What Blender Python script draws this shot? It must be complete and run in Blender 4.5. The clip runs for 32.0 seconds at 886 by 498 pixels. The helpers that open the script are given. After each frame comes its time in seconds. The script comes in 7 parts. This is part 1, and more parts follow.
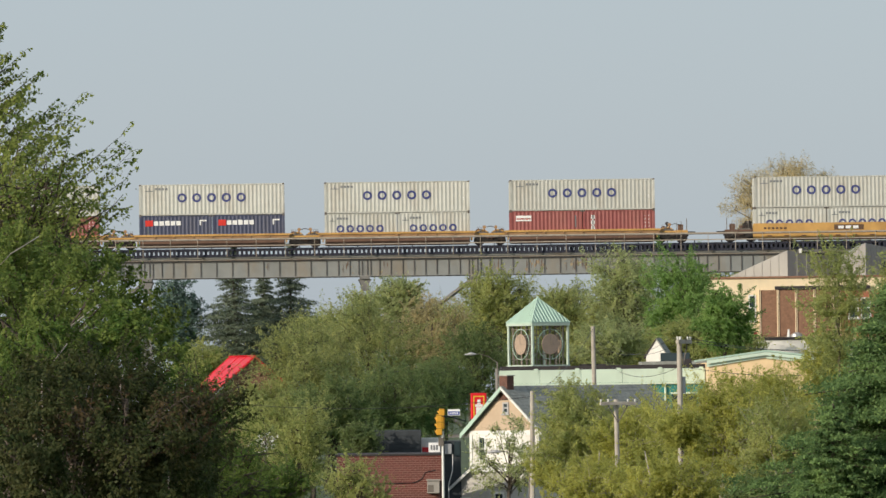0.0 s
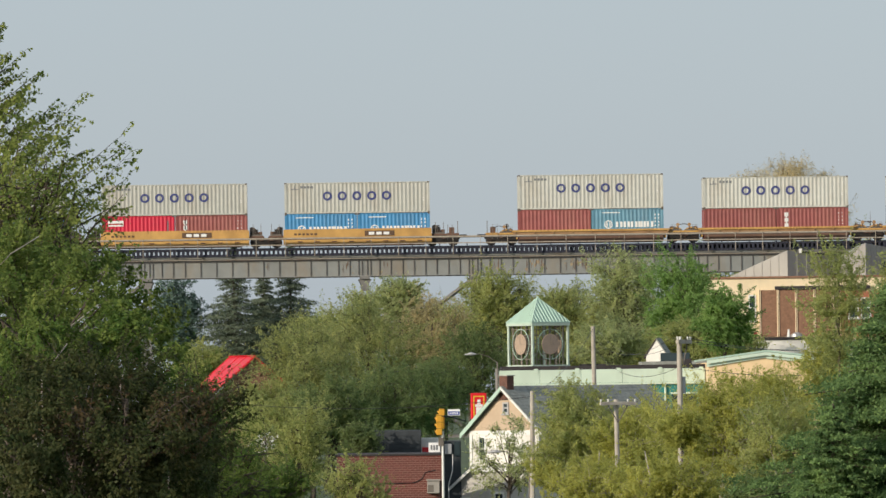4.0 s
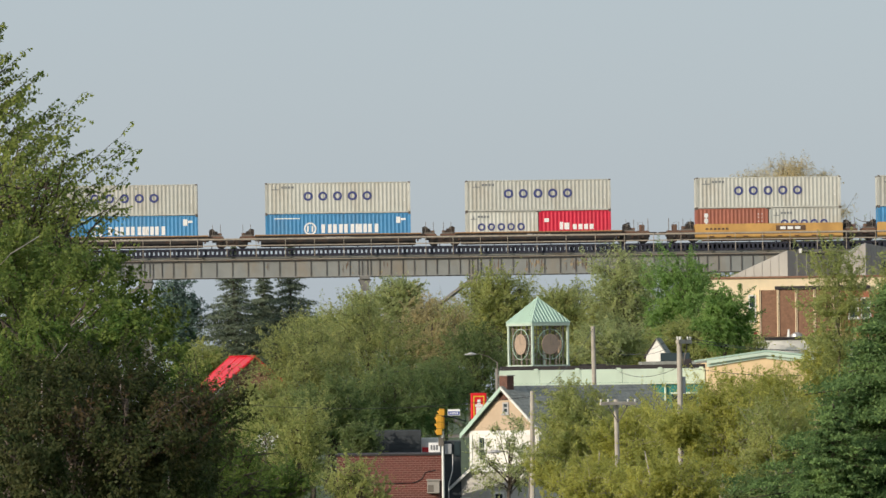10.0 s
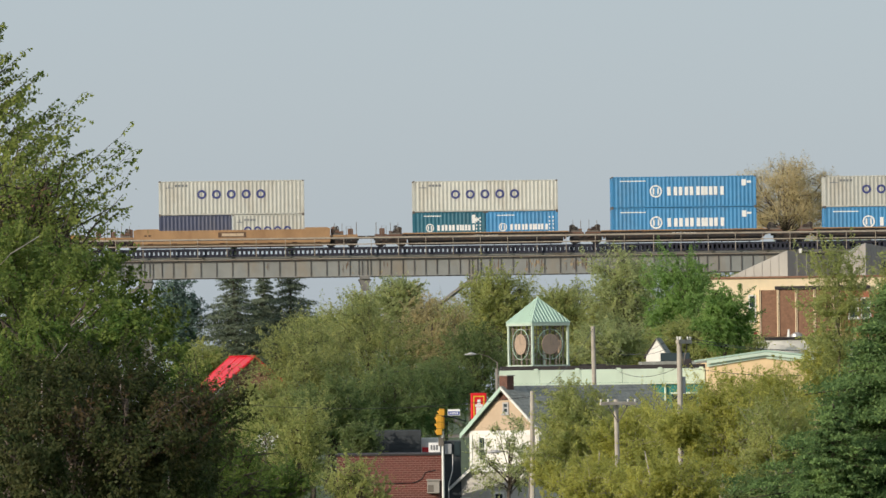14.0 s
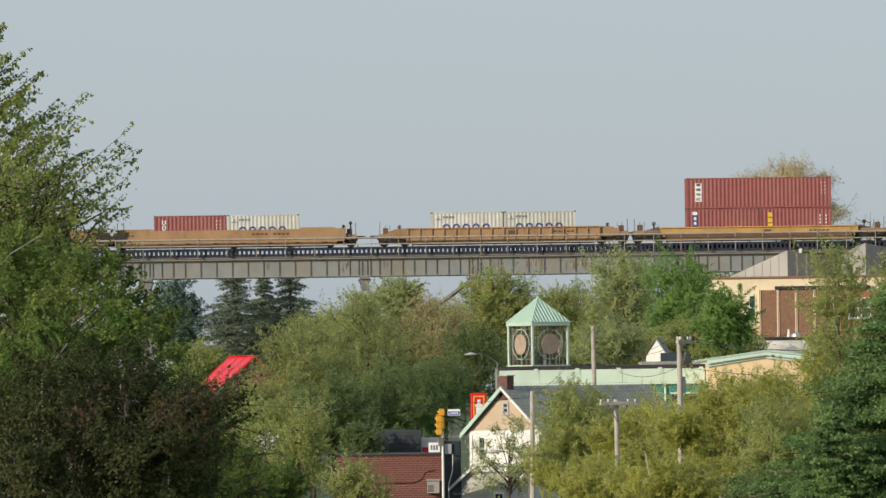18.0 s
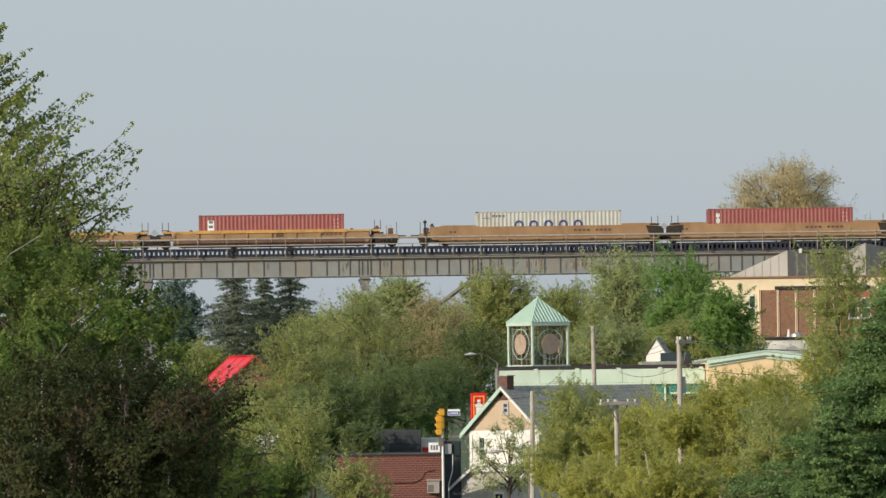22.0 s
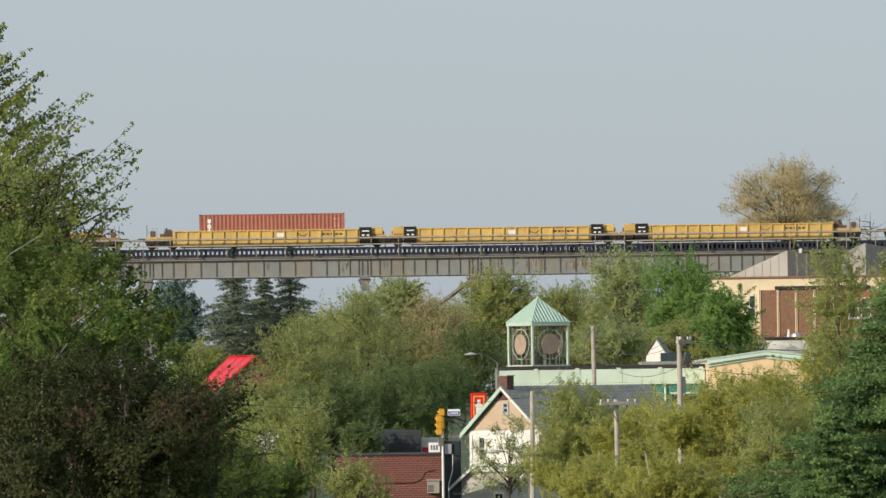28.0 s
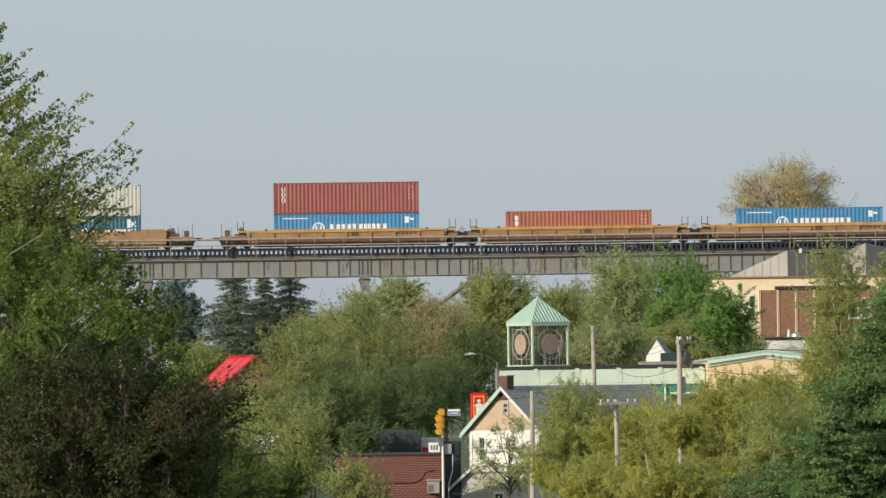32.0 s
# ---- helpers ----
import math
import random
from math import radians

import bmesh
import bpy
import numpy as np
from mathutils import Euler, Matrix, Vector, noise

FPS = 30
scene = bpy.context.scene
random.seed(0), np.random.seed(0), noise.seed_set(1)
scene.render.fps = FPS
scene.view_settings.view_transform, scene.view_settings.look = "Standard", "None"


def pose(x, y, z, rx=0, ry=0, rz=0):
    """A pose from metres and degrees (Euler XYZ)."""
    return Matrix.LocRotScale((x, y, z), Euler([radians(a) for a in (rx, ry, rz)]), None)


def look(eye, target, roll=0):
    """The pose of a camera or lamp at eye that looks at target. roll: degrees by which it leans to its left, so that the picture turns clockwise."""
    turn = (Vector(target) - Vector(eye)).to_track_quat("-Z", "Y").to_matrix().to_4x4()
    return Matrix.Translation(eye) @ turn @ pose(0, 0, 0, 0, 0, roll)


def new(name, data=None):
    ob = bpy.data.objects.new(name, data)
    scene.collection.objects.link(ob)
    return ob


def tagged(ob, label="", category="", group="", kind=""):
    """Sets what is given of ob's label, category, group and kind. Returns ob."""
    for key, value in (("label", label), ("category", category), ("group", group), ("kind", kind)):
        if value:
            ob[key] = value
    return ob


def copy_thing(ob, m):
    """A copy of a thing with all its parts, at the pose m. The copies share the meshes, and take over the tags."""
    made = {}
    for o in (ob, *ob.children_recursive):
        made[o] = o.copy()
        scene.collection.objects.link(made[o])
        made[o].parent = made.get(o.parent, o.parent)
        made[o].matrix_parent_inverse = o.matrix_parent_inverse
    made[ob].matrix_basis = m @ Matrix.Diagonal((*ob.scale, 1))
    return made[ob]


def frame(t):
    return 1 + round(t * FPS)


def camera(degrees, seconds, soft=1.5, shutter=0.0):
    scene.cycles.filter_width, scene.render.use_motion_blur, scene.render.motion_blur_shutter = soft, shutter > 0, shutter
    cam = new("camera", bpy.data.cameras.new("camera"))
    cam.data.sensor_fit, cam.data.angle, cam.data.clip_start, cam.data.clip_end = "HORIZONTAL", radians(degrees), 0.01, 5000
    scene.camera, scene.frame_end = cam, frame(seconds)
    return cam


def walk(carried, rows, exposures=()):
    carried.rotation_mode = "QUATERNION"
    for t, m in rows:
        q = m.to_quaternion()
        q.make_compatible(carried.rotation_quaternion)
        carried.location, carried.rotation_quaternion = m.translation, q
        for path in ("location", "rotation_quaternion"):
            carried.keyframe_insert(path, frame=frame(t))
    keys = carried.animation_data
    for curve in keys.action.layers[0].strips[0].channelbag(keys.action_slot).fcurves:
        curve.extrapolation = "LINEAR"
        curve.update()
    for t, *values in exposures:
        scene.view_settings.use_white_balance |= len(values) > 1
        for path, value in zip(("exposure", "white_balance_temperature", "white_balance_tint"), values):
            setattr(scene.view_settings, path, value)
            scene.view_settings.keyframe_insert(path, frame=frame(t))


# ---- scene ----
# one standing camera on the hillside, looking up at the viaduct
cam = camera(7.094, 32.0, soft=1.5)
EYE = (0.0, 0.0, 12.0)
STAND = look(EYE, (0.0, 600.0, 24.284), -0.78)
walk(cam, [(0.0, STAND), (32.0, STAND)])

# ---- light ----
SUN_AZ = radians(230)      # clockwise from +y
SUN_EL = radians(18)
world = bpy.data.worlds.new("evening_sky")
scene.world = world
world.use_nodes = True
wn = world.node_tree
wn.nodes.clear()
sky = wn.nodes.new("ShaderNodeTexSky")
sky.sky_type = "NISHITA"
sky.sun_disc = False
sky.sun_elevation, sky.sun_rotation = SUN_EL, SUN_AZ
sky.altitude, sky.air_density, sky.dust_density, sky.ozone_density = 250, 1.0, 2.0, 1.5
veil = wn.nodes.new("ShaderNodeMix")
veil.data_type = "RGBA"
veil.inputs[0].default_value = 0.7
veil.inputs[7].default_value = (5.25, 6.02, 6.85, 1)
back = wn.nodes.new("ShaderNodeBackground")
back.inputs[1].default_value = 0.1
wout = wn.nodes.new("ShaderNodeOutputWorld")
wn.links.new(sky.outputs[0], veil.inputs[6])
wn.links.new(veil.outputs[2], back.inputs[0])
wn.links.new(back.outputs[0], wout.inputs[0])

sun = new("sun", bpy.data.lights.new("sun", "SUN"))
sun.data.energy, sun.data.angle, sun.data.color = 4.1, radians(0.55), (1.0, 0.885, 0.745)
to_sun = Vector((math.sin(SUN_AZ) * math.cos(SUN_EL), math.cos(SUN_AZ) * math.cos(SUN_EL), math.sin(SUN_EL)))
sun.matrix_basis = look(to_sun * 900, (0, 0, 0))
scene.view_settings.exposure = 0.0


# ---- materials ----
def material(name, colour, rough=0.6, metal=0.0, vary=0.15, scale=3.0, dirt=None, dirt_amount=0.3, streak=1.0,
             bump=0.0, bump_scale=40.0, by_object=0.0, by_island=0.0, coord="Object"):
    """A surface with grain at one scale and dirt or rust at a larger one."""
    m = bpy.data.materials.new(name)
    m.use_nodes = True
    t = m.node_tree
    t.nodes.clear()
    out = t.nodes.new("ShaderNodeOutputMaterial")
    bsdf = t.nodes.new("ShaderNodeBsdfPrincipled")
    t.links.new(bsdf.outputs[0], out.inputs[0])
    bsdf.inputs["Roughness"].default_value = rough
    bsdf.inputs["Metallic"].default_value = metal
    tex = t.nodes.new("ShaderNodeTexCoord")
    n1 = t.nodes.new("ShaderNodeTexNoise")
    n1.inputs["Scale"].default_value = scale
    n1.inputs["Detail"].default_value = 6
    t.links.new(tex.outputs[coord], n1.inputs["Vector"])
    ramp = t.nodes.new("ShaderNodeMapRange")
    ramp.inputs["From Min"].default_value, ramp.inputs["From Max"].default_value = 0.25, 0.75
    ramp.inputs["To Min"].default_value, ramp.inputs["To Max"].default_value = 1 - vary, 1 + vary
    t.links.new(n1.outputs["Fac"], ramp.inputs["Value"])
    hsv = t.nodes.new("ShaderNodeHueSaturation")
    hsv.inputs["Color"].default_value = (*colour, 1)
    t.links.new(ramp.outputs[0], hsv.inputs["Value"])
    last = hsv.outputs[0]
    if by_object or by_island:
        src = t.nodes.new("ShaderNodeObjectInfo" if by_object else "ShaderNodeNewGeometry")
        r2 = t.nodes.new("ShaderNodeMapRange")
        k = by_object or by_island
        r2.inputs["To Min"].default_value, r2.inputs["To Max"].default_value = 1 - k, 1 + k
        t.links.new(src.outputs["Random" if by_object else "Random Per Island"], r2.inputs["Value"])
        h2 = t.nodes.new("ShaderNodeHueSaturation")
        t.links.new(last, h2.inputs["Color"])
        t.links.new(r2.outputs[0], h2.inputs["Value"])
        last = h2.outputs[0]
    if dirt:
        mp = t.nodes.new("ShaderNodeMapping")
        mp.inputs["Scale"].default_value = (1.0, 1.0, streak)
        t.links.new(tex.outputs[coord], mp.inputs["Vector"])
        n2 = t.nodes.new("ShaderNodeTexNoise")
        n2.inputs["Scale"].default_value = scale * 0.45
        n2.inputs["Detail"].default_value = 8
        n2.inputs["Roughness"].default_value = 0.65
        t.links.new(mp.outputs[0], n2.inputs["Vector"])
        r3 = t.nodes.new("ShaderNodeMapRange")
        r3.inputs["From Min"].default_value, r3.inputs["From Max"].default_value = 0.5, 0.72
        r3.inputs["To Max"].default_value = dirt_amount
        t.links.new(n2.outputs["Fac"], r3.inputs["Value"])
        mix = t.nodes.new("ShaderNodeMix")
        mix.data_type = "RGBA"
        mix.inputs[7].default_value = (*dirt, 1)
        t.links.new(r3.outputs[0], mix.inputs[0])
        t.links.new(last, mix.inputs[6])
        last = mix.outputs[2]
    t.links.new(last, bsdf.inputs["Base Color"])
    if bump:
        n3 = t.nodes.new("ShaderNodeTexNoise")
        n3.inputs["Scale"].default_value = bump_scale
        n3.inputs["Detail"].default_value = 5
        t.links.new(tex.outputs[coord], n3.inputs["Vector"])
        b = t.nodes.new("ShaderNodeBump")
        b.inputs["Strength"].default_value = bump
        b.inputs["Distance"].default_value = 0.05
        t.links.new(n3.outputs["Fac"], b.inputs["Height"])
        t.links.new(b.outputs[0], bsdf.inputs["Normal"])
    return m


def foliage(name, colour, colour2, spread=0.35, through_light=0.35, grain=0.9):
    """Leaves: two tints mixed leaf by leaf, with light coming through them."""
    m = bpy.data.materials.new(name)
    m.use_nodes = True
    t = m.node_tree
    t.nodes.clear()
    out = t.nodes.new("ShaderNodeOutputMaterial")
    geo = t.nodes.new("ShaderNodeNewGeometry")
    tex = t.nodes.new("ShaderNodeTexCoord")
    big = t.nodes.new("ShaderNodeTexNoise")
    big.inputs["Scale"].default_value = grain
    big.inputs["Detail"].default_value = 5
    big.inputs["Roughness"].default_value = 0.65
    t.links.new(tex.outputs["Object"], big.inputs["Vector"])
    patch = t.nodes.new("ShaderNodeMapRange")
    patch.inputs["From Min"].default_value, patch.inputs["From Max"].default_value = 0.34, 0.66
    patch.inputs["To Max"].default_value = 1.8
    t.links.new(big.outputs["Fac"], patch.inputs["Value"])
    add = t.nodes.new("ShaderNodeMath")
    add.operation = "ADD"
    t.links.new(geo.outputs["Random Per Island"], add.inputs[0])
    t.links.new(patch.outputs[0], add.inputs[1])
    fac = t.nodes.new("ShaderNodeMapRange")
    fac.inputs["From Min"].default_value, fac.inputs["From Max"].default_value = 0.1, 2.7
    t.links.new(add.outputs[0], fac.inputs["Value"])
    mix = t.nodes.new("ShaderNodeMix")
    mix.data_type = "RGBA"
    mix.inputs[6].default_value = (*colour, 1)
    mix.inputs[7].default_value = (*colour2, 1)
    t.links.new(fac.outputs[0], mix.inputs[0])
    val = t.nodes.new("ShaderNodeMapRange")
    val.inputs["To Min"].default_value, val.inputs["To Max"].default_value = 1 - spread, 1 + spread
    t.links.new(fac.outputs[0], val.inputs["Value"])
    hsv = t.nodes.new("ShaderNodeHueSaturation")
    t.links.new(mix.outputs[2], hsv.inputs["Color"])
    t.links.new(val.outputs[0], hsv.inputs["Value"])
    diff = t.nodes.new("ShaderNodeBsdfPrincipled")
    diff.inputs["Roughness"].default_value = 0.55
    diff.inputs["Specular IOR Level"].default_value = 0.15
    tra = t.nodes.new("ShaderNodeBsdfTranslucent")
    t.links.new(hsv.outputs[0], diff.inputs["Base Color"])
    t.links.new(hsv.outputs[0], tra.inputs[0])
    ms = t.nodes.new("ShaderNodeMixShader")
    ms.inputs[0].default_value = through_light
    t.links.new(diff.outputs[0], ms.inputs[1])
    t.links.new(tra.outputs[0], ms.inputs[2])
    t.links.new(ms.outputs[0], out.inputs[0])
    return m


RUST = (0.16, 0.07, 0.03)
M = dict(
    cream=material("cream_container_paint", (0.47, 0.475, 0.43), 0.55, 0, 0.08, 2.0, (0.28, 0.21, 0.13), 0.4, 0.25, by_object=0.13),
    maroon=material("maroon_container_paint", (0.265, 0.075, 0.068), 0.5, 0, 0.12, 2.0, (0.30, 0.14, 0.10), 0.4, 0.25, by_object=0.08),
    oxide=material("oxide_orange_container_paint", (0.33, 0.11, 0.07), 0.55, 0, 0.12, 2.0, (0.20, 0.08, 0.05), 0.45, 0.25, by_object=0.08),
    scarlet=material("scarlet_container_paint", (0.55, 0.012, 0.045), 0.45, 0, 0.08, 2.0, (0.35, 0.05, 0.06), 0.3, 0.25),
    blue=material("blue_container_paint", (0.055, 0.235, 0.455), 0.45, 0, 0.10, 2.0, (0.10, 0.16, 0.22), 0.4, 0.25, by_object=0.07),
    faded=material("faded_blue_container_paint", (0.12, 0.27, 0.36), 0.55, 0, 0.10, 2.0, (0.16, 0.20, 0.23), 0.4, 0.25),
    teal=material("dark_teal_container_paint", (0.022, 0.125, 0.18), 0.5, 0, 0.10, 2.0, (0.06, 0.10, 0.12), 0.4, 0.25),
    slate=material("slate_blue_container_paint", (0.055, 0.065, 0.115), 0.5, 0, 0.10, 2.0, (0.12, 0.11, 0.11), 0.4, 0.25),
    navy=material("navy_marking", (0.045, 0.055, 0.18), 0.5, 0, 0.12, 4.0),
    white=material("white_marking", (0.78, 0.78, 0.76), 0.5, 0, 0.06, 4.0),
    mark_red=material("red_marking", (0.6, 0.03, 0.02), 0.5, 0, 0.1, 4.0),
    mark_grey=material("grey_marking", (0.16, 0.17, 0.18), 0.6, 0, 0.2, 5.0),
    car_yellow=material("yellow_car_paint", (0.50, 0.29, 0.085), 0.6, 0, 0.15, 1.2, (0.22, 0.10, 0.03), 0.5, 0.4, by_object=0.05),
    car_bright=material("bright_yellow_car_paint", (0.60, 0.41, 0.125), 0.55, 0, 0.12, 1.2, (0.28, 0.14, 0.04), 0.4, 0.4, by_object=0.05),
    car_tan=material("weathered_orange_car_paint", (0.325, 0.195, 0.095), 0.65, 0, 0.14, 1.2, (0.16, 0.075, 0.03), 0.55, 0.4, by_object=0.06),
    car_brown=material("rusty_brown_car_paint", (0.145, 0.08, 0.052), 0.75, 0, 0.2, 1.2, (0.05, 0.03, 0.025), 0.6, 0.5, by_object=0.06),
    casting=material("grimy_corner_casting", (0.12, 0.10, 0.085), 0.7, 0.1, 0.2, 5.0),
    plate=material("brown_marking_panel", (0.10, 0.055, 0.03), 0.6, 0, 0.2, 3.0),
    truck=material("grimy_steel_and_shade", (0.025, 0.022, 0.020), 0.7, 0.2, 0.25, 5.0, RUST, 0.4),
    wheel=material("worn_wheel_steel", (0.07, 0.06, 0.055), 0.5, 0.7, 0.2, 6.0),
    galv=material("grey_stanchion_steel", (0.16, 0.14, 0.12), 0.6, 0.3, 0.2, 6.0),
    girder=material("weathered_grey_girder_paint", (0.222, 0.232, 0.222), 0.7, 0, 0.14, 0.9, (0.24, 0.18, 0.11), 0.6, 0.35, bump=0.15),
    # tower_steel: girder grey taken darker to put the shade side into the colour
    tower_steel=material("shade_darkened_tower_steel", (0.17, 0.165, 0.155), 0.7, 0, 0.15, 1.2, (0.12, 0.07, 0.04), 0.5, 0.4),
    # stiff: dark, rusty paint that carries the girder's shadow lines
    stiff=material("shade_dark_rusty_steel_paint", (0.085, 0.08, 0.076), 0.7, 0, 0.15, 2.0, RUST, 0.4),
    rust=material("flaking_rust", (0.135, 0.085, 0.055), 0.9, 0, 0.35, 5.0, (0.30, 0.27, 0.22), 0.6),
    rust_pale=material("tan_rust_bloom", (0.31, 0.255, 0.17), 0.9, 0, 0.25, 4.0, (0.22, 0.12, 0.06), 0.6),
    tie=material("creosoted_timber", (0.022, 0.025, 0.042), 0.8, 0, 0.3, 6.0, by_object=0.3, bump=0.3),
    rail=material("rolled_rail_steel", (0.10, 0.07, 0.055), 0.45, 0.6, 0.2, 3.0),
    handrail=material("weathered_pale_handrail_steel", (0.36, 0.315, 0.255), 0.7, 0.0, 0.15, 3.0, RUST, 0.5),
    concrete=material("stained_concrete", (0.33, 0.31, 0.28), 0.85, 0, 0.15, 0.8, (0.18, 0.16, 0.14), 0.5, 0.3, bump=0.2),
    bark=material("grey_brown_bark", (0.09, 0.07, 0.055), 0.9, 0, 0.3, 8.0, bump=0.4),
    birch=material("pale_birch_bark", (0.42, 0.38, 0.33), 0.8, 0, 0.25, 6.0, (0.06, 0.05, 0.05), 0.8),
    grass=material("rough_grass", (0.055, 0.085, 0.025), 0.9, 0, 0.35, 0.25, (0.10, 0.085, 0.04), 0.6, bump=0.5, bump_scale=2.0),
    ballast=material("ballast_stone", (0.17, 0.15, 0.14), 0.9, 0, 0.3, 6.0, bump=0.6),
    mint=material("pale_mint_painted_metal", (0.56, 0.68, 0.56), 0.5, 0, 0.07, 0.8, (0.34, 0.38, 0.32), 0.35, 0.3, by_object=0.04),
    mint_post=material("greyish_mint_painted_steel", (0.50, 0.61, 0.51), 0.5, 0, 0.08, 1.5, (0.30, 0.34, 0.28), 0.4, 0.3),
    mint_roof=material("mint_standing_seam_metal", (0.40, 0.55, 0.45), 0.5, 0.0, 0.10, 1.2, (0.24, 0.33, 0.28), 0.4, 0.3),
    teal_band=material("teal_wall_panel", (0.03, 0.20, 0.19), 0.5, 0, 0.1, 1.5),
    glass=material("dark_window_glass", (0.03, 0.045, 0.05), 0.08, 0, 0.1, 1.0),
    tar=material("dark_roof_membrane", (0.035, 0.03, 0.03), 0.85, 0, 0.25, 1.0),
    ochre=material("buff_yellow_brick_wall", (0.79, 0.59, 0.345), 0.8, 0, 0.06, 1.2, (0.42, 0.30, 0.17), 0.35, 0.5, bump=0.15),
    cream_wall=material("cream_stucco", (0.80, 0.66, 0.44), 0.85, 0, 0.06, 1.0, (0.42, 0.34, 0.22), 0.35, 0.3, bump=0.1),
    brick=material("brown_brick_panel", (0.26, 0.14, 0.085), 0.85, 0, 0.2, 6.0, (0.13, 0.06, 0.035), 0.5, 1.0, bump=0.3),
    redbrick=material("orange_red_brick", (0.34, 0.13, 0.07), 0.85, 0, 0.2, 6.0, (0.18, 0.08, 0.05), 0.5, 1.0, bump=0.3),
    grey_metal=material("grey_corrugated_metal", (0.34, 0.33, 0.30), 0.55, 0.1, 0.08, 1.0, (0.22, 0.20, 0.18), 0.5, 0.3),
    trim=material("white_painted_trim", (0.72, 0.72, 0.68), 0.6, 0, 0.06, 2.0, (0.45, 0.43, 0.38), 0.3),
    white_wall=material("white_clapboard", (0.72, 0.70, 0.64), 0.7, 0, 0.06, 1.5, (0.45, 0.42, 0.36), 0.35, 0.4),
    beige=material("beige_gable_siding", (0.50, 0.385, 0.27), 0.75, 0, 0.06, 1.5, (0.36, 0.27, 0.18), 0.3),
    shingle=material("grey_asphalt_shingle", (0.27, 0.28, 0.25), 0.9, 0, 0.3, 3.0, (0.22, 0.21, 0.19), 0.5, bump=0.4),
    maroon_brick=material("dark_red_brick", (0.148, 0.043, 0.033), 0.85, 0, 0.2, 6.0, (0.11, 0.035, 0.027), 0.5, 1.0, by_object=0.16, bump=0.3),
    mortar=material("dull_mortar", (0.31, 0.20, 0.165), 0.9, 0, 0.15, 4.0),
    # slate_clad: slate grey taken darker to include the shade over that wall
    slate_clad=material("slate_cladding_with_shade", (0.034, 0.041, 0.046), 0.8, 0, 0.2, 2.0),
    red_roof=material("scarlet_sheet_metal", (0.62, 0.018, 0.03), 0.4, 0, 0.06, 1.0, (0.45, 0.02, 0.03), 0.3, 0.3),
    chimney=material("sooty_chimney_brick", (0.13, 0.065, 0.048), 0.9, 0, 0.3, 6.0, bump=0.4),
    pole=material("bleached_timber_pole", (0.39, 0.355, 0.305), 0.85, 0, 0.2, 4.0, (0.20, 0.16, 0.12), 0.6, 0.15),
    signal=material("signal_yellow_housing", (0.60, 0.30, 0.02), 0.5, 0, 0.08, 3.0),
    black=material("black_metal", (0.018, 0.018, 0.02), 0.5, 0.2, 0.2, 4.0),
    alu=material("grey_aluminium", (0.42, 0.42, 0.42), 0.45, 0.4, 0.1, 3.0),
    clock=material("pinkish_clock_disc", (0.38, 0.285, 0.21), 0.6, 0, 0.08, 3.0),
    signred=material("red_sign_panel", (0.66, 0.012, 0.02), 0.4, 0, 0.05, 2.0),
    signyellow=material("yellow_sign_rim", (0.72, 0.48, 0.04), 0.4, 0, 0.05, 2.0),
    signblue=material("blue_street_sign", (0.04, 0.08, 0.33), 0.4, 0, 0.05, 2.0),
    grille=material("rust_brown_grille_steel", (0.25, 0.22, 0.18), 0.7, 0.1, 0.2, 4.0),
    door_red=material("dark_red_door_paint", (0.22, 0.02, 0.025), 0.5, 0, 0.1, 3.0),
    grey_board=material("weathered_grey_clapboard", (0.52, 0.50, 0.455), 0.8, 0, 0.10, 2.0, (0.30, 0.28, 0.25), 0.5, 0.3),
    concrete_block=material("grey_block_wall", (0.30, 0.29, 0.27), 0.85, 0, 0.15, 1.5, bump=0.2),
)
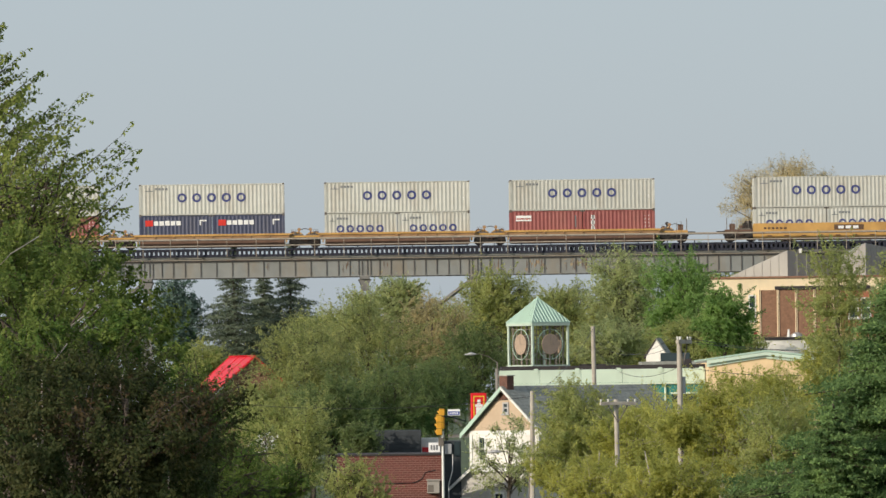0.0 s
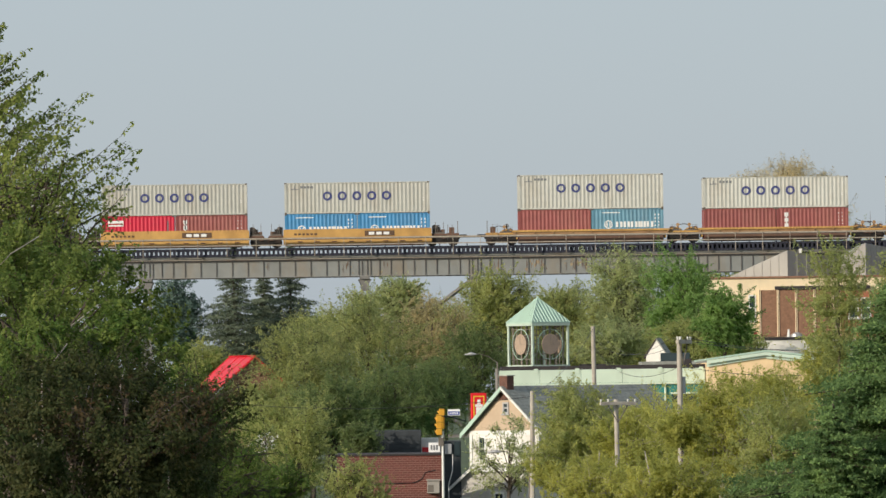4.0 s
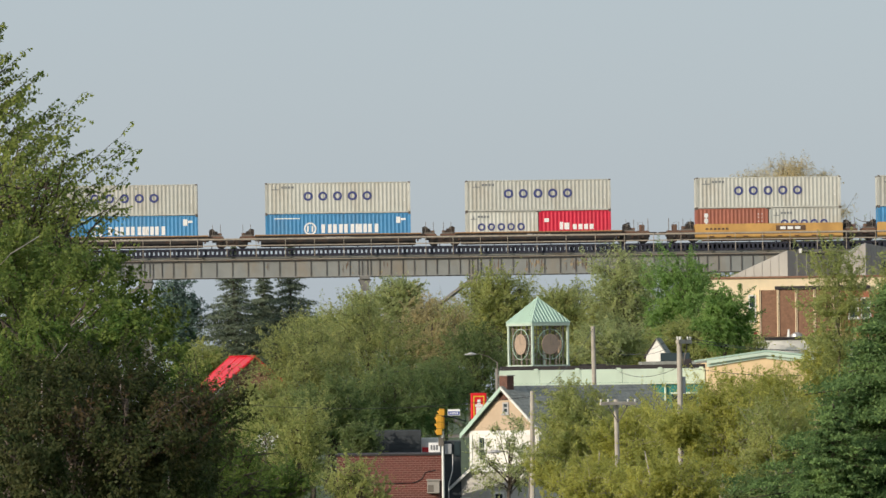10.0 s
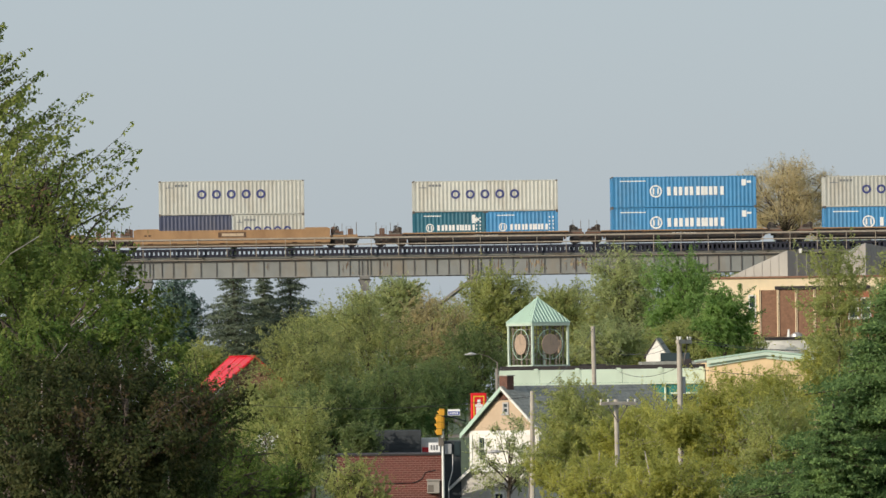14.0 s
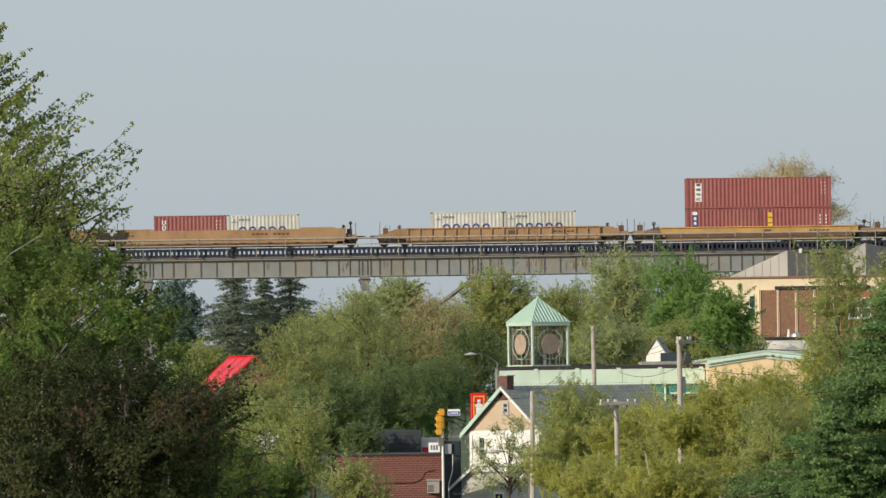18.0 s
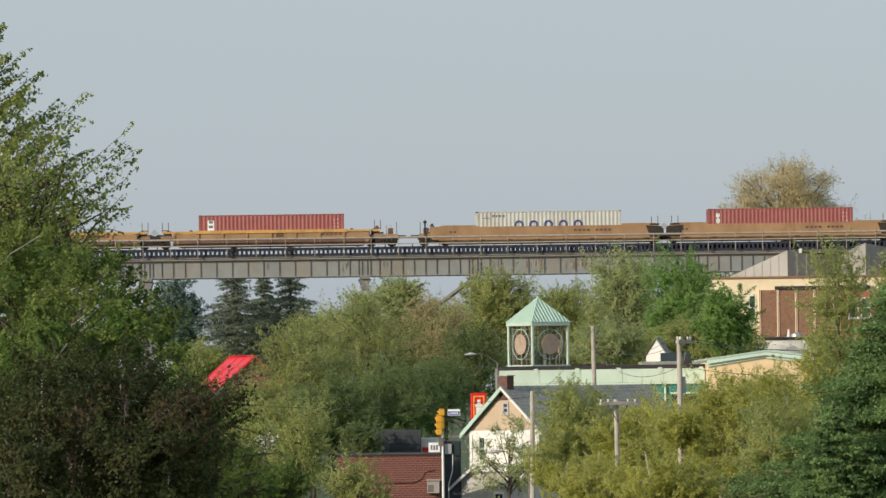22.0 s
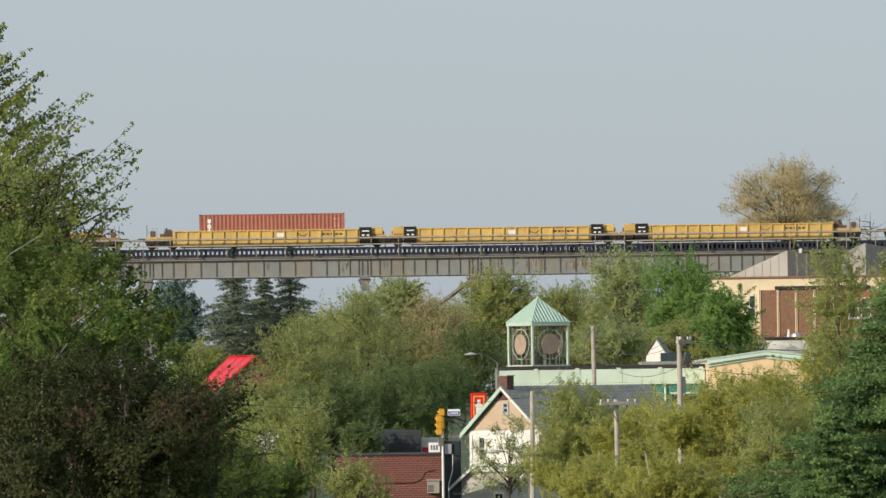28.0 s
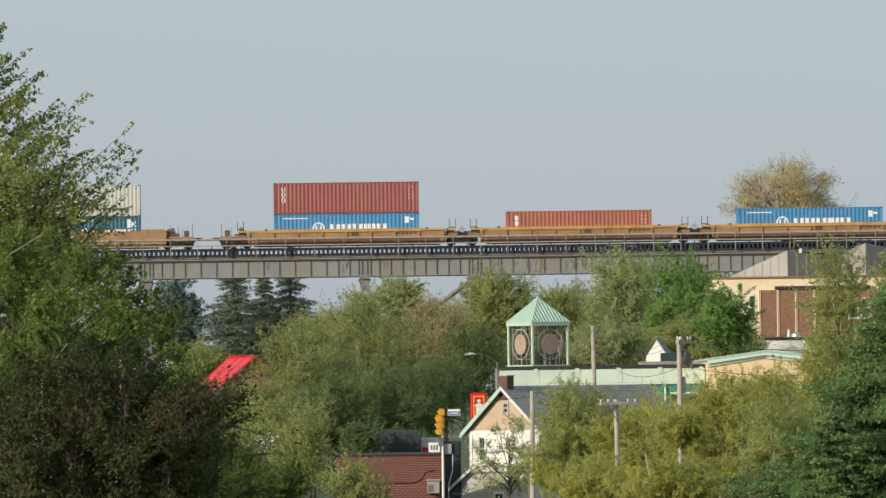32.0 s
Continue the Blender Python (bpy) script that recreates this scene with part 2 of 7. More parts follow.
LEAF = dict(
    aspen=foliage("aspen_leaf", (0.12, 0.20, 0.052), (0.35, 0.38, 0.10), 0.2, 0.5, 2.5),
    # shade and dusk: leaf colours darkened to carry the shade on these trees
    shade=foliage("leaf_darkened_for_shade", (0.045, 0.081, 0.028), (0.112, 0.108, 0.042), 0.2, 0.5, 2.5),
    dusk=foliage("leaf_dimmed_for_half_shade", (0.0773, 0.175, 0.0379), (0.218, 0.265, 0.0658), 0.25, 0.5, 2.5),
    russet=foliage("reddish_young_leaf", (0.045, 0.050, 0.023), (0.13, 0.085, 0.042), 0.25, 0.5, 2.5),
    green=foliage("mid_green_leaf", (0.0866, 0.171, 0.04), (0.265, 0.307, 0.0813), 0.25, 0.5, 2.5),
    # mid, grey, olive: colours lifted and greyed to carry the distance haze
    mid=foliage("spring_green_leaf", (0.325, 0.398, 0.148), (0.527, 0.523, 0.195), 0.12, 0.66),
    leafy=foliage("full_green_leaf", (0.264, 0.327, 0.128), (0.477, 0.483, 0.186), 0.12, 0.66),
    bright=foliage("bright_maple_leaf", (0.21, 0.36, 0.11), (0.35, 0.49, 0.155), 0.12, 0.66),
    grey=foliage("haze_paled_grey_green_leaf", (0.358, 0.439, 0.21), (0.552, 0.572, 0.27), 0.12, 0.64),
    olive=foliage("olive_budding_leaf", (0.393, 0.427, 0.118), (0.622, 0.596, 0.177), 0.12, 0.68, 1.0),
    brown=foliage("brownish_budding_leaf", (0.438, 0.394, 0.216), (0.616, 0.521, 0.27), 0.12, 0.64),
    gold=foliage("golden_budding_leaf", (0.53, 0.465, 0.265), (0.68, 0.565, 0.33), 0.12, 0.55),
    # deep: dark green, darkened further for shade low among the trees
    deep=foliage("shade_deepened_green_leaf", (0.130, 0.205, 0.085), (0.29, 0.34, 0.128), 0.14, 0.64),
    # spruce and pine: needle colours brightened to include haze at their distance
    spruce=foliage("haze_paled_spruce_needle", (0.108, 0.15, 0.105), (0.19, 0.22, 0.142), 0.2, 0.25),
    pine=foliage("haze_paled_pine_needle", (0.108, 0.179, 0.153), (0.18, 0.25, 0.19), 0.2, 0.4),
    fir=foliage("dark_fir_needle", (0.0704, 0.154, 0.0637), (0.251, 0.361, 0.121), 0.3, 0.45, 1.8),
    blossom=foliage("white_blossom_petal", (0.70, 0.70, 0.64), (0.8, 0.78, 0.72), 0.05, 0.4),
)


# ---- mesh helpers ----
def link(name, mesh, mat, parent=None, label=""):
    if mat and not mesh.materials:
        mesh.materials.append(mat)
    ob = new(name, mesh)
    ob.parent = parent
    if label:
        tagged(ob, label)
    return ob


def part(name, bm, mat, parent, label="", smooth=False):
    """One mesh object from a bmesh, under a thing or a part."""
    me = bpy.data.meshes.new(name)
    bm.normal_update()
    if smooth:
        for f in bm.faces:
            f.smooth = True
    bm.to_mesh(me)
    bm.free()
    return link(name, me, mat, parent, label)


def empty(name, m, label, category, group="", kind=""):
    ob = new(name)
    ob.empty_display_size = 0.3
    ob.matrix_basis = m
    return tagged(ob, label, category, group, kind)


def block(bm, x0, x1, y0, y1, z0, z1, bevel=0.0):
    vs = [bm.verts.new(v) for v in ((x0, y0, z0), (x1, y0, z0), (x1, y1, z0), (x0, y1, z0),
                                    (x0, y0, z1), (x1, y0, z1), (x1, y1, z1), (x0, y1, z1))]
    fs = [bm.faces.new([vs[i] for i in q]) for q in ((3, 2, 1, 0), (4, 5, 6, 7), (0, 1, 5, 4), (1, 2, 6, 5), (2, 3, 7, 6), (3, 0, 4, 7))]
    if bevel:
        es = list({e for f in fs for e in f.edges})
        bmesh.ops.bevel(bm, geom=es, offset=bevel, segments=1, affect="EDGES")
    return bm


def boxed(x0, x1, y0, y1, z0, z1, bevel=0.0):
    return block(bmesh.new(), x0, x1, y0, y1, z0, z1, bevel)


def tube(bm, pts, radii, sides=8, cap=True):
    """A tapered tube through the points."""
    pts = [Vector(p) for p in pts]
    rings = []
    for i, p in enumerate(pts):
        d = (pts[min(i + 1, len(pts) - 1)] - pts[max(i - 1, 0)]).normalized()
        a = d.orthogonal().normalized() if abs(d.z) > 0.9 else d.cross(Vector((0, 0, 1))).normalized()
        b = d.cross(a)
        r = radii[i] if isinstance(radii, (list, tuple)) else radii
        rings.append([bm.verts.new(p + (a * math.cos(k * math.tau / sides) + b * math.sin(k * math.tau / sides)) * r) for k in range(sides)])
    for r0, r1 in zip(rings, rings[1:]):
        for k in range(sides):
            bm.faces.new((r0[k], r0[(k + 1) % sides], r1[(k + 1) % sides], r1[k]))
    if cap:
        bm.faces.new(rings[0][::-1])
        bm.faces.new(rings[-1])
    return bm


def piped(pts, radii, sides=8):
    return tube(bmesh.new(), pts, radii, sides)


def extruded(outline, y0, y1):
    """A prism: an outline in x and z, drawn out along y."""
    bm = bmesh.new()
    a = [bm.verts.new((x, y0, z)) for x, z in outline]
    b = [bm.verts.new((x, y1, z)) for x, z in outline]
    n = len(outline)
    bm.faces.new(a)
    bm.faces.new(b[::-1])
    for i in range(n):
        bm.faces.new((a[i], b[i], b[(i + 1) % n], a[(i + 1) % n]))
    bmesh.ops.recalc_face_normals(bm, faces=bm.faces)
    return bm


def ring(bm, cx, y, cz, r0, r1, depth=0.02, sides=20, sx=1.0):
    """A flat ring that faces -y."""
    prev = []
    for k in range(sides):
        a = k * math.tau / sides
        prev.append([bm.verts.new((cx + sx * r * math.cos(a), yy, cz + r * math.sin(a))) for r, yy in ((r0, y), (r1, y), (r1, y + depth), (r0, y + depth))])
    for k in range(sides):
        p, q = prev[k], prev[(k + 1) % sides]
        for i in range(4):
            bm.faces.new((p[i], p[(i + 1) % 4], q[(i + 1) % 4], q[i]))
    bmesh.ops.recalc_face_normals(bm, faces=bm.faces)
    return bm


def disc(bm, cx, y, cz, r, depth=0.04, sides=24, sx=1.0):
    a = [bm.verts.new((cx + sx * r * math.cos(k * math.tau / sides), y, cz + r * math.sin(k * math.tau / sides))) for k in range(sides)]
    b = [bm.verts.new(v.co + Vector((0, depth, 0))) for v in a]
    bm.faces.new(a)
    bm.faces.new(b[::-1])
    for k in range(sides):
        bm.faces.new((a[k], b[k], b[(k + 1) % sides], a[(k + 1) % sides]))
    bmesh.ops.recalc_face_normals(bm, faces=bm.faces)
    return bm


def raw(name, verts, faces_n, idx):
    """A mesh from arrays: vertices, corners per face, corner indices."""
    me = bpy.data.meshes.new(name)
    verts = np.asarray(verts, dtype=np.float32)
    idx = np.asarray(idx, dtype=np.int32).ravel()
    n = len(idx) // faces_n
    me.vertices.add(len(verts))
    me.vertices.foreach_set("co", verts.ravel())
    me.loops.add(len(idx))
    me.loops.foreach_set("vertex_index", idx)
    me.polygons.add(n)
    me.polygons.foreach_set("loop_start", np.arange(n, dtype=np.int32) * faces_n)
    me.update(calc_edges=True)
    return me


# ---- terrain ----
TRACK_Y = 601.3
RAIL_Z = 24.48


def ground_z(x, y):
    """Hill under the camera, a town in the valley, plateaus at both ends of the viaduct."""
    hill = 8.4 * math.exp(-((x / 60) ** 2 + (y / 45) ** 2))
    rise = 7.0 * math.exp(-(((x - 34) / 22) ** 2 + ((y - 560) / 60) ** 2))
    side = min(1.0, max(0.0, (abs(x) - 75) / 45))
    side = side * side * (3 - 2 * side)
    near_track = math.exp(-((y - TRACK_Y) / 120) ** 2)
    lift = (RAIL_Z - 0.75 - 2.0) * side * near_track
    bumps = 0.35 * noise.noise(Vector((x * 0.05, y * 0.05, 0)))
    return 2.0 + hill + rise * (1 - side) + lift + bumps * (1 - side * near_track)


def build_ground():
    xs = np.concatenate([np.linspace(-4000, -700, 8), np.linspace(-640, 640, 129), np.linspace(700, 4000, 8)])
    ys = np.concatenate([np.linspace(-600, -60, 7), np.linspace(-50, 900, 96), np.linspace(960, 4800, 12)])
    verts = [(x, y, ground_z(x, y)) for y in ys for x in xs]
    nx = len(xs)
    idx = [(j * nx + i, j * nx + i + 1, (j + 1) * nx + i + 1, (j + 1) * nx + i) for j in range(len(ys) - 1) for i in range(nx - 1)]
    g = link("ground", raw("ground", verts, 4, idx), M["grass"])
    tagged(g, "rough grassy valley ground under the town", "ground", kind="structure")


build_ground()


# ---- the viaduct ----
BRIDGE_TURN = 1.2
DECK_LIFT = 0.08
BRIDGE = pose(0, TRACK_Y, DECK_LIFT, 0, 0, BRIDGE_TURN)
GIRDER_TOP, GIRDER_BOT = 23.62, 22.0


def girder_span(parent, x0, x1, y, spacing):
    """A plate girder with flanges, web and riveted stiffeners."""
    g = part("girder_web", boxed(x0 + 0.003, x1 - 0.003, y - 0.012, y + 0.012, GIRDER_BOT + 0.05, GIRDER_TOP - 0.05), M["girder"], parent, "weathered grey web plate")
    for nm, z0, z1 in (("top_flange", GIRDER_TOP - 0.09, GIRDER_TOP), ("bottom_flange", GIRDER_BOT, GIRDER_BOT + 0.07)):
        part(nm, boxed(x0 + 0.004, x1 - 0.004, y - 0.12, y + 0.12, z0, z1, 0.012), M["girder"], g)
    s = -1 if y < 0 else 1
    # dark colour here draws the shadow line under the top flange
    part("flange_angle", boxed(x0 + 0.01, x1 - 0.01, min(y, y + s * 0.11), max(y, y + s * 0.11), GIRDER_TOP - 0.29, GIRDER_TOP - 0.093), M["stiff"], g, "riveted flange angle darkened as a shadow line")
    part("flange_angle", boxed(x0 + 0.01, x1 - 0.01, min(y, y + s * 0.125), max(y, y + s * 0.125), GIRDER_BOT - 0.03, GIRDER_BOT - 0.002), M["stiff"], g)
    xs = [x0 + 0.22, x0 + 0.5]
    n = max(2, round((x1 - x0 - 5.4) / spacing))
    xs += [x0 + 1.25, x0 + 2.2] + [x0 + 2.7 + 0.5 + (x1 - x0 - 6.4) * i / n for i in range(n + 1)] + [x1 - 2.2, x1 - 1.25, x1 - 0.5, x1 - 0.22]
    me = None
    for i, x in enumerate(xs):
        if me is None:
            # each stiffener is coloured dark to include the shadow it throws
            o = part("stiffener", boxed(-0.036, 0.036, -0.03, 0.03, GIRDER_BOT + 0.075, GIRDER_TOP - 0.292), M["stiff"], g, "riveted stiffener angle darkened as a shadow line")
            me = o.data
        else:
            o = link("stiffener", me, None, g)
        o.location = (x, y + s * 0.043, 0)
    return g


def steel_bent(parent, x):
    """One bent of a tower: two battered legs, caps and struts."""
    zb = 2.2
    for sy in (-1, 1):
        bm = bmesh.new()
        top, foot = Vector((x, sy * 1.55, GIRDER_BOT - 0.22)), Vector((x, sy * 4.2, zb))
        for off in (-0.22, 0.22):
            tube(bm, [foot + Vector((off, 0, 0)), top + Vector((off, 0, 0))], 0.14, 4)
        for k in range(16):
            p = foot.lerp(top, k / 16)
            q = foot.lerp(top, (k + 1) / 16)
            tube(bm, [p + Vector((-0.22, 0, 0)), q + Vector((0.22, 0, 0))], 0.03, 4)
        part("tower_leg", bm, M["tower_steel"], parent, "latticed steel tower leg")
    for z in (8.5, 15.0, 21.5):
        f = (z - zb) / (GIRDER_BOT - zb)
        y = 4.2 + (1.25 - 4.2) * f
        part("cross_strut", boxed(x - 0.12, x + 0.12, -y, y, z - 0.15, z + 0.15), M["tower_steel"], parent)
    part("bearing_cap", boxed(x - 0.42, x + 0.42, -1.95, 1.95, GIRDER_BOT - 0.24, GIRDER_BOT - 0.003, 0.02), M["tower_steel"], parent)
    for y in (-1.72, 1.60):
        z = GIRDER_BOT - 0.243
        part("gusset_plate", extruded([(x - 0.56, z), (x + 0.56, z), (x + 0.48, z - 0.14), (x + 0.35, z - 0.4), (x + 0.32, z - 0.95), (x - 0.32, z - 0.95), (x - 0.35, z - 0.4), (x - 0.48, z - 0.14)],
                                      y, y + 0.12), M["tower_steel"], parent, "curved gusset under the girder seat")
    for sy in (-1, 1):
        part("footing", boxed(x - 0.9, x + 0.9, sy * 4.2 - 0.9, sy * 4.2 + 0.9, -1.5, zb, 0.05), M["concrete"], parent, "stained concrete footing")


def build_bridge():
    b = empty("railway_viaduct", BRIDGE, "long grey steel plate-girder railway viaduct on braced towers", "bridge", kind="structure")
    # towers 9.25 m wide, clear spans of 18.26 m between them
    edges = []
    x = -6.62 - 27.51 * 4
    while x < 118:
        edges += [(x, x + 9.25, True), (x + 9.25, x + 27.51, False)]
        x += 27.51
    for x0, x1, tower in edges:
        for y in (-1.55, 1.55):
            girder_span(b, x0, x1, y, 1.36 if tower else 1.49)
        if tower:
            for xx in (x0, x1):
                steel_bent(b, xx)
            for sy in (-1, 1):
                yt, yb = sy * 1.3, sy * 4.1
                part("diagonal_brace", piped([(x0 + 0.2, sy * 2.2, 15.2), (x1 - 0.1, yt, GIRDER_BOT - 0.3)], 0.19, 4), M["tower_steel"], b)
                part("diagonal_brace", piped([(x1 - 0.2, yb, 8.6), (x0 + 0.2, sy * 2.2, 15.0)], 0.13, 4), M["tower_steel"], b)
                for z in (8.5, 15.0):
                    yy = sy * (4.2 + (1.25 - 4.2) * (z - 2.2) / (GIRDER_BOT - 2.2))
                    part("side_strut", boxed(x0 + 0.2, x1 - 0.2, yy - 0.12, yy + 0.12, z - 0.12, z + 0.12), M["tower_steel"], b)
    lo, hi = edges[0][0], edges[-1][1]
    # timber deck
    part("floor_beam", boxed(lo, hi, -1.67, -1.3, GIRDER_TOP + 0.01, 23.80), M["girder"], b, "pale steel bearing strip")
    part("floor_beam", boxed(lo, hi, 1.3, 1.67, GIRDER_TOP + 0.01, 23.80), M["girder"], b)
    part("deck_stringer", boxed(lo, hi, -1.72, -1.35, 23.81, 23.96), M["tie"], b, "black creosoted longitudinal timber")
    part("deck_stringer", boxed(lo, hi, 1.35, 1.72, 23.81, 23.96), M["tie"], b)
    part("guard_timber", boxed(lo, hi, -1.75, -1.5, 24.29, 24.46, 0.01), M["tie"], b)
    part("guard_timber", boxed(lo, hi, 1.5, 1.75, 24.29, 24.46, 0.01), M["tie"], b)
    tie_me = None
    n = int((hi - lo) / 0.38)
    rest = bmesh.new()
    for i in range(n):
        x = lo + 0.2 + i * 0.38
        if -41 < x < 41:
            if tie_me is None:
                o = part("bridge_tie", boxed(-0.1, 0.1, -1.75, 1.75, 23.965, 24.285, 0.008), M["tie"], b, "black creosoted bridge tie")
                tie_me = o.data
            else:
                o = link("bridge_tie", tie_me, None, b)
            o.location = (x, 0, 0.006 * math.sin(i * 2.3))
        else:
            block(rest, x - 0.1, x + 0.1, -1.75, 1.75, 23.965, 24.285)
    tagged(part("far_bridge_ties", rest, M["tie"], b), kind="stuff")
    for y in (-0.75, 0.75):
        part("rail", extruded_along(lo - 1, hi + 1, y), M["rail"], b, "worn steel rail")
    # walkway and handrail on the near side
    part("walkway", boxed(lo, hi, -1.95, -1.765, 23.76, 23.80), M["tie"], b, "dark plank walkway beside the track")
    part("walkway_fascia", boxed(lo, hi, -1.80, -1.77, 23.61, 23.72), M["girder"], b, "pale steel edge strip of the walkway")
    for z, r in ((25.24, 0.036), (24.69, 0.026)):
        bm = bmesh.new()
        block(bm, lo, hi, -2.20, -2.14, z - r * 1.6, z + r * 1.6)
        part("handrail", bm, M["handrail"], b, "rust-streaked pale handrail")
    # strip added in dark paint to draw the handrail's shade
    part("rail_lip", boxed(lo, hi, -2.19, -2.14, 25.125, 25.181), M["stiff"], b, "dark strip drawn as shade under the handrail")
    part("service_pipe", piped([(lo, -1.90, 23.515), (hi, -1.90, 23.515)], 0.03, 8), M["handrail"], b, "pale service pipe along the girder")
    # posts: six bays of 2.29 m, then five of 2.45 m
    posts, x = [], -8.35 - 25.99 * 5
    while x < hi:
        for k in range(11):
            posts.append(x)
            x += 2.29 if k < 6 else 2.45
    post_me = brk_me = chock_me = None
    for x in posts:
        if not lo < x < hi:
            continue
        if post_me is None:
            o = part("handrail_post", boxed(-0.022, 0.022, -2.275, -2.205, 23.78, 25.30), M["handrail"], b)
            k = part("walkway_bracket", extruded([(-0.025, 24.44), (0.025, 24.44), (0.025, 23.71), (-0.025, 23.71)], -2.202, -2.12), M["handrail"], b, "pale walkway bracket")
            c = part("guard_chock", boxed(-0.04, 0.04, -1.72, -1.55, 24.462, 24.66), M["tie"], b, "dark chock on the guard timber")
            post_me, brk_me, chock_me = o.data, k.data, c.data
        else:
            o, k, c = link("handrail_post", post_me, None, b), link("walkway_bracket", brk_me, None, b), link("guard_chock", chock_me, None, b)
        o.location = k.location = (x, 0, 0)
        c.location = (x + 1.18, 0, 0)
    # rust scabs on the web to the east of the second tower
    y, n = -1.564, 0
    for x0, x1, many in ((3.7, 4.7, 6), (6.9, 8.7, 26), (10.2, 12.7, 30), (-8.6, -7.6, 6), (-5.4, -4.7, 4), (14.6, 16.0, 8), (18.2, 19.6, 6), (-15.5, -14.6, 3)):
        for i in range(many):
            x = random.uniform(x0, x1)
            if i % 3:
                w, h = random.uniform(0.03, 0.09), random.uniform(0.25, 0.95)
                z = random.uniform(22.25, 23.42 - h)
            else:
                w, h = random.uniform(0.10, 0.34), random.uniform(0.12, 0.40)
                z = random.uniform(22.15, 23.40 - h)
            y -= 0.0003
            n += 1
            part("rust_patch", blob_plate(x, z, w, h, y), M["rust" if i % 3 else "rust_pale"], b, "flaking rust patch" if n == 1 else "")
    # plain track on the plateaus at both ends
    for nm, x0, x1 in (("west", -640, lo), ("east", hi, 640)):
        t = empty("track_bed_" + nm, BRIDGE, "ballasted single railway track on grassy embankment", "railway track", kind="structure")
        z0, z1 = RAIL_Z - 2.2, RAIL_Z - 0.24
        bm = bmesh.new()
        prof = [(-3.6, z0), (-1.9, z1), (1.9, z1), (3.6, z0)]
        a = [bm.verts.new((x0, y, z)) for y, z in prof]
        c = [bm.verts.new((x1, y, z)) for y, z in prof]
        for i in range(4):
            bm.faces.new((a[i], c[i], c[(i + 1) % 4], a[(i + 1) % 4]))
        bm.faces.new(a)
        bm.faces.new(c[::-1])
        bmesh.ops.recalc_face_normals(bm, faces=bm.faces)
        part("ballast", bm, M["ballast"], t)
        sl = [(x0 + i * 0.6, y) for i in range(int((x1 - x0) / 0.6)) for y in (0,)]
        v, q = [], []
        for x, y in sl:
            k = len(v)
            v += [(x, -1.3, z1 - 0.05), (x + 0.22, -1.3, z1 - 0.05), (x + 0.22, 1.3, z1 - 0.05), (x, 1.3, z1 - 0.05),
                  (x, -1.3, z1 + 0.06), (x + 0.22, -1.3, z1 + 0.06), (x + 0.22, 1.3, z1 + 0.06), (x, 1.3, z1 + 0.06)]
            q += [(k + 4, k + 5, k + 6, k + 7), (k, k + 1, k + 5, k + 4), (k + 1, k + 2, k + 6, k + 5), (k + 2, k + 3, k + 7, k + 6), (k + 3, k, k + 4, k + 7)]
        tagged(link("sleepers", raw("sleepers", v, 4, q), M["tie"], t), kind="stuff")
        for y in (-0.75, 0.75):
            part("rail", extruded_along(x0, x1, y), M["rail"], t)


def extruded_along(x0, x1, y):
    """A rail: foot, web and head."""
    bm = bmesh.new()
    block(bm, x0, x1, y - 0.07, y + 0.07, RAIL_Z - 0.185, RAIL_Z - 0.16)
    block(bm, x0, x1, y - 0.012, y + 0.012, RAIL_Z - 0.16, RAIL_Z - 0.04)
    block(bm, x0, x1, y - 0.037, y + 0.037, RAIL_Z - 0.04, RAIL_Z)
    return bm


def blob_plate(x, z, w, h, y):
    """A thin scab with a ragged edge on the web plate."""
    bm = bmesh.new()
    n = 12
    pts = []
    for k in range(n):
        a = k * math.tau / n
        r = random.uniform(0.7, 1.15)
        pts.append((x + w / 2 * r * math.cos(a), z + h / 2 + h / 2 * r * math.sin(a)))
    a = [bm.verts.new((px, y, pz)) for px, pz in pts]
    c = [bm.verts.new((px, y + 0.004, pz)) for px, pz in pts]
    bm.faces.new(a)
    for k in range(n):
        bm.faces.new((a[k], c[k], c[(k + 1) % n], a[(k + 1) % n]))
    bmesh.ops.recalc_face_normals(bm, faces=bm.faces)
    return bm


build_bridge()


# ---- containers ----
CH = 2.62          # container height
TEMPLATE = {}
PAINT_WORDS = dict(cream="cream", maroon="maroon", oxide="faded orange-red", scarlet="bright scarlet", blue="bright blue", teal="dark teal", faded="faded blue", slate="dark slate-blue")


def corrugated(x0, x1, y, z0, z1, out, pitch=0.33, depth=0.036):
    """A side wall of pressed ribs between x0 and x1; out is -1 or 1, the way it faces."""
    n = max(2, round((x1 - x0) / pitch))
    p = (x1 - x0) / n
    prof = []
    for i in range(n):
        a = x0 + i * p
        prof += [(a, 0.0), (a + 0.30 * p, 0.0), (a + 0.46 * p, depth), (a + 0.84 * p, depth)]
    prof.append((x1, 0.0))
    v, q = [], []
    for i, (x, d) in enumerate(prof):
        v += [(x, y - out * d, z0), (x, y - out * d, z1)]
        if i:
            k = 2 * i
            q.append((k - 2, k, k + 1, k - 1) if out < 0 else (k, k - 2, k - 1, k + 1))
    return raw("side_panel", v, 4, q)


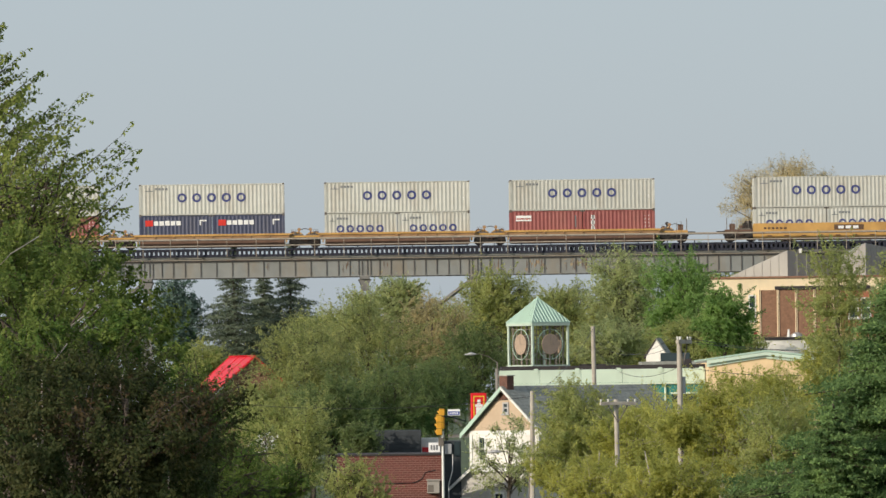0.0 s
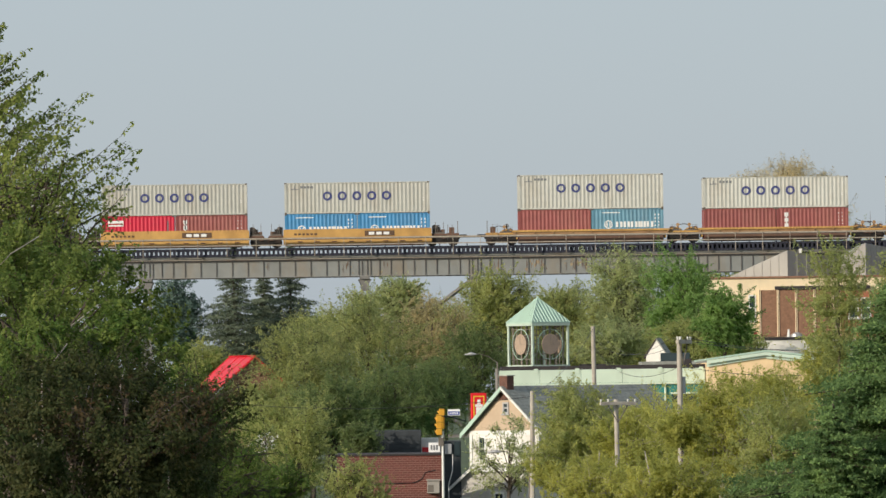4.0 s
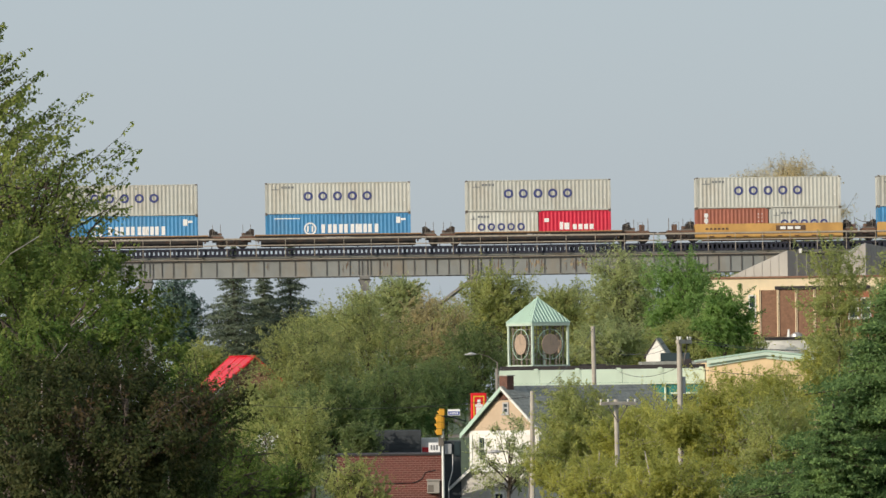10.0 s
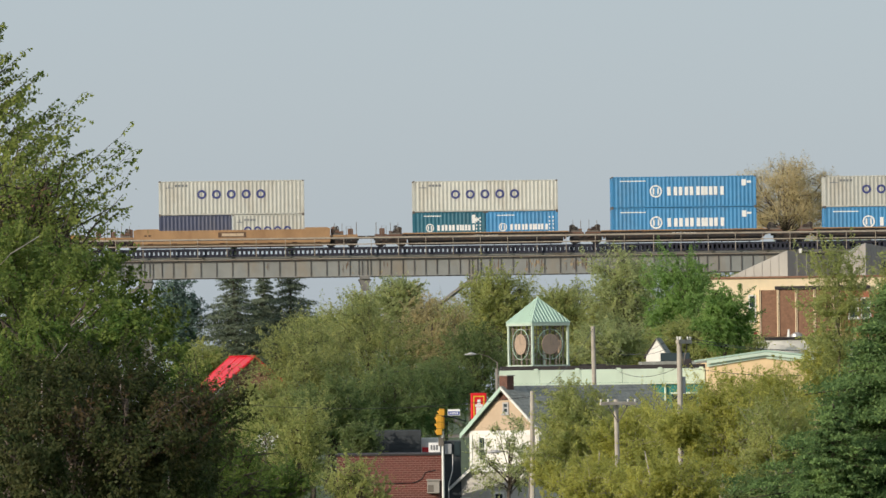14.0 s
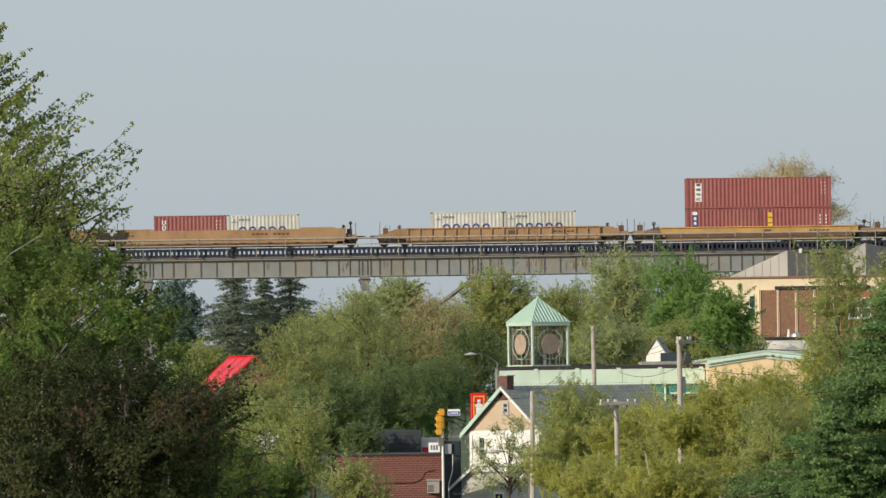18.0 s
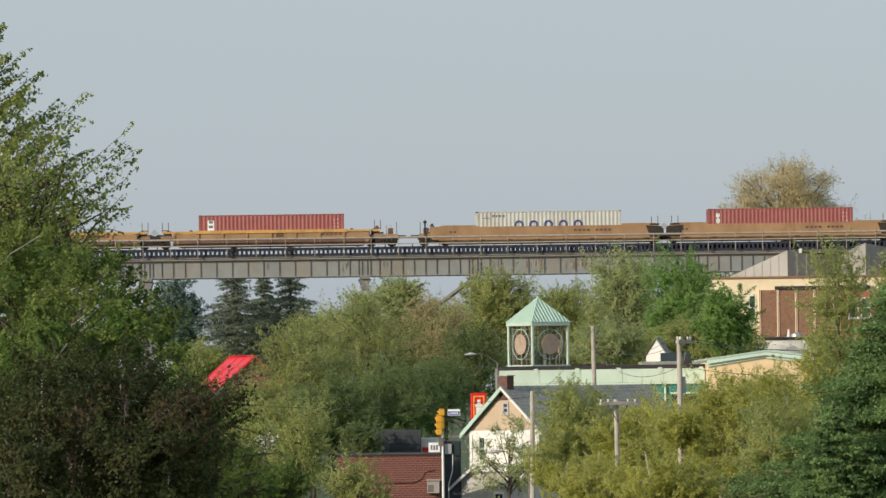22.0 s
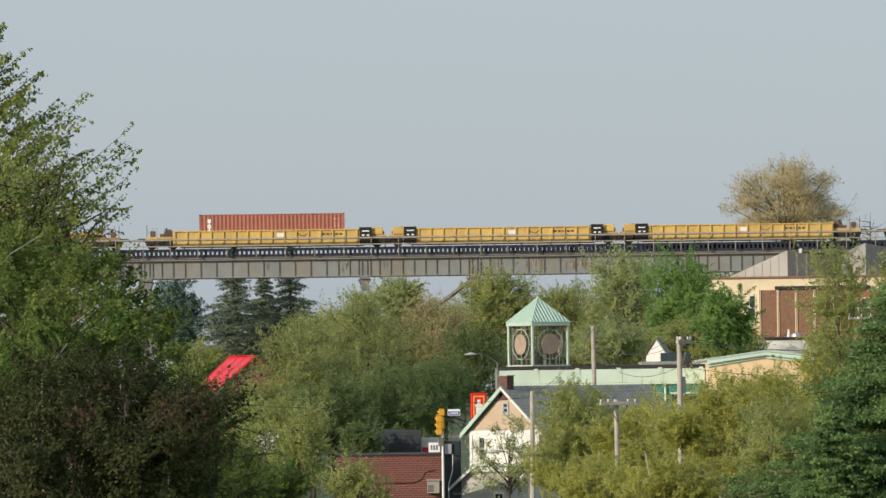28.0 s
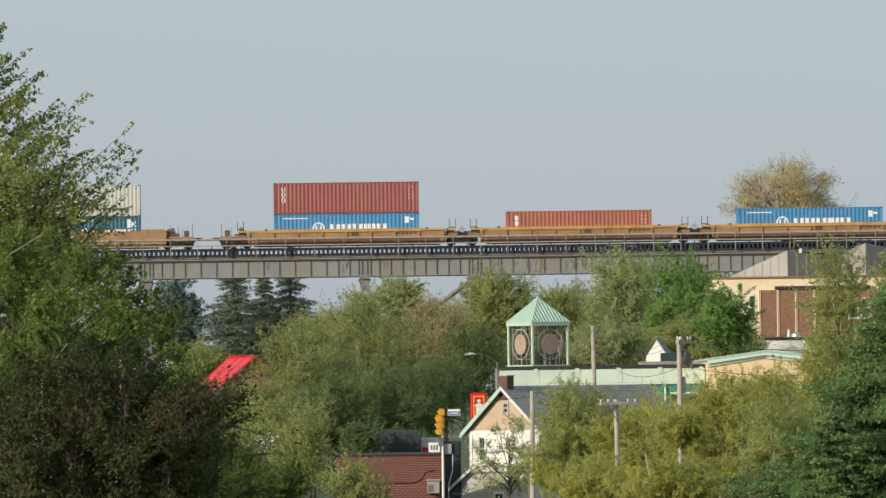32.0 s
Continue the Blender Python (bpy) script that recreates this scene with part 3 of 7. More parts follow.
def marking(ob, brand, L, H, paint):
    """Painted marks as plain shapes on the side that shows."""
    face = -1.219 - 0.004

    def bars(rows, mat, nm="marking", rings=()):
        for x0, x1, z0, z1 in rows:
            part(nm, boxed(x0, x1, face, face + 0.005, z0, z1), mat, ob)
        for cx, cz, r0, r1 in rings:
            part("ring_marking", ring(bmesh.new(), cx, face, cz, r0, r1, 0.005, 18), mat, ob)

    l = -L / 2
    if brand == "rings" and L > 8:
        c = [l + 3.60 + 1.24 * i for i in range(5)]
        bars([], M["navy"], rings=[(x, H - 1.15, 0.21, 0.385) for x in c])
        bars([(l + 0.55, l + 1.2, H - 0.60, H - 0.53), (l + 0.82, l + 0.88, H - 0.53, H - 0.28)] +
             [(l + 1.35 + 0.28 * k, l + 1.55 + 0.28 * k, H - 0.48, H - 0.30) for k in range(4)], M["mark_grey"])
        bars([(L / 2 - 0.55, L / 2 - 0.47, H - 1.45 - 0.16 * k, H - 1.38 - 0.16 * k) for k in range(2)], M["white"])
    elif brand == "rings":
        c = [l + 1.30 + 0.83 * i for i in range(5)]
        bars([], M["navy"], rings=[(x, H - 1.30, 0.17, 0.32) for x in c])
        bars([(l + 0.38, l + 0.9, H - 0.66, H - 0.60), (l + 0.6, l + 0.65, H - 0.60, H - 0.36)] +
             [(l + 1.0 + 0.25 * k, l + 1.18 + 0.25 * k, H - 0.52, H - 0.34) for k in range(4)], M["mark_grey"])
    elif brand == "emblem":
        big = L > 8
        x, z, s = (l + 3.75, H - 1.25, 1.0) if big else (l + 1.42, H - 1.32, 0.66)
        rows = []
        for k, w in enumerate((0.85, 0.80, 0.85, 0.55, 0.30, 0.85)):
            x0 = x + s * (0.95 + (0, 0.98, 1.9, 2.86, 3.52, 3.92)[k])
            z0, z1 = z - 0.36 * s, z + 0.36 * s
            rows += [(x0, x0 + 0.3 * s, z0, z1)]
            if w > 0.5:
                rows += [(x0 + (w - 0.3) * s, x0 + w * s, z0, z1)]
        rows += [(x - 0.26 * s, x - 0.12 * s, z - 0.26 * s, z + 0.26 * s), (x + 0.12 * s, x + 0.26 * s, z - 0.26 * s, z + 0.26 * s)]
        if big:
            rows += [(l + 0.75, l + 2.9, H - 0.42, H - 0.34), (L / 2 - 1.22, L / 2 - 0.85, H - 0.85, H - 0.32), (L / 2 - 0.8, L / 2 - 0.42, H - 0.62, H - 0.44)]
        else:
            rows += [(l + 0.9, l + 2.4, H - 0.36, H - 0.29)] + [(L / 2 - xx, L / 2 - xx + 0.09, H - 0.6 - 0.3 * k, H - 0.45 - 0.3 * k) for xx in (0.45, 0.75) for k in range(5)]
            if paint == "teal":
                rows += [(L / 2 - 1.1, L / 2 - 0.8, H - 0.95, H - 0.25), (L / 2 - 0.8, L / 2 - 0.5, H - 0.75, H - 0.55)]
        bars(rows, M["white"], rings=[(x, z, 0.40 * s, 0.53 * s)])
    elif brand == "block":
        bars([(l + 0.5, l + 1.15, H - 0.88, H - 0.38)], M["mark_red"])
        bars([(l + 1.22 + 0.47 * k, l + 1.60 + 0.47 * k, H - 0.82, H - (0.45 if k != 2 else 0.42)) for k in range(5)] +
             [(L / 2 - 1.0, L / 2 - 0.88, H - 0.85, H - 0.38), (L / 2 - 0.88, L / 2 - 0.42, H - 0.50, H - 0.38)], M["white"])
    elif brand == "wide":
        bars([(l + 0.45, l + 0.85, H - 0.95, H - 0.62), (l + 1.75, l + 2.03, H - 1.58, H - 0.95), (l + 2.13, l + 2.55, H - 1.58, H - 1.02)] + [(l + 2.85 + 0.47 * k, l + 3.18 + 0.47 * k, H - 1.58, H - 1.14) for k in range(4)], M["white"])
    elif brand == "column":
        bars([(l + 0.68, l + 1.0, H - 0.72 - 0.46 * k, H - 0.40 - 0.46 * k) for k in range(3)] + [(l + 0.78, l + 0.9, H - 1.7, H - 0.4)] +
             [(L / 2 - xx, L / 2 - xx + 0.05, H - 0.55 - 0.3 * k, H - 0.44 - 0.3 * k) for xx in (0.55, 0.85) for k in range(4)], M["white"])
    elif brand == "gold_column":
        bars([(l + 0.72, l + 1.08, H - 0.74 - 0.46 * k, H - 0.38 - 0.46 * k) for k in range(3)], M["signyellow"])
        bars([(L / 2 - xx, L / 2 - xx + 0.1, H - 0.75 - 0.3 * k, H - 0.6 - 0.3 * k) for xx in (0.5, 1.0) for k in range(3)], M["white"])
    elif brand == "tag":
        bars([(l + 0.5, l + 0.92, H - 0.52, H - 0.25)], M["white"])
        bars([(l + 0.5, l + 0.92, H - 1.75, H - 0.54)], M["navy"])
        bars([(l + 0.60, l + 0.82, H - 0.95 - 0.4 * k, H - 0.70 - 0.4 * k) for k in range(2)], M["white"])
    elif brand == "label":
        bars([(l + 0.5, l + 1.8, H - 0.85, H - 0.38)], M["white"])
        bars([(l + 0.55, l + 1.75, H - 0.72, H - 0.60)], M["mark_red"])
        bars([(L / 2 - 0.6, L / 2 - 0.5, H - 1.4, H - 0.4)], M["mark_grey"])
    elif brand == "panel":
        bars([(l + 0.75, l + 1.3, H - 2.0, H - 0.45)], M["white"])
        bars([(l + 0.85, l + 1.2, H - 1.9 + 0.4 * k, H - 1.68 + 0.4 * k) for k in range(4)], M["mark_grey"])
        bars([(L / 2 - xx, L / 2 - xx + 0.05, H - 0.55 - 0.3 * k, H - 0.44 - 0.3 * k) for xx in (0.55, 0.85) for k in range(4)], M["white"])


MARK_WORDS = dict(rings="a row of dark blue ring marks", emblem="a white ring emblem and bars", block="a red square and white bars",
                  wide="white bar marks", column="a white column of marks", label="a small white label", gold_column="a yellow column of marks", tag="a white and navy upright tag", panel="a white upright panel", plain="no large marks")


def container(paint, brand, L, H, m):
    """A corrugated box with posts, rails, doors and corner castings."""
    key = (paint, brand, L, H)
    feet = "long corrugated" if L > 8 else "short corrugated"
    if key in TEMPLATE:
        return copy_thing(TEMPLATE[key], m)
    ob = empty("shipping_container", m, "%s %s container with %s" % (PAINT_WORDS[paint], feet, MARK_WORDS[brand]),
               "container", "containers on the train")
    mat = M[paint]
    h, w = L / 2, 1.219
    link("side_panel", corrugated(-h + 0.12, h - 0.12, -w, 0.12, H - 0.08, -1), mat, ob)
    link("side_panel", corrugated(-h + 0.12, h - 0.12, w, 0.12, H - 0.08, 1), mat, ob)
    part("roof", boxed(-h + 0.06, h - 0.06, -w + 0.05, w - 0.05, H - 0.05, H - 0.015), mat, ob)
    part("floor", boxed(-h + 0.06, h - 0.06, -w + 0.07, w - 0.07, 0.06, 0.11), M["truck"], ob)
    part("end_wall", boxed(-h + 0.06, -h + 0.09, -w + 0.07, w - 0.07, 0.12, H - 0.06), mat, ob)
    for s in (-1, 1):
        d = part("door", boxed(h - 0.07, h - 0.03, 0.02 if s > 0 else -w + 0.1, w - 0.1 if s > 0 else -0.02, 0.16, H - 0.12), mat, ob)
        part("lock_rod", piped([(h - 0.01, s * 0.35, 0.15), (h - 0.01, s * 0.35, H - 0.12)], 0.02, 6), M["galv"], d, "grey lock rod")
    for s in (-1, 1):
        part("top_rail", boxed(-h + 0.05, h - 0.05, s * (w - 0.03) - 0.03, s * (w - 0.03) + 0.03, H - 0.10, H - 0.02), mat, ob)
        part("bottom_rail", boxed(-h + 0.05, h - 0.05, s * (w - 0.03) - 0.03, s * (w - 0.03) + 0.03, 0.02, 0.15), mat, ob)
        for e in (-1, 1):
            part("corner_post", boxed(e * (h - 0.075) - 0.075, e * (h - 0.075) + 0.075, s * (w - 0.055) - 0.06, s * (w - 0.055) + 0.06, 0.11, H - 0.11), mat, ob)
            for z in (0.0, H - 0.12):
                part("corner_casting", boxed(e * (h - 0.085) - 0.09, e * (h - 0.085) + 0.09, s * (w - 0.07) - 0.08, s * (w - 0.07) + 0.08, z, z + 0.118, 0.01), M["casting"], ob, "grimy cast corner fitting")
    marking(ob, brand, L, H, paint)
    TEMPLATE[key] = ob
    return ob


# ---- well cars ----
def wheel_truck(parent, x):
    """A three-piece freight truck: side frames, bolster, two axles."""
    t = part("truck", boxed(x - 0.25, x + 0.25, -1.15, 1.15, 0.42, 0.72, 0.03), M["truck"], parent, "grimy cast-steel wheel truck")
    for s in (-1, 1):
        bm = extruded([(x - 1.25, 0.55), (x - 0.95, 0.68), (x - 0.35, 0.74), (x + 0.35, 0.74), (x + 0.95, 0.68), (x + 1.25, 0.55), (x + 1.15, 0.40), (x + 0.7, 0.45),
                       (x + 0.35, 0.22), (x - 0.35, 0.22), (x - 0.7, 0.45), (x - 1.15, 0.40)], s * 1.0 - 0.08, s * 1.0 + 0.08)
        part("side_frame", bm, M["truck"], t)
    for dx in (-0.88, 0.88):
        for s in (-1, 1):
            bm = bmesh.new()
            disc(bm, x + dx, s * 0.75 - 0.06, 0.46, 0.46, 0.12, 20)
            part("wheel", bm, M["wheel"], t)
        part("axle", piped([(x + dx, -1.05, 0.46), (x + dx, 1.05, 0.46)], 0.08, 8), M["truck"], t)


def end_platform(parent, x, s, paint, tall, rods=True, brake=False):
    """The deck over a truck at one end of a unit; s points outwards."""
    p = part("end_platform", boxed(min(x, x + s * 1.25), max(x, x + s * 1.25), -1.2, 1.2, 0.86, 1.02, 0.02), M[paint], parent)
    part("end_sill", boxed(min(x, x + s * 1.5), max(x, x + s * 1.5), -0.4, 0.4, 0.72, 0.855), M["truck"], parent, "dark draft sill")
    bm = bmesh.new()
    block(bm, min(x + s * 0.1, x + s * 0.75), max(x + s * 0.1, x + s * 0.75), -0.95, 0.7, 1.025, 1.025 + tall)
    part("equipment_box", bm, M["truck"], p, "black brake equipment box")
    z = 1.025 + tall
    part("cable_guide", extruded([(x + s * 0.05, 1.025), (x + s * 0.05, z + 0.12), (x + s * 0.28, z + 0.22), (x + s * 0.62, z - 0.02), (x + s * 0.95, 1.1), (x + s * 0.95, 1.025)],
                                 -1.09, -1.0), M["truck" if paint == "car_brown" else "car_brown"], p, "sloped grimy cable guide")
    part("relay_valve", piped([(x + s * 0.42, -1.12, z + 0.06), (x + s * 0.42, -0.8, z + 0.06)], 0.11, 10), M["galv"], p)
    part("brake_pipe", piped([(x + s * 0.1, -1.12, 1.12), (x + s * 0.6, -1.12, 1.2), (x + s * 1.0, -1.12, 1.09), (x + s * 1.35, -1.05, 0.8)], 0.03, 6), M["truck"], p)
    part("foot_tread", boxed(min(x + s * 0.85, x + s * 1.2), max(x + s * 0.85, x + s * 1.2), -1.3, -1.0, 0.62, 0.66), M["car_brown"], p)
    for sy in (-1.1, 1.1):
        part("step_rail", boxed(min(x + s * 0.2, x + s * 1.1), max(x + s * 0.2, x + s * 1.1), sy - 0.05, sy + 0.05, 1.025, 1.14), M["galv"], p)
    part("valve_bracket", boxed(x + s * 0.95 - 0.16, x + s * 0.95 + 0.16, -1.05, -0.55, 1.025, 1.025 + tall * 0.65, 0.02), M["car_brown"], p, "rusty valve bracket")
    part("air_reservoir", piped([(x + s * 0.3, -0.9, 0.62), (x + s * 1.15, -0.9, 0.62)], 0.13, 10), M["truck"], p)
    part("grab_iron", piped([(x + s * 0.12, -1.16, 1.02), (x + s * 0.12, -1.16, 1.5), (x + s * 0.5, -1.16, 1.5), (x + s * 0.5, -1.16, 1.02)], 0.018, 5), M["galv"], p)
    if rods:
        for k in (0.35, 1.0):
            part("stanchion", piped([(x + s * k, -1.14, 1.02), (x + s * k, -1.14, 2.0)], 0.022, 6), M["galv"], p, "thin upright stanchion")
    if brake:
        part("brake_wheel", ring(bmesh.new(), x + s * 0.55, -1.1, 1.6, 0.11, 0.17, 0.04, 14), M["truck"], p, "dark brake wheel")
        part("brake_stand", boxed(x + s * 0.55 - 0.06, x + s * 0.55 + 0.06, -1.05, -0.95, 1.02, 1.7), M["truck"], p)


def well_car(kind, u, first=False, last=False, pitch=15.5):
    """One unit; its origin is on the rail under the middle of its well. kind picks the side's build."""
    spec = dict(   # half length of side, top, bottom, paint, words
        low=(6.55, 1.22, 0.80, "car_yellow", "orange low-sided well car unit with a thin top chord"),
        plate=(6.22, 1.53, 0.30, "car_yellow", "smooth orange-yellow steel well car unit"),
        flat=(7.0, 1.12, 0.62, "car_brown", "rusty brown low-sided well car unit"),
        long=(8.25, 1.55, 0.26, "car_tan", "weathered orange long well car unit with raised ends"),
        joined=(9.25, 1.55, 0.26, "car_tan", "weathered orange well car unit with a dark joint"),
        brown_rib=(8.2, 1.50, 0.28, "car_tan", "weathered brown ribbed long well car unit"),
        chord=(8.3, 1.52, 0.28, "car_tan", "rusty orange ribbed well car unit with a yellow top chord"),
        yellow=(8.3, 1.30, 0.74, "car_yellow", "yellow long well car unit with a smooth side"),
        bright=(8.3, 1.52, 0.26, "car_bright", "bright yellow ribbed well car unit with black end panels"),
    )[kind]
    key = ("car", kind, first, last)
    if key in TEMPLATE:
        return copy_thing(TEMPLATE[key], train_pose(u))
    half, top, bot, paint, words = spec
    ob = empty("well_car", train_pose(u), words, "rail car", "units of the train")
    mat = M[paint]
    for s in (-1, 1):
        y0, y1 = (-1.40, -1.335) if s < 0 else (1.335, 1.40)
        if kind in ("plate", "long", "joined"):
            if kind != "plate":
                r = 0.14
                outline = [(-half, bot + 0.12), (-half, top + r - 0.1), (-half + 0.3, top + r), (-6.2, top + r), (-6.05, top), (6.05, top), (6.2, top + r),
                           (half - 0.3, top + r), (half, top + r - 0.1), (half, bot + 0.12), (half - 0.2, bot), (-half + 0.2, bot)]
            else:
                outline = [(-half, bot), (-half, top - 0.06), (-half + 0.08, top), (half - 0.08, top), (half, top - 0.06), (half, bot)]
            side = part("side_plate", extruded(outline, y0, y1), mat, ob)
            yy = y0 - 0.012 if s < 0 else y1 + 0.002
            if kind == "joined":
                bm = bmesh.new()
                for k in range(9):
                    if k != 4:
                        block(bm, 2.1 + 0.36 * k, 2.36 + 0.36 * k, yy, yy + 0.01, top - 0.46, top - 0.29)
                tagged(part("name_bars", bm, M["plate"], side, "brown bars of faded lettering"), kind="stuff")
            else:
                part("name_panel", boxed(0.6 if kind == "plate" else -1.15, 3.1 if kind == "plate" else 1.2, yy, yy + 0.01, top - 0.62, top - 0.18), M["plate"], side, "brown panel with pale bars")
                bm = bmesh.new()
                for k in range(3):
                    x = (0.95 if kind == "plate" else -0.85) + 0.62 * k
                    block(bm, x, x + (0.46 if kind == "plate" else 0.60), yy - 0.008 if s < 0 else yy + 0.012, yy - 0.003 if s < 0 else yy + 0.017, top - 0.52, top - 0.28)
                tagged(part("panel_bars", bm, M["white"] if kind == "plate" else M["beige"], side), kind="stuff")
            bm = bmesh.new()
            for k in range(6 if kind == "plate" else 2):
                x = -half + 0.9 + 0.34 * k
                block(bm, x, x + 0.22, yy, yy + 0.01, top - 0.5, top - 0.34)
            tagged(part("number_bars", bm, M["plate"], side), kind="stuff")
            bm = bmesh.new()
            for k in range(8):
                x = -half + 1.2 + (2 * half - 2.4) * k / 7
                block(bm, x, x + 0.4, yy - 0.03, yy + 0.01, bot + 0.14, bot + 0.22)
            tagged(part("sill_lug", bm, M["car_brown"], side), kind="stuff")
            part("bottom_sill", boxed(-half + 0.7, half - 0.7, y0 - 0.03, y1 + 0.03, 0.15, bot - 0.002), M["car_brown"], side)
        else:
            th = {"low": 0.17, "chord": 0.27}.get(kind, 0.098)
            # flat: near-black sheet stands in for the shadow below the top chord
            side = part("side_sheet", boxed(-half, half, y0, y1, bot, top - th - 0.002), M["truck"] if kind == "flat" else mat if kind != "low" else M["car_tan"], ob)
            chord = M["car_yellow"] if kind in ("chord", "low", "yellow") else M["car_tan"] if kind == "flat" else mat
            reach = 6.38 if kind == "chord" else half
            part("top_chord", boxed(-reach, reach, y0 - 0.1, y1 + 0.1, top - th, top, 0.012), chord, side)
            if kind == "chord":
                for e in (-1, 1):
                    part("end_chord", boxed(min(e * 6.385, e * half), max(e * 6.385, e * half), y0 - 0.06, y1 + 0.06, top - 0.22, top - 0.06, 0.01), chord, side)
                    part("lashing_box", boxed(e * 6.75 - 0.12, e * 6.75 + 0.12, y0 - 0.08, y1 + 0.06, top - 0.055, top + 0.05, 0.01), M["car_brown"], side)
            # flat: bottom chord is coloured near-black for the same shadow
            part("bottom_chord", boxed(-half + 0.5, half - 0.5, y0 - 0.05, y1 + 0.05, 0.16, 0.40 if kind == "yellow" else bot - 0.002 if bot > 0.6 else 0.72 if kind == "chord" else 0.6 if kind == "brown_rib" else bot + 0.08), M["truck"] if kind == "flat" else M["car_brown"] if kind in ("low", "chord") else mat, side)
            n = 8 if kind in ("low", "chord") else 16
            if kind == "yellow":
                # sheet added in dark brown to carry the dark of the recessed gap
                part("recess_sheet", boxed(-half + 0.5, half - 0.5, y0 + 0.02, y1 - 0.02, 0.402, 0.738), M["car_brown"], side, "brown sheet set dark as the recessed gap")
            if kind not in ("flat", "yellow"):
                rib_me = None
                for k in range(n + 1):
                    x = -half + 0.15 + (2 * half - 0.3) * k / n
                    if rib_me is None:
                        o = part("rib", boxed(-0.05, 0.05, y0 - 0.1 if s < 0 else y1, y0 if s < 0 else y1 + 0.1, bot + 0.1, top - th - 0.003), M["car_tan"] if kind == "low" else mat, side)
                        rib_me = o.data
                    else:
                        o = link("rib", rib_me, None, side)
                    o.location = (x, 0, 0)
            yy = y0 - 0.012 if s < 0 else y1 + 0.006
            if kind in ("bright", "chord", "yellow", "brown_rib"):
                part("placard", boxed(0.4, 1.0, yy, yy + 0.006, top - 0.62, top - 0.28), M["white"] if kind == "bright" else M["plate"], side, "small pale placard")
                bm = bmesh.new()
                for k in range(5):
                    block(bm, 4.2 + 0.36 * k, 4.45 + 0.36 * k, yy, yy + 0.006, top - 0.5, top - 0.34)
                tagged(part("number_bars", bm, M["plate"], side), kind="stuff")
            if kind == "bright":
                bm = bmesh.new()
                tube(bm, [(2.0, yy, top - 0.18), (2.35, yy, top - 0.50), (2.7, yy, top - 0.56), (3.1, yy, top - 0.20)], 0.03, 5)
                part("slack_strap", bm, M["car_brown"], side, "slack brown strap")
            if kind == "flat":
                bm = bmesh.new()
                for k in range(7):
                    block(bm, -1.0 + 0.3 * k, -0.8 + 0.3 * k, yy, yy + 0.006, top - 0.42, top - 0.26)
                tagged(part("number_bars", bm, M["white"], side), kind="stuff")
        if kind == "bright":
            for e in (-1, 1):
                if (first and e > 0) or (last and e < 0):
                    continue
                x = e * (half - 0.45)
                pnl = part("end_panel", boxed(x - 0.52, x + 0.52, y0 - 0.13 if s < 0 else y1 + 0.101, y0 - 0.101 if s < 0 else y1 + 0.13, bot - 0.05, top + 0.12), M["black"], ob, "black end panel with white bars")
                bm = bmesh.new()
                yb = y0 - 0.136 if s < 0 else y1 + 0.131
                for dx, dz, w2, h2 in ((0, -0.2, 0.6, 0.10), (-0.2, -0.55, 0.22, 0.12), (0.2, -0.55, 0.22, 0.12), (0, -0.8, 0.5, 0.08)):
                    block(bm, x + dx - w2 / 2, x + dx + w2 / 2, yb, yb + 0.005, top + dz - h2 / 2, top + dz + h2 / 2)
                tagged(part("panel_bars", bm, M["white"], pnl), kind="stuff")
    # floor, bulkheads, ends
    part("well_floor", boxed(-half + 0.6, half - 0.6, -1.33, 1.33, 0.12, 0.18), M["car_brown"], ob)
    for e in (-1, 1):
        bulk = top + (0.1 if kind in ("long", "joined") else 0.0)
        part("bulkhead", boxed(e * (half - 0.3) - 0.05, e * (half - 0.3) + 0.05, -1.32, 1.32, 0.46, bulk - 0.05), mat, ob)
        car_end = (first and e > 0) or (last and e < 0)
        tall = {"low": 0.18, "plate": 0.55, "flat": 0.42, "long": 0.5, "joined": 0.15, "bright": 0.45, "brown_rib": 0.12, "yellow": 0.12}.get(kind, 0.3)
        px = {"low": "car_yellow", "plate": "car_brown", "flat": "car_brown", "bright": "car_bright"}.get(kind, "car_tan")
        if kind == "low":
            part("end_slope", extruded([(e * half, 1.05), (e * half, 1.20), (e * (half + 0.6), 1.36), (e * (half + 0.9), 1.26), (e * (half + 1.15), 1.05)], -1.1, 1.1), M["car_yellow"], ob)
        if kind == "low":
            x = e * (half + 0.75)
            part("release_valve", piped([(x, -1.14, 1.52), (x, -0.98, 1.52)], 0.15, 10), M["car_tan"], ob, "tan brake release valve")
            part("valve_stem", boxed(x - 0.06, x + 0.06, -1.12, -1.0, 1.15, 1.40), M["car_brown"], ob)
            part("air_hose", piped([(x, -1.06, 1.50), (x + e * 0.45, -1.06, 1.60), (x + e * 0.95, -1.06, 1.48)], 0.028, 6), M["truck"], ob, "dark air hose across the joint")
            part("slope_foot", extruded([(e * (half + 0.2), 1.04), (e * (half + 1.12), 1.04), (e * (half + 0.85), 0.62), (e * (half + 0.2), 0.62)], -1.18, -1.12), M["truck"], ob)
        if kind == "chord":
            x = e * (half + 0.35)
            bm = bmesh.new()
            for dx in (0.0, 0.5):
                block(bm, x + e * dx - 0.03, x + e * dx + 0.03, -1.2, -1.14, top - 0.05, top + 0.72)
            block(bm, x + e * 0.25 - 0.3, x + e * 0.25 + 0.3, -1.21, -1.13, top, top + 0.08)
            part("grab_frame", bm, M["car_brown"], ob, "rusty upright grab frame")
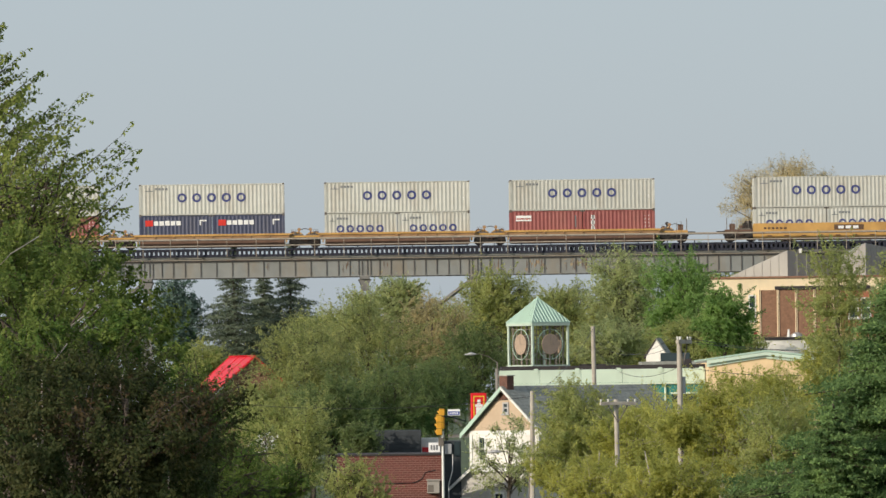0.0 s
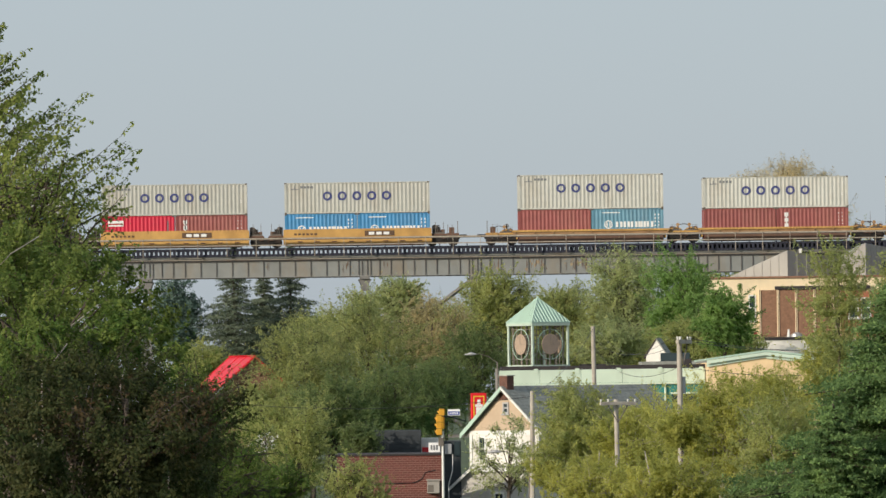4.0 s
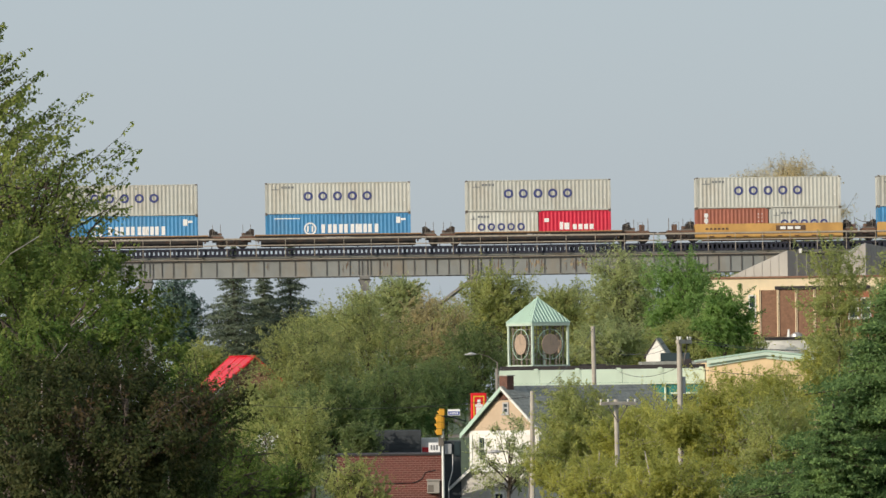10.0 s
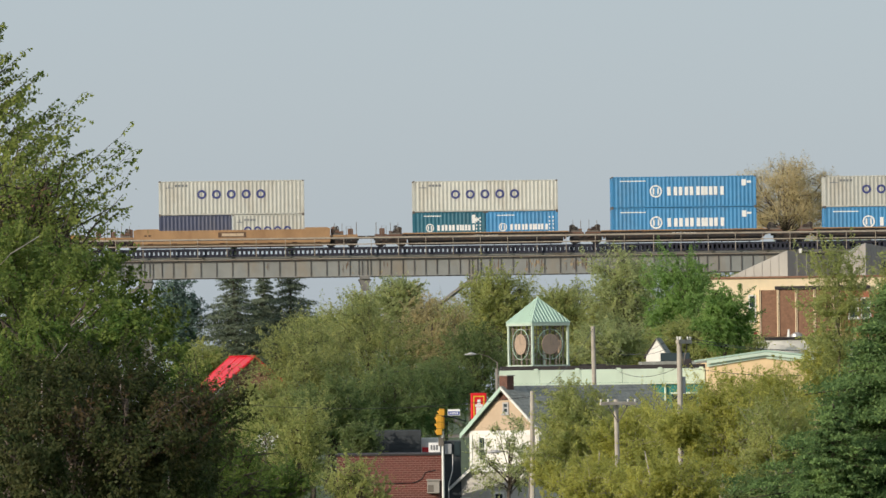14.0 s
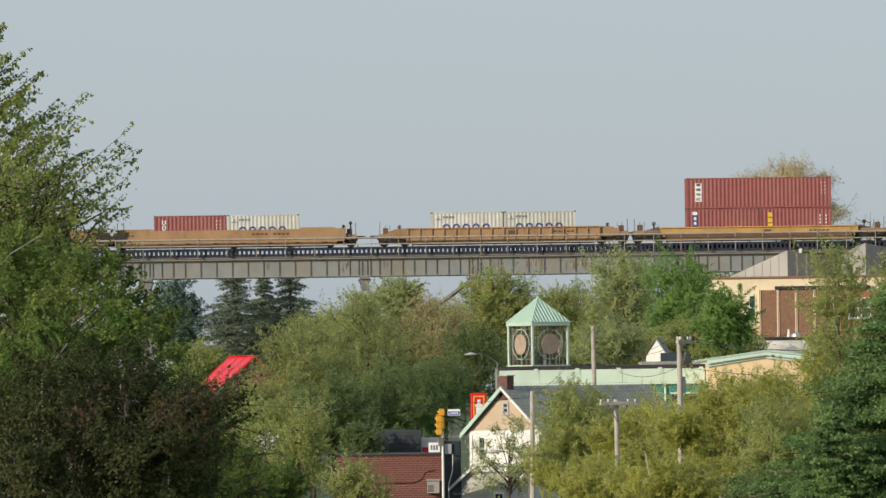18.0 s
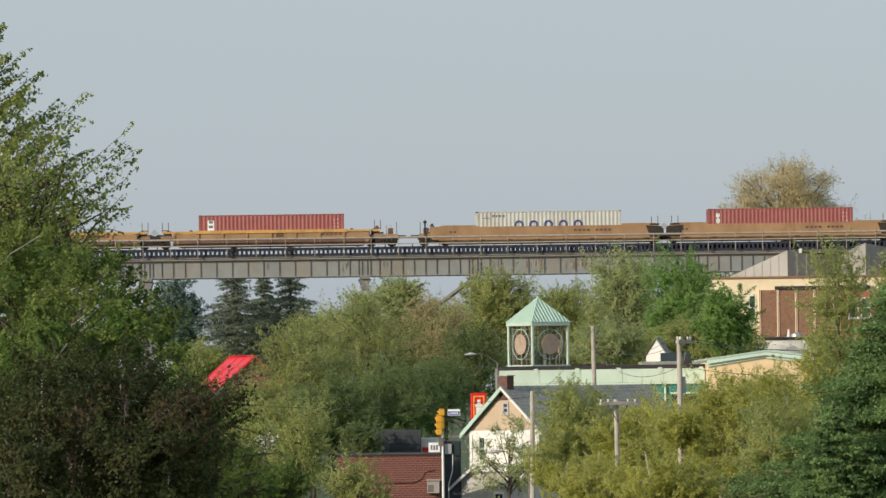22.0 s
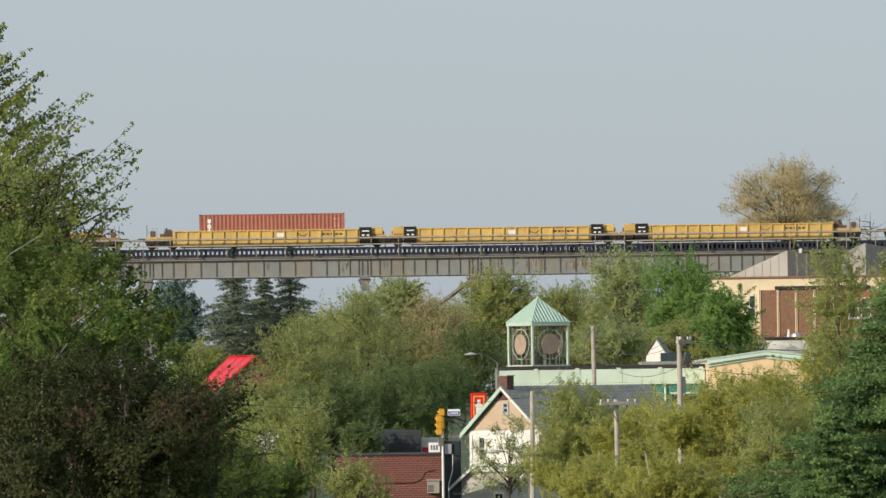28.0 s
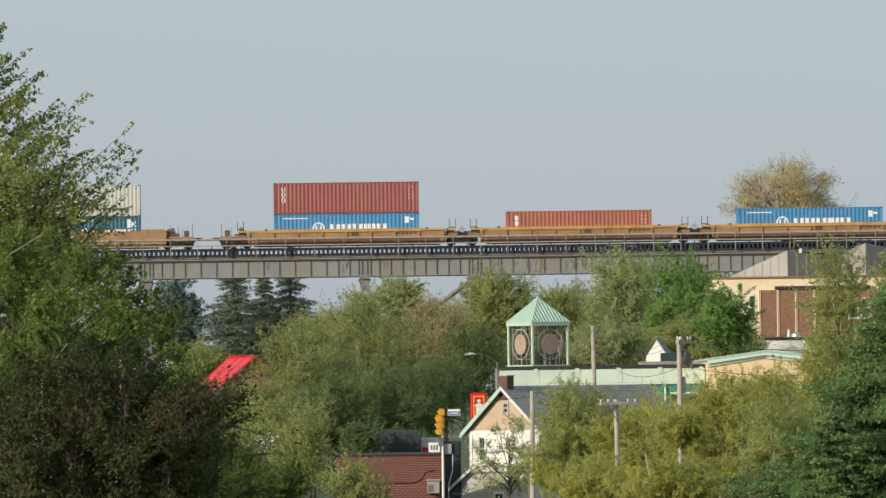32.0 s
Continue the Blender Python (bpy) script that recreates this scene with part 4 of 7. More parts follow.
            part("end_tray", boxed(min(e * (half + 0.02), e * (half + 0.85)), max(e * (half + 0.02), e * (half + 0.85)), -1.3, -0.9, top - 0.24, top - 0.05, 0.02), M["car_yellow"], ob)
            if not ((first and e > 0) or (last and e < 0)) and e > 0:
                cx, cz = pitch / 2, top - 0.14
                part("diamond_placard", extruded([(cx - 0.3, cz), (cx, cz + 0.3), (cx + 0.3, cz), (cx, cz - 0.3)], -1.30, -1.28), M["alu"], ob, "pale diamond placard at the joint")
                part("joint_cover", extruded([(cx - 0.45, cz - 0.62), (cx + 0.45, cz - 0.62), (cx + 0.36, cz - 0.1), (cx, cz - 0.3), (cx - 0.36, cz - 0.1)], -1.27, -1.2), M["truck"], ob, "black joint cover")
        if kind == "bright" and not car_end:
            part("end_box", boxed(min(e * (half + 0.08), e * (half + 1.0)), max(e * (half + 0.08), e * (half + 1.0)), -1.3, 1.3, 1.03, top + 0.12, 0.03), mat, ob)
        if kind == "joined" and not car_end:
            j0, j1 = half - 1.1, half + 0.40
            part("joint_panel", extruded([(e * j0, top - 0.06), (e * j1, top - 0.16), (e * j1, 0.52), (e * (j0 + 0.35), 0.52)], -1.43, -1.402), M["truck"], ob, "dark grimy panel at the joint")
            for dx in (-0.62, -0.08):
                x = e * (half + dx)
                part("grab_post", boxed(x - 0.03, x + 0.03, -1.39, -1.345, top + 0.142, top + 0.72), M["car_brown"], ob)
            part("joint_step", boxed(min(e * (half - 0.75), e * (half + 0.05)), max(e * (half - 0.75), e * (half + 0.05)), -1.46, -1.432, top - 0.02, top + 0.10), M["truck"], ob)
            if e > 0:
                cx, cz = pitch / 2, top - 0.12
                # filler block added to close the bright gap under the joint
                part("joint_pan", boxed(cx - 1.0, cx + 1.0, -1.05, 1.05, 0.22, 0.62), M["truck"], ob, "dark filler added around the shared truck")
                part("diamond_placard", extruded([(cx - 0.3, cz), (cx, cz + 0.3), (cx + 0.3, cz), (cx, cz - 0.3)], -1.46, -1.435), M["alu"], ob, "pale diamond placard at the joint")
        else:
            end_platform(ob, e * half, e, px, tall, rods=kind not in ("low", "bright", "chord", "brown_rib", "yellow", "joined"), brake=car_end)
        if kind == "joined" and car_end:
            for y in (-1.40, 1.335):
                part("end_cheek", extruded([(e * (half + 0.002), 0.5), (e * (half + 0.002), top + 0.04), (e * (half + 0.7), top + 0.04), (e * (half + 0.75), top - 0.1), (e * (half + 0.75), 0.75), (e * (half + 0.5), 0.5)],
                                           y, y + 0.065), mat, ob)
            for dx, z, r in ((0.55, 1.75, 0.13), (1.15, 2.0, 0.15)):
                x = e * (half + dx)
                part("brake_mast", boxed(x - 0.07, x + 0.07, -1.3, -1.22, 0.95, z), M["truck"], ob, "dark brake mast")
                part("brake_hub", piped([(x, -1.34, z), (x, -1.18, z)], r, 10), M["truck"], ob)
        if kind == "brown_rib":
            part("end_box", extruded([(e * (half + 0.003), 0.62), (e * (half + 0.003), 1.44), (e * (half + 0.9), 1.44), (e * (half + 1.5), 1.22), (e * (half + 1.6), 0.95), (e * (half + 1.0), 0.62)], -1.32, 1.32), mat, ob, "tapered orange end box")
        if car_end:
            he = half - 0.65 if kind == "joined" else half
            part("end_deck", boxed(min(e * (half + 1.26), e * (he + 2.3)), max(e * (half + 1.26), e * (he + 2.3)), -1.25, 1.25, 0.85, 1.05), M[px], ob)
            part("brake_housing", boxed(e * (he + 1.7) - 0.22, e * (he + 1.7) + 0.22, -0.95, -0.3, 1.053, 1.55, 0.04), M["car_brown"], ob, "rusty brake gear housing")
            part("ladder_rail", piped([(e * (he + 1.35), -1.24, 0.5), (e * (he + 1.35), -1.24, 1.75), (e * (he + 1.75), -1.24, 1.75), (e * (he + 1.75), -1.24, 0.5)], 0.02, 5), M["galv"], ob)
            part("uncoupling_lever", piped([(e * (he + 2.25), -1.2, 0.9), (e * (he + 2.35), 0.0, 0.85)], 0.02, 5), M["galv"], ob)
            part("draft_box", boxed(min(e * (he + 1.5), e * (he + 2.4)), max(e * (he + 1.5), e * (he + 2.4)), -0.35, 0.35, 0.55, 0.845), M["truck"], ob)
            part("coupler", boxed(min(e * (he + 2.3), e * (he + 3.0)), max(e * (he + 2.3), e * (he + 3.0)), -0.15, 0.15, 0.7, 0.95, 0.03), M["truck"], ob)
            part("end_stanchion", piped([(e * (he + 2.2), -1.2, 1.05), (e * (he + 2.2), -1.2, 2.05)], 0.03, 6), M["galv"], ob)
            wheel_truck(ob, e * (he + 0.95))
        elif e > 0:
            wheel_truck(ob, pitch / 2)
    TEMPLATE[key] = ob
    return ob


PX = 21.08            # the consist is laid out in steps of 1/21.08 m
TURN = radians(BRIDGE_TURN)
ALONG = Vector((math.cos(TURN), math.sin(TURN), 0))
MOVERS = []


def train_pose(u, z=0.0):
    """A pose on the track, u metres along it, z above the rail."""
    p = Vector((0, TRACK_Y, RAIL_Z + DECK_LIFT + z)) + ALONG * u
    return pose(p.x, p.y, p.z, 0, 0, BRIDGE_TURN)


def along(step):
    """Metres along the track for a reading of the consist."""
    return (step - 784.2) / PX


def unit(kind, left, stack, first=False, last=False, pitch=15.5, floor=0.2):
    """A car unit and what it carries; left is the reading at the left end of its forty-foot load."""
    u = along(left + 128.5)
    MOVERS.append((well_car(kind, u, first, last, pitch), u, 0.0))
    z = floor
    for layer in stack:
        H = layer[-1] if isinstance(layer[-1], float) else CH
        boxes = [b for b in layer if not isinstance(b, float)]
        if len(boxes) == 1:
            MOVERS.append((container(*boxes[0], 12.19, H, train_pose(u, z)), u, z))
        else:
            for b, dx in zip(boxes, (-3.065, 3.065)):
                MOVERS.append((container(*b, 6.06, H, train_pose(u + dx, z)), u + dx, z))
        z += H + 0.01


CO, HA, SE = ("cream", "rings"), ("blue", "emblem"), ("slate", "block")
MA, OX = ("maroon", "column"), ("oxide", "column")


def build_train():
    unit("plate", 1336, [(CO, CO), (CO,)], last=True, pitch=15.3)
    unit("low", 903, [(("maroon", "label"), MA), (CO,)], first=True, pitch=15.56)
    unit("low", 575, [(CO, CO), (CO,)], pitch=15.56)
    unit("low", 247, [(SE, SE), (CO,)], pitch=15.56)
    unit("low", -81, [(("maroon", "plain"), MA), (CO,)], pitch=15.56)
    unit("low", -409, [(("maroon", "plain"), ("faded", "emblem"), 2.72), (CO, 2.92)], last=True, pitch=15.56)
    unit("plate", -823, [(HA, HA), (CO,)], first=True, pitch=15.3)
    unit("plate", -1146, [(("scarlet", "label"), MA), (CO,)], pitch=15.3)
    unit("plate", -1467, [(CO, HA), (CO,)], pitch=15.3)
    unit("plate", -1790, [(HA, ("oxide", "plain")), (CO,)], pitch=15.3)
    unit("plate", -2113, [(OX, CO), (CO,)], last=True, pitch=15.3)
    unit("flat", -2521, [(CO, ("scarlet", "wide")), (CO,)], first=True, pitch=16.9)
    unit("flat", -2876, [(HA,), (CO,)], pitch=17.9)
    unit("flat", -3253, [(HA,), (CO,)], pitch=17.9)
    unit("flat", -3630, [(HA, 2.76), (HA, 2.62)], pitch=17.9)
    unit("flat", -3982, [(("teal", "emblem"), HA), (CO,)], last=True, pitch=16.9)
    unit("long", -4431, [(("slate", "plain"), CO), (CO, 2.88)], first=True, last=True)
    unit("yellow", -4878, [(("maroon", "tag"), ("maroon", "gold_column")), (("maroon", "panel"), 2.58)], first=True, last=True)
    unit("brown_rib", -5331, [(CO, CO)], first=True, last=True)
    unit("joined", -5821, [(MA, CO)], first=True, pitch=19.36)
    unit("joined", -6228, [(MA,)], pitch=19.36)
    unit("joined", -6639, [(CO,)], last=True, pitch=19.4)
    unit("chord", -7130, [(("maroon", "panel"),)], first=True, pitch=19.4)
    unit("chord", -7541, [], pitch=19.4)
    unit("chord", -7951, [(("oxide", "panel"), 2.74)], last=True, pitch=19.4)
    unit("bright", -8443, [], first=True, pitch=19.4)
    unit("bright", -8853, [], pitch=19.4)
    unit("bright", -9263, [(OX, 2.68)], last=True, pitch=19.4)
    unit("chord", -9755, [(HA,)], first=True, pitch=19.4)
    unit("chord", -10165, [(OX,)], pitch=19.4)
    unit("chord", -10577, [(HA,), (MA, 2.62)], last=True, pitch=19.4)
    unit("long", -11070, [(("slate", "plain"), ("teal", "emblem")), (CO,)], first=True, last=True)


build_train()


# ---- the town ----
def window(parent, x, z, w, h, y, mat="trim", name="window"):
    """A sash window on a wall that faces -y: frame, sill, panes."""
    bm = bmesh.new()
    f = 0.09
    block(bm, x - w / 2, x - w / 2 + f, y - 0.05, y + 0.02, z, z + h)
    block(bm, x + w / 2 - f, x + w / 2, y - 0.05, y + 0.02, z, z + h)
    block(bm, x - w / 2 + f, x + w / 2 - f, y - 0.05, y + 0.02, z, z + f)
    block(bm, x - w / 2 + f, x + w / 2 - f, y - 0.05, y + 0.02, z + h - f, z + h)
    block(bm, x - w / 2 + f, x + w / 2 - f, y - 0.045, y + 0.02, z + h / 2 - f / 2, z + h / 2 + f / 2)
    win = part(name, bm, M[mat], parent, "white-framed sash window")
    for k in (0, 1):
        part("pane", boxed(x - w / 2 + f, x + w / 2 - f, y - 0.015, y - 0.005, z + f + k * (h / 2 - f / 2), z + h / 2 - f / 2 + k * (h / 2 - f / 2)), M["glass"], win)
    part("sill", boxed(x - w / 2 - 0.06, x + w / 2 + 0.06, y - 0.1, y + 0.02, z - 0.07, z - 0.002), M[mat], win)
    return win


def clock_tower():
    """Open steel lantern with clock discs in its faces and a seamed pyramid roof."""
    a, z0, z1, apex = 1.365, 13.55, 16.32, 17.80
    t = empty("clock_tower", pose(5.68, 431.9, 0, 0, 0, 33.4), "mint-green open steel clock tower with a pyramid roof", "tower")
    for sx in (-1, 1):
        for sy in (-1, 1):
            part("corner_post", boxed(sx * (a - 0.085) - 0.07, sx * (a - 0.085) + 0.07, sy * (a - 0.085) - 0.07, sy * (a - 0.085) + 0.07, z0 + 0.2, z1 - 0.2, 0.015), M["mint_post"], t)
    bm = bmesh.new()
    for z, h in ((z0, 0.2), (z1 - 0.2, 0.2)):
        for s in (-1, 1):
            block(bm, -a - 0.02, a + 0.02, s * (a - 0.08) - 0.1, s * (a - 0.08) + 0.1, z, z + h)
            block(bm, s * (a - 0.08) - 0.1, s * (a - 0.08) + 0.1, -a + 0.12, a - 0.12, z + 0.002, z + h - 0.002)
    part("ring_beam", bm, M["mint_post"], t)
    part("base_slab", boxed(-a - 0.12, a + 0.12, -a - 0.12, a + 0.12, z0 - 0.1, z0 - 0.003), M["mint_post"], t)
    part("plinth", boxed(-a, a, -a, a, z0 - 0.4, z0 - 0.103), M["tar"], t)
    e = a + 0.03
    for k in range(4):
        bm = bmesh.new()
        rot = Matrix.Rotation(k * math.pi / 2, 3, "Z")
        vs = [bm.verts.new(rot @ Vector(v)) for v in ((-e, -e, z1), (e, -e, z1), (0, 0, apex), (-e, -e, z1 - 0.06), (e, -e, z1 - 0.06))]
        bm.faces.new(vs[:3])
        bm.faces.new((vs[0], vs[3], vs[4], vs[1]))
        side = part("roof_face", bm, M["mint_roof"], t)
        n = 6
        for i in range(-n + 1, n):
            x = e * i / n
            f = 1 - abs(i) / n
            if f <= 0.02:
                continue
            p0, p1 = rot @ Vector((x, -e, z1 + 0.02)), rot @ Vector((x, -e + e * f, z1 + 0.02 + (apex - z1) * f))
            part("seam", piped([p0, p1], 0.042, 4), M["mint_roof"], side)
        p = rot @ Vector((e, -e, z1 + 0.01))
        part("hip_cap", piped([p, (0, 0, apex + 0.02)], 0.04, 5), M["mint_roof"], side)
    bm = bmesh.new()
    bmesh.ops.create_icosphere(bm, subdivisions=1, radius=0.07, matrix=Matrix.Translation((0, 0, apex + 0.05)))
    part("finial", bm, M["mint_roof"], t)
    for k in range(4):
        m = Matrix.Rotation(k * math.pi / 2, 4, "Z")
        zc = 15.0
        parts = []
        bm = bmesh.new()
        disc(bm, 0, -a + 0.05, zc, 0.62, 0.05, 28)
        face = part("clock_disc", bm, M["clock"], t, "dusty pink clock disc")
        parts.append(face)
        bm = bmesh.new()
        for i in range(12):
            an = i * math.tau / 12
            x, z = 0.5 * math.cos(an), zc + 0.5 * math.sin(an)
            block(bm, x - 0.025, x + 0.025, -a + 0.03, -a + 0.048, z - 0.025, z + 0.025)
        part("hour_mark", bm, M["grille"], face)
        bm = bmesh.new()
        block(bm, -0.014, 0.014, -a + 0.02, -a + 0.029, zc, zc + 0.45)
        block(bm, 0.0, 0.30, -a + 0.012, -a + 0.019, zc - 0.014, zc + 0.014)
        part("clock_pointer", bm, M["grille"], face)
        bm = bmesh.new()
        ring(bm, 0, -a + 0.07, zc, 0.89, 0.925, 0.03, 32)
        parts.append(part("clock_ring", bm, M["mint_roof"], t))
        bm = bmesh.new()
        for x in (-0.95, -0.5, 0.0, 0.5, 0.95):
            w = 0.022 if x else 0.05
            block(bm, x - w, x + w, -a + 0.13, -a + 0.17, z0 + 0.2, z1 - 0.2)
        for z in (14.1, 14.45, 15.0, 15.55, 15.9):
            block(bm, -a + 0.22, a - 0.22, -a + 0.175, -a + 0.2, z - 0.016, z + 0.016)
        parts.append(part("grille", bm, M["grille"], t, "rust-brown steel grille"))
        for o in parts:
            o.matrix_basis = m


def shop():
    """Flat-roofed store with a mint fascia, a teal band below it and downpipes."""
    s = empty("flat_roofed_store", pose(0, 0, 0), "flat-roofed store with pale mint fascia and teal wall band", "building")
    x0, x1, y0, y1 = 3.2, 15.48, 425.0, 445.0
    base = 1.2
    part("wall", boxed(x0 + 0.15, x1, y0 + 0.15, y1, base, 13.2), M["teal_band"], s, "teal wall panels")
    part("roof", boxed(x0 + 0.2, x1, y0 + 0.6, y1, 13.205, 13.66), M["tar"], s, "dark roof membrane")
    n = 5
    for i in range(n):
        a, b = x0 + (x1 - x0) * i / n, x0 + (x1 - x0) * (i + 1) / n
        part("fascia_panel", boxed(a + 0.008, b - 0.008, y0, y0 + 0.14, 12.62, 13.42, 0.01), M["mint"], s, "pale mint fascia panel")
        part("fascia_clip", boxed(b - 0.35, b - 0.1, y0 - 0.04, y0 - 0.002, 13.2, 13.5), M["mint"], s)
    part("fascia_lip", boxed(x0, x1, y0 - 0.03, y0 + 0.1, 12.5, 12.612), M["mint"], s)
    for x in (11.0, 13.1):
        part("downpipe", piped([(x, y0 + 0.05, base), (x, y0 + 0.05, 12.49)], 0.06, 8), M["mint"], s)
    for x in (9.8, 12.0, 14.2):
        w = part("shop_window", boxed(x - 0.7, x + 0.7, y0 + 0.1, y0 + 0.145, 10.4, 11.9), M["glass"], s, "dark shop window")
        part("window_frame", boxed(x - 0.78, x + 0.78, y0 + 0.09, y0 + 0.14, 11.902, 12.0), M["mint"], w)
    for x, w2, h2 in ((9.0, 1.6, 0.12), (14.55, 0.85, 0.36)):
        part("roof_unit", boxed(x - w2 / 2, x + w2 / 2, 433, 435, 13.665, 13.66 + h2, 0.03), M["tar"], s, "dark rooftop unit")
    part("end_post", boxed(x0 - 0.2, x0 - 0.005, y0 - 0.05, y0 + 0.3, base, 13.55), M["concrete_block"], s)


def gable_hall():
    """Buff hall with a shallow mint-trimmed gable."""
    g = empty("gabled_hall", pose(0, 0, 0), "buff-walled hall with shallow gable and mint roof trim", "building")
    x0, x1, xa, y0, y1 = 15.52, 22.4, 18.6, 420.0, 441.0
    ze, za, base = 13.95, 14.36, 1.2
    part("wall", extruded([(x0, base), (x1, base), (x1, ze - 0.22), (xa + 0.3, za - 0.2), (x0, ze - 0.22)], y0, y1), M["ochre"], g)
    for a, za0, b, zb0 in ((x0 - 0.12, ze, xa + 0.3, za + 0.05), (xa + 0.3, za + 0.05, x1 + 0.12, ze)):
        part("roof_slope", extruded([(a, za0 - 0.1), (b, zb0 - 0.1), (b, zb0), (a, za0)], y0 - 0.3, y1), M["mint_roof"], g)
        part("barge_board", extruded([(a, za0 - 0.32), (b, zb0 - 0.3), (b, zb0 - 0.12), (a, za0 - 0.12)], y0 - 0.3, y0 - 0.22), M["mint"], g)
        part("verge_shadow_board", extruded([(a, za0 - 0.5), (b, zb0 - 0.44), (b, zb0 - 0.31), (a, za0 - 0.33)], y0 - 0.12, y0 - 0.003), M["mint"], g)


def brick_block():
    """Three-storey block: cream stucco, brown brick bays with pilasters, metal roof lantern."""
    b = empty("brick_block", pose(0, 0, 0), "cream stucco and brown brick block with grey metal rooftop", "building")
    x0, x1, y0, y1 = 18.4, 36.0, 520.0, 536.0
    base, top = 4.0, 20.33
    part("wall", boxed(x0, x1, y0, y1, base, top - 0.15), M["cream_wall"], b)
    part("parapet_cap", boxed(x0 - 0.1, x1 + 0.1, y0 - 0.12, y1, top - 0.148, top, 0.02), M["brick"], b, "dark parapet cap")
    bays = [(23.06, 24.22), (24.40, 25.55), (25.72, 26.88), (27.05, 28.2)]
    part("bay_lintel", boxed(24.1, 31.0, y0 - 0.42, y0 - 0.003, 19.35, 19.6, 0.02), M["tar"], b, "dark flat bay roof edge")
    part("bay_back", boxed(22.95, 28.3, y0 - 0.2, y0 - 0.003, 15.9, 19.34), M["cream_wall"], b)
    for a, c in bays:
        bay = part("brick_bay", boxed(a, c, y0 - 0.28, y0 - 0.203, 15.95, 19.33), M["brick"], b, "brown brick bay")
        for k in range(11):
            z = 16.0 + k * 0.3
            part("brick_course", boxed(a + 0.01, c - 0.01, y0 - 0.292, y0 - 0.281, z, z + 0.27), M["brick"], bay)
    for x in (22.98, 24.31, 25.63, 26.96, 28.28):
        part("pilaster", boxed(x - 0.085, x + 0.085, y0 - 0.36, y0 - 0.206, 15.9, 19.33, 0.01), M["cream_wall"], b)
        part("pilaster_edge", boxed(x - 0.02, x + 0.02, y0 - 0.375, y0 - 0.361, 15.9, 19.33), M["brick"], b)
    part("canopy", boxed(22.2, 28.6, y0 - 1.7, y0 - 0.3, 15.68, 15.88, 0.02), M["tar"], b, "dark flat canopy")
    part("entrance_wall", boxed(22.4, 31.0, y0 - 1.6, y0 - 0.3, 11.0, 15.675), M["white_wall"], b, "white entrance wall")
    window(b, 22.45, 17.1, 0.55, 1.9, y0)
    window(b, 20.2, 16.7, 0.9, 1.5, y0)
    part("red_door_panel", boxed(22.1, 22.75, y0 - 0.06, y0 - 0.003, 15.2, 16.3), M["door_red"], b, "dark red door panel")
    part("red_brick_wall", boxed(28.9, 35.9, y0 - 0.12, y0 - 0.003, 15.9, 19.2), M["redbrick"], b, "orange-red brick wall")
    for x in (29.8, 30.7, 32.3, 33.2, 34.6):
        window(b, x, 17.2, 0.75, 1.5, y0 - 0.125)
    part("vent", piped([(25.0, y0 - 1.4, 15.88), (25.0, y0 - 1.4, 16.45)], [0.14, 0.06], 8), M["trim"], b)
    part("skylight", piped([(25.6, y0 - 1.3, 15.885), (25.6, y0 - 1.3, 16.1), (25.6, y0 - 1.3, 16.22)], [0.45, 0.42, 0.15], 12), M["alu"], b)
    # rooftop lantern: a metal wall that rises to a front corner, lit on its west face
    z0 = top + 0.003
    for c, w, e, zw, zc, ze in ((Vector((25.25, y0 + 4.2, 0)), Vector((21.1, y0 + 8.0, 0)), Vector((31.8, y0 + 9.0, 0)), z0 + 0.1, 22.28, 21.5),
                                (Vector((31.0, y0 + 4.5, 0)), Vector((27.9, y0 + 8.5, 0)), Vector((35.0, y0 + 9.0, 0)), 21.0, 22.75, 22.1)):
        bm = bmesh.new()
        pts = [(w, z0), (c, z0), (e, z0), (w, zw), (c, zc), (e, ze)]
        vs = [bm.verts.new((p.x, p.y, z)) for p, z in pts]
        bk = [bm.verts.new((p.x, y1 - 1.0, z)) for p, z in (pts[0], pts[2], pts[5], pts[4], pts[3])]
        for f in ((vs[0], vs[1], vs[4], vs[3]), (vs[1], vs[2], vs[5], vs[4]), (vs[3], vs[4], bk[3], bk[4]), (vs[4], vs[5], bk[2], bk[3]),
                  (vs[0], vs[3], bk[4], bk[0]), (vs[2], bk[1], bk[2], vs[5]), (bk[0], bk[4], bk[3], bk[2], bk[1])):
            bm.faces.new(f)
        bmesh.ops.recalc_face_normals(bm, faces=bm.faces)
        r = part("roof_lantern", bm, M["grey_metal"], b, "grey metal-clad rooftop lantern")
        for a0, a1, h0, h1, n in ((w, c, zw - z0, zc - z0, 7), (c, e, zc - z0, ze - z0, 9)):
            d = (a1 - a0).normalized()
            out = Vector((d.y, -d.x, 0))
            for k in range(1, n):
                f = k / n
                p = a0.lerp(a1, f) + out * 0.012
                h = h0 + (h1 - h0) * f - 0.06
                if h > 0.1:
                    part("cladding_rib", piped([(p.x, p.y, z0 + 0.01), (p.x, p.y, z0 + h)], 0.03, 4), M["grey_metal"], r)
        part("lantern_corner", piped([(c.x, c.y - 0.01, z0), (c.x, c.y - 0.01, zc)], 0.04, 6), M["grey_metal"], r)
    part("roof_edge", piped([(26.25, y0 + 4.8, 22.2), (29.1, y0 + 6.9, 21.9)], 0.07, 4), M["tar"], b, "dark roof edge")
    part("edge_cap", boxed(26.15, 26.35, y0 + 4.7, y0 + 4.9, 22.1, 22.42), M["trim"], b)
    hp = c.lerp(e, 0.38)
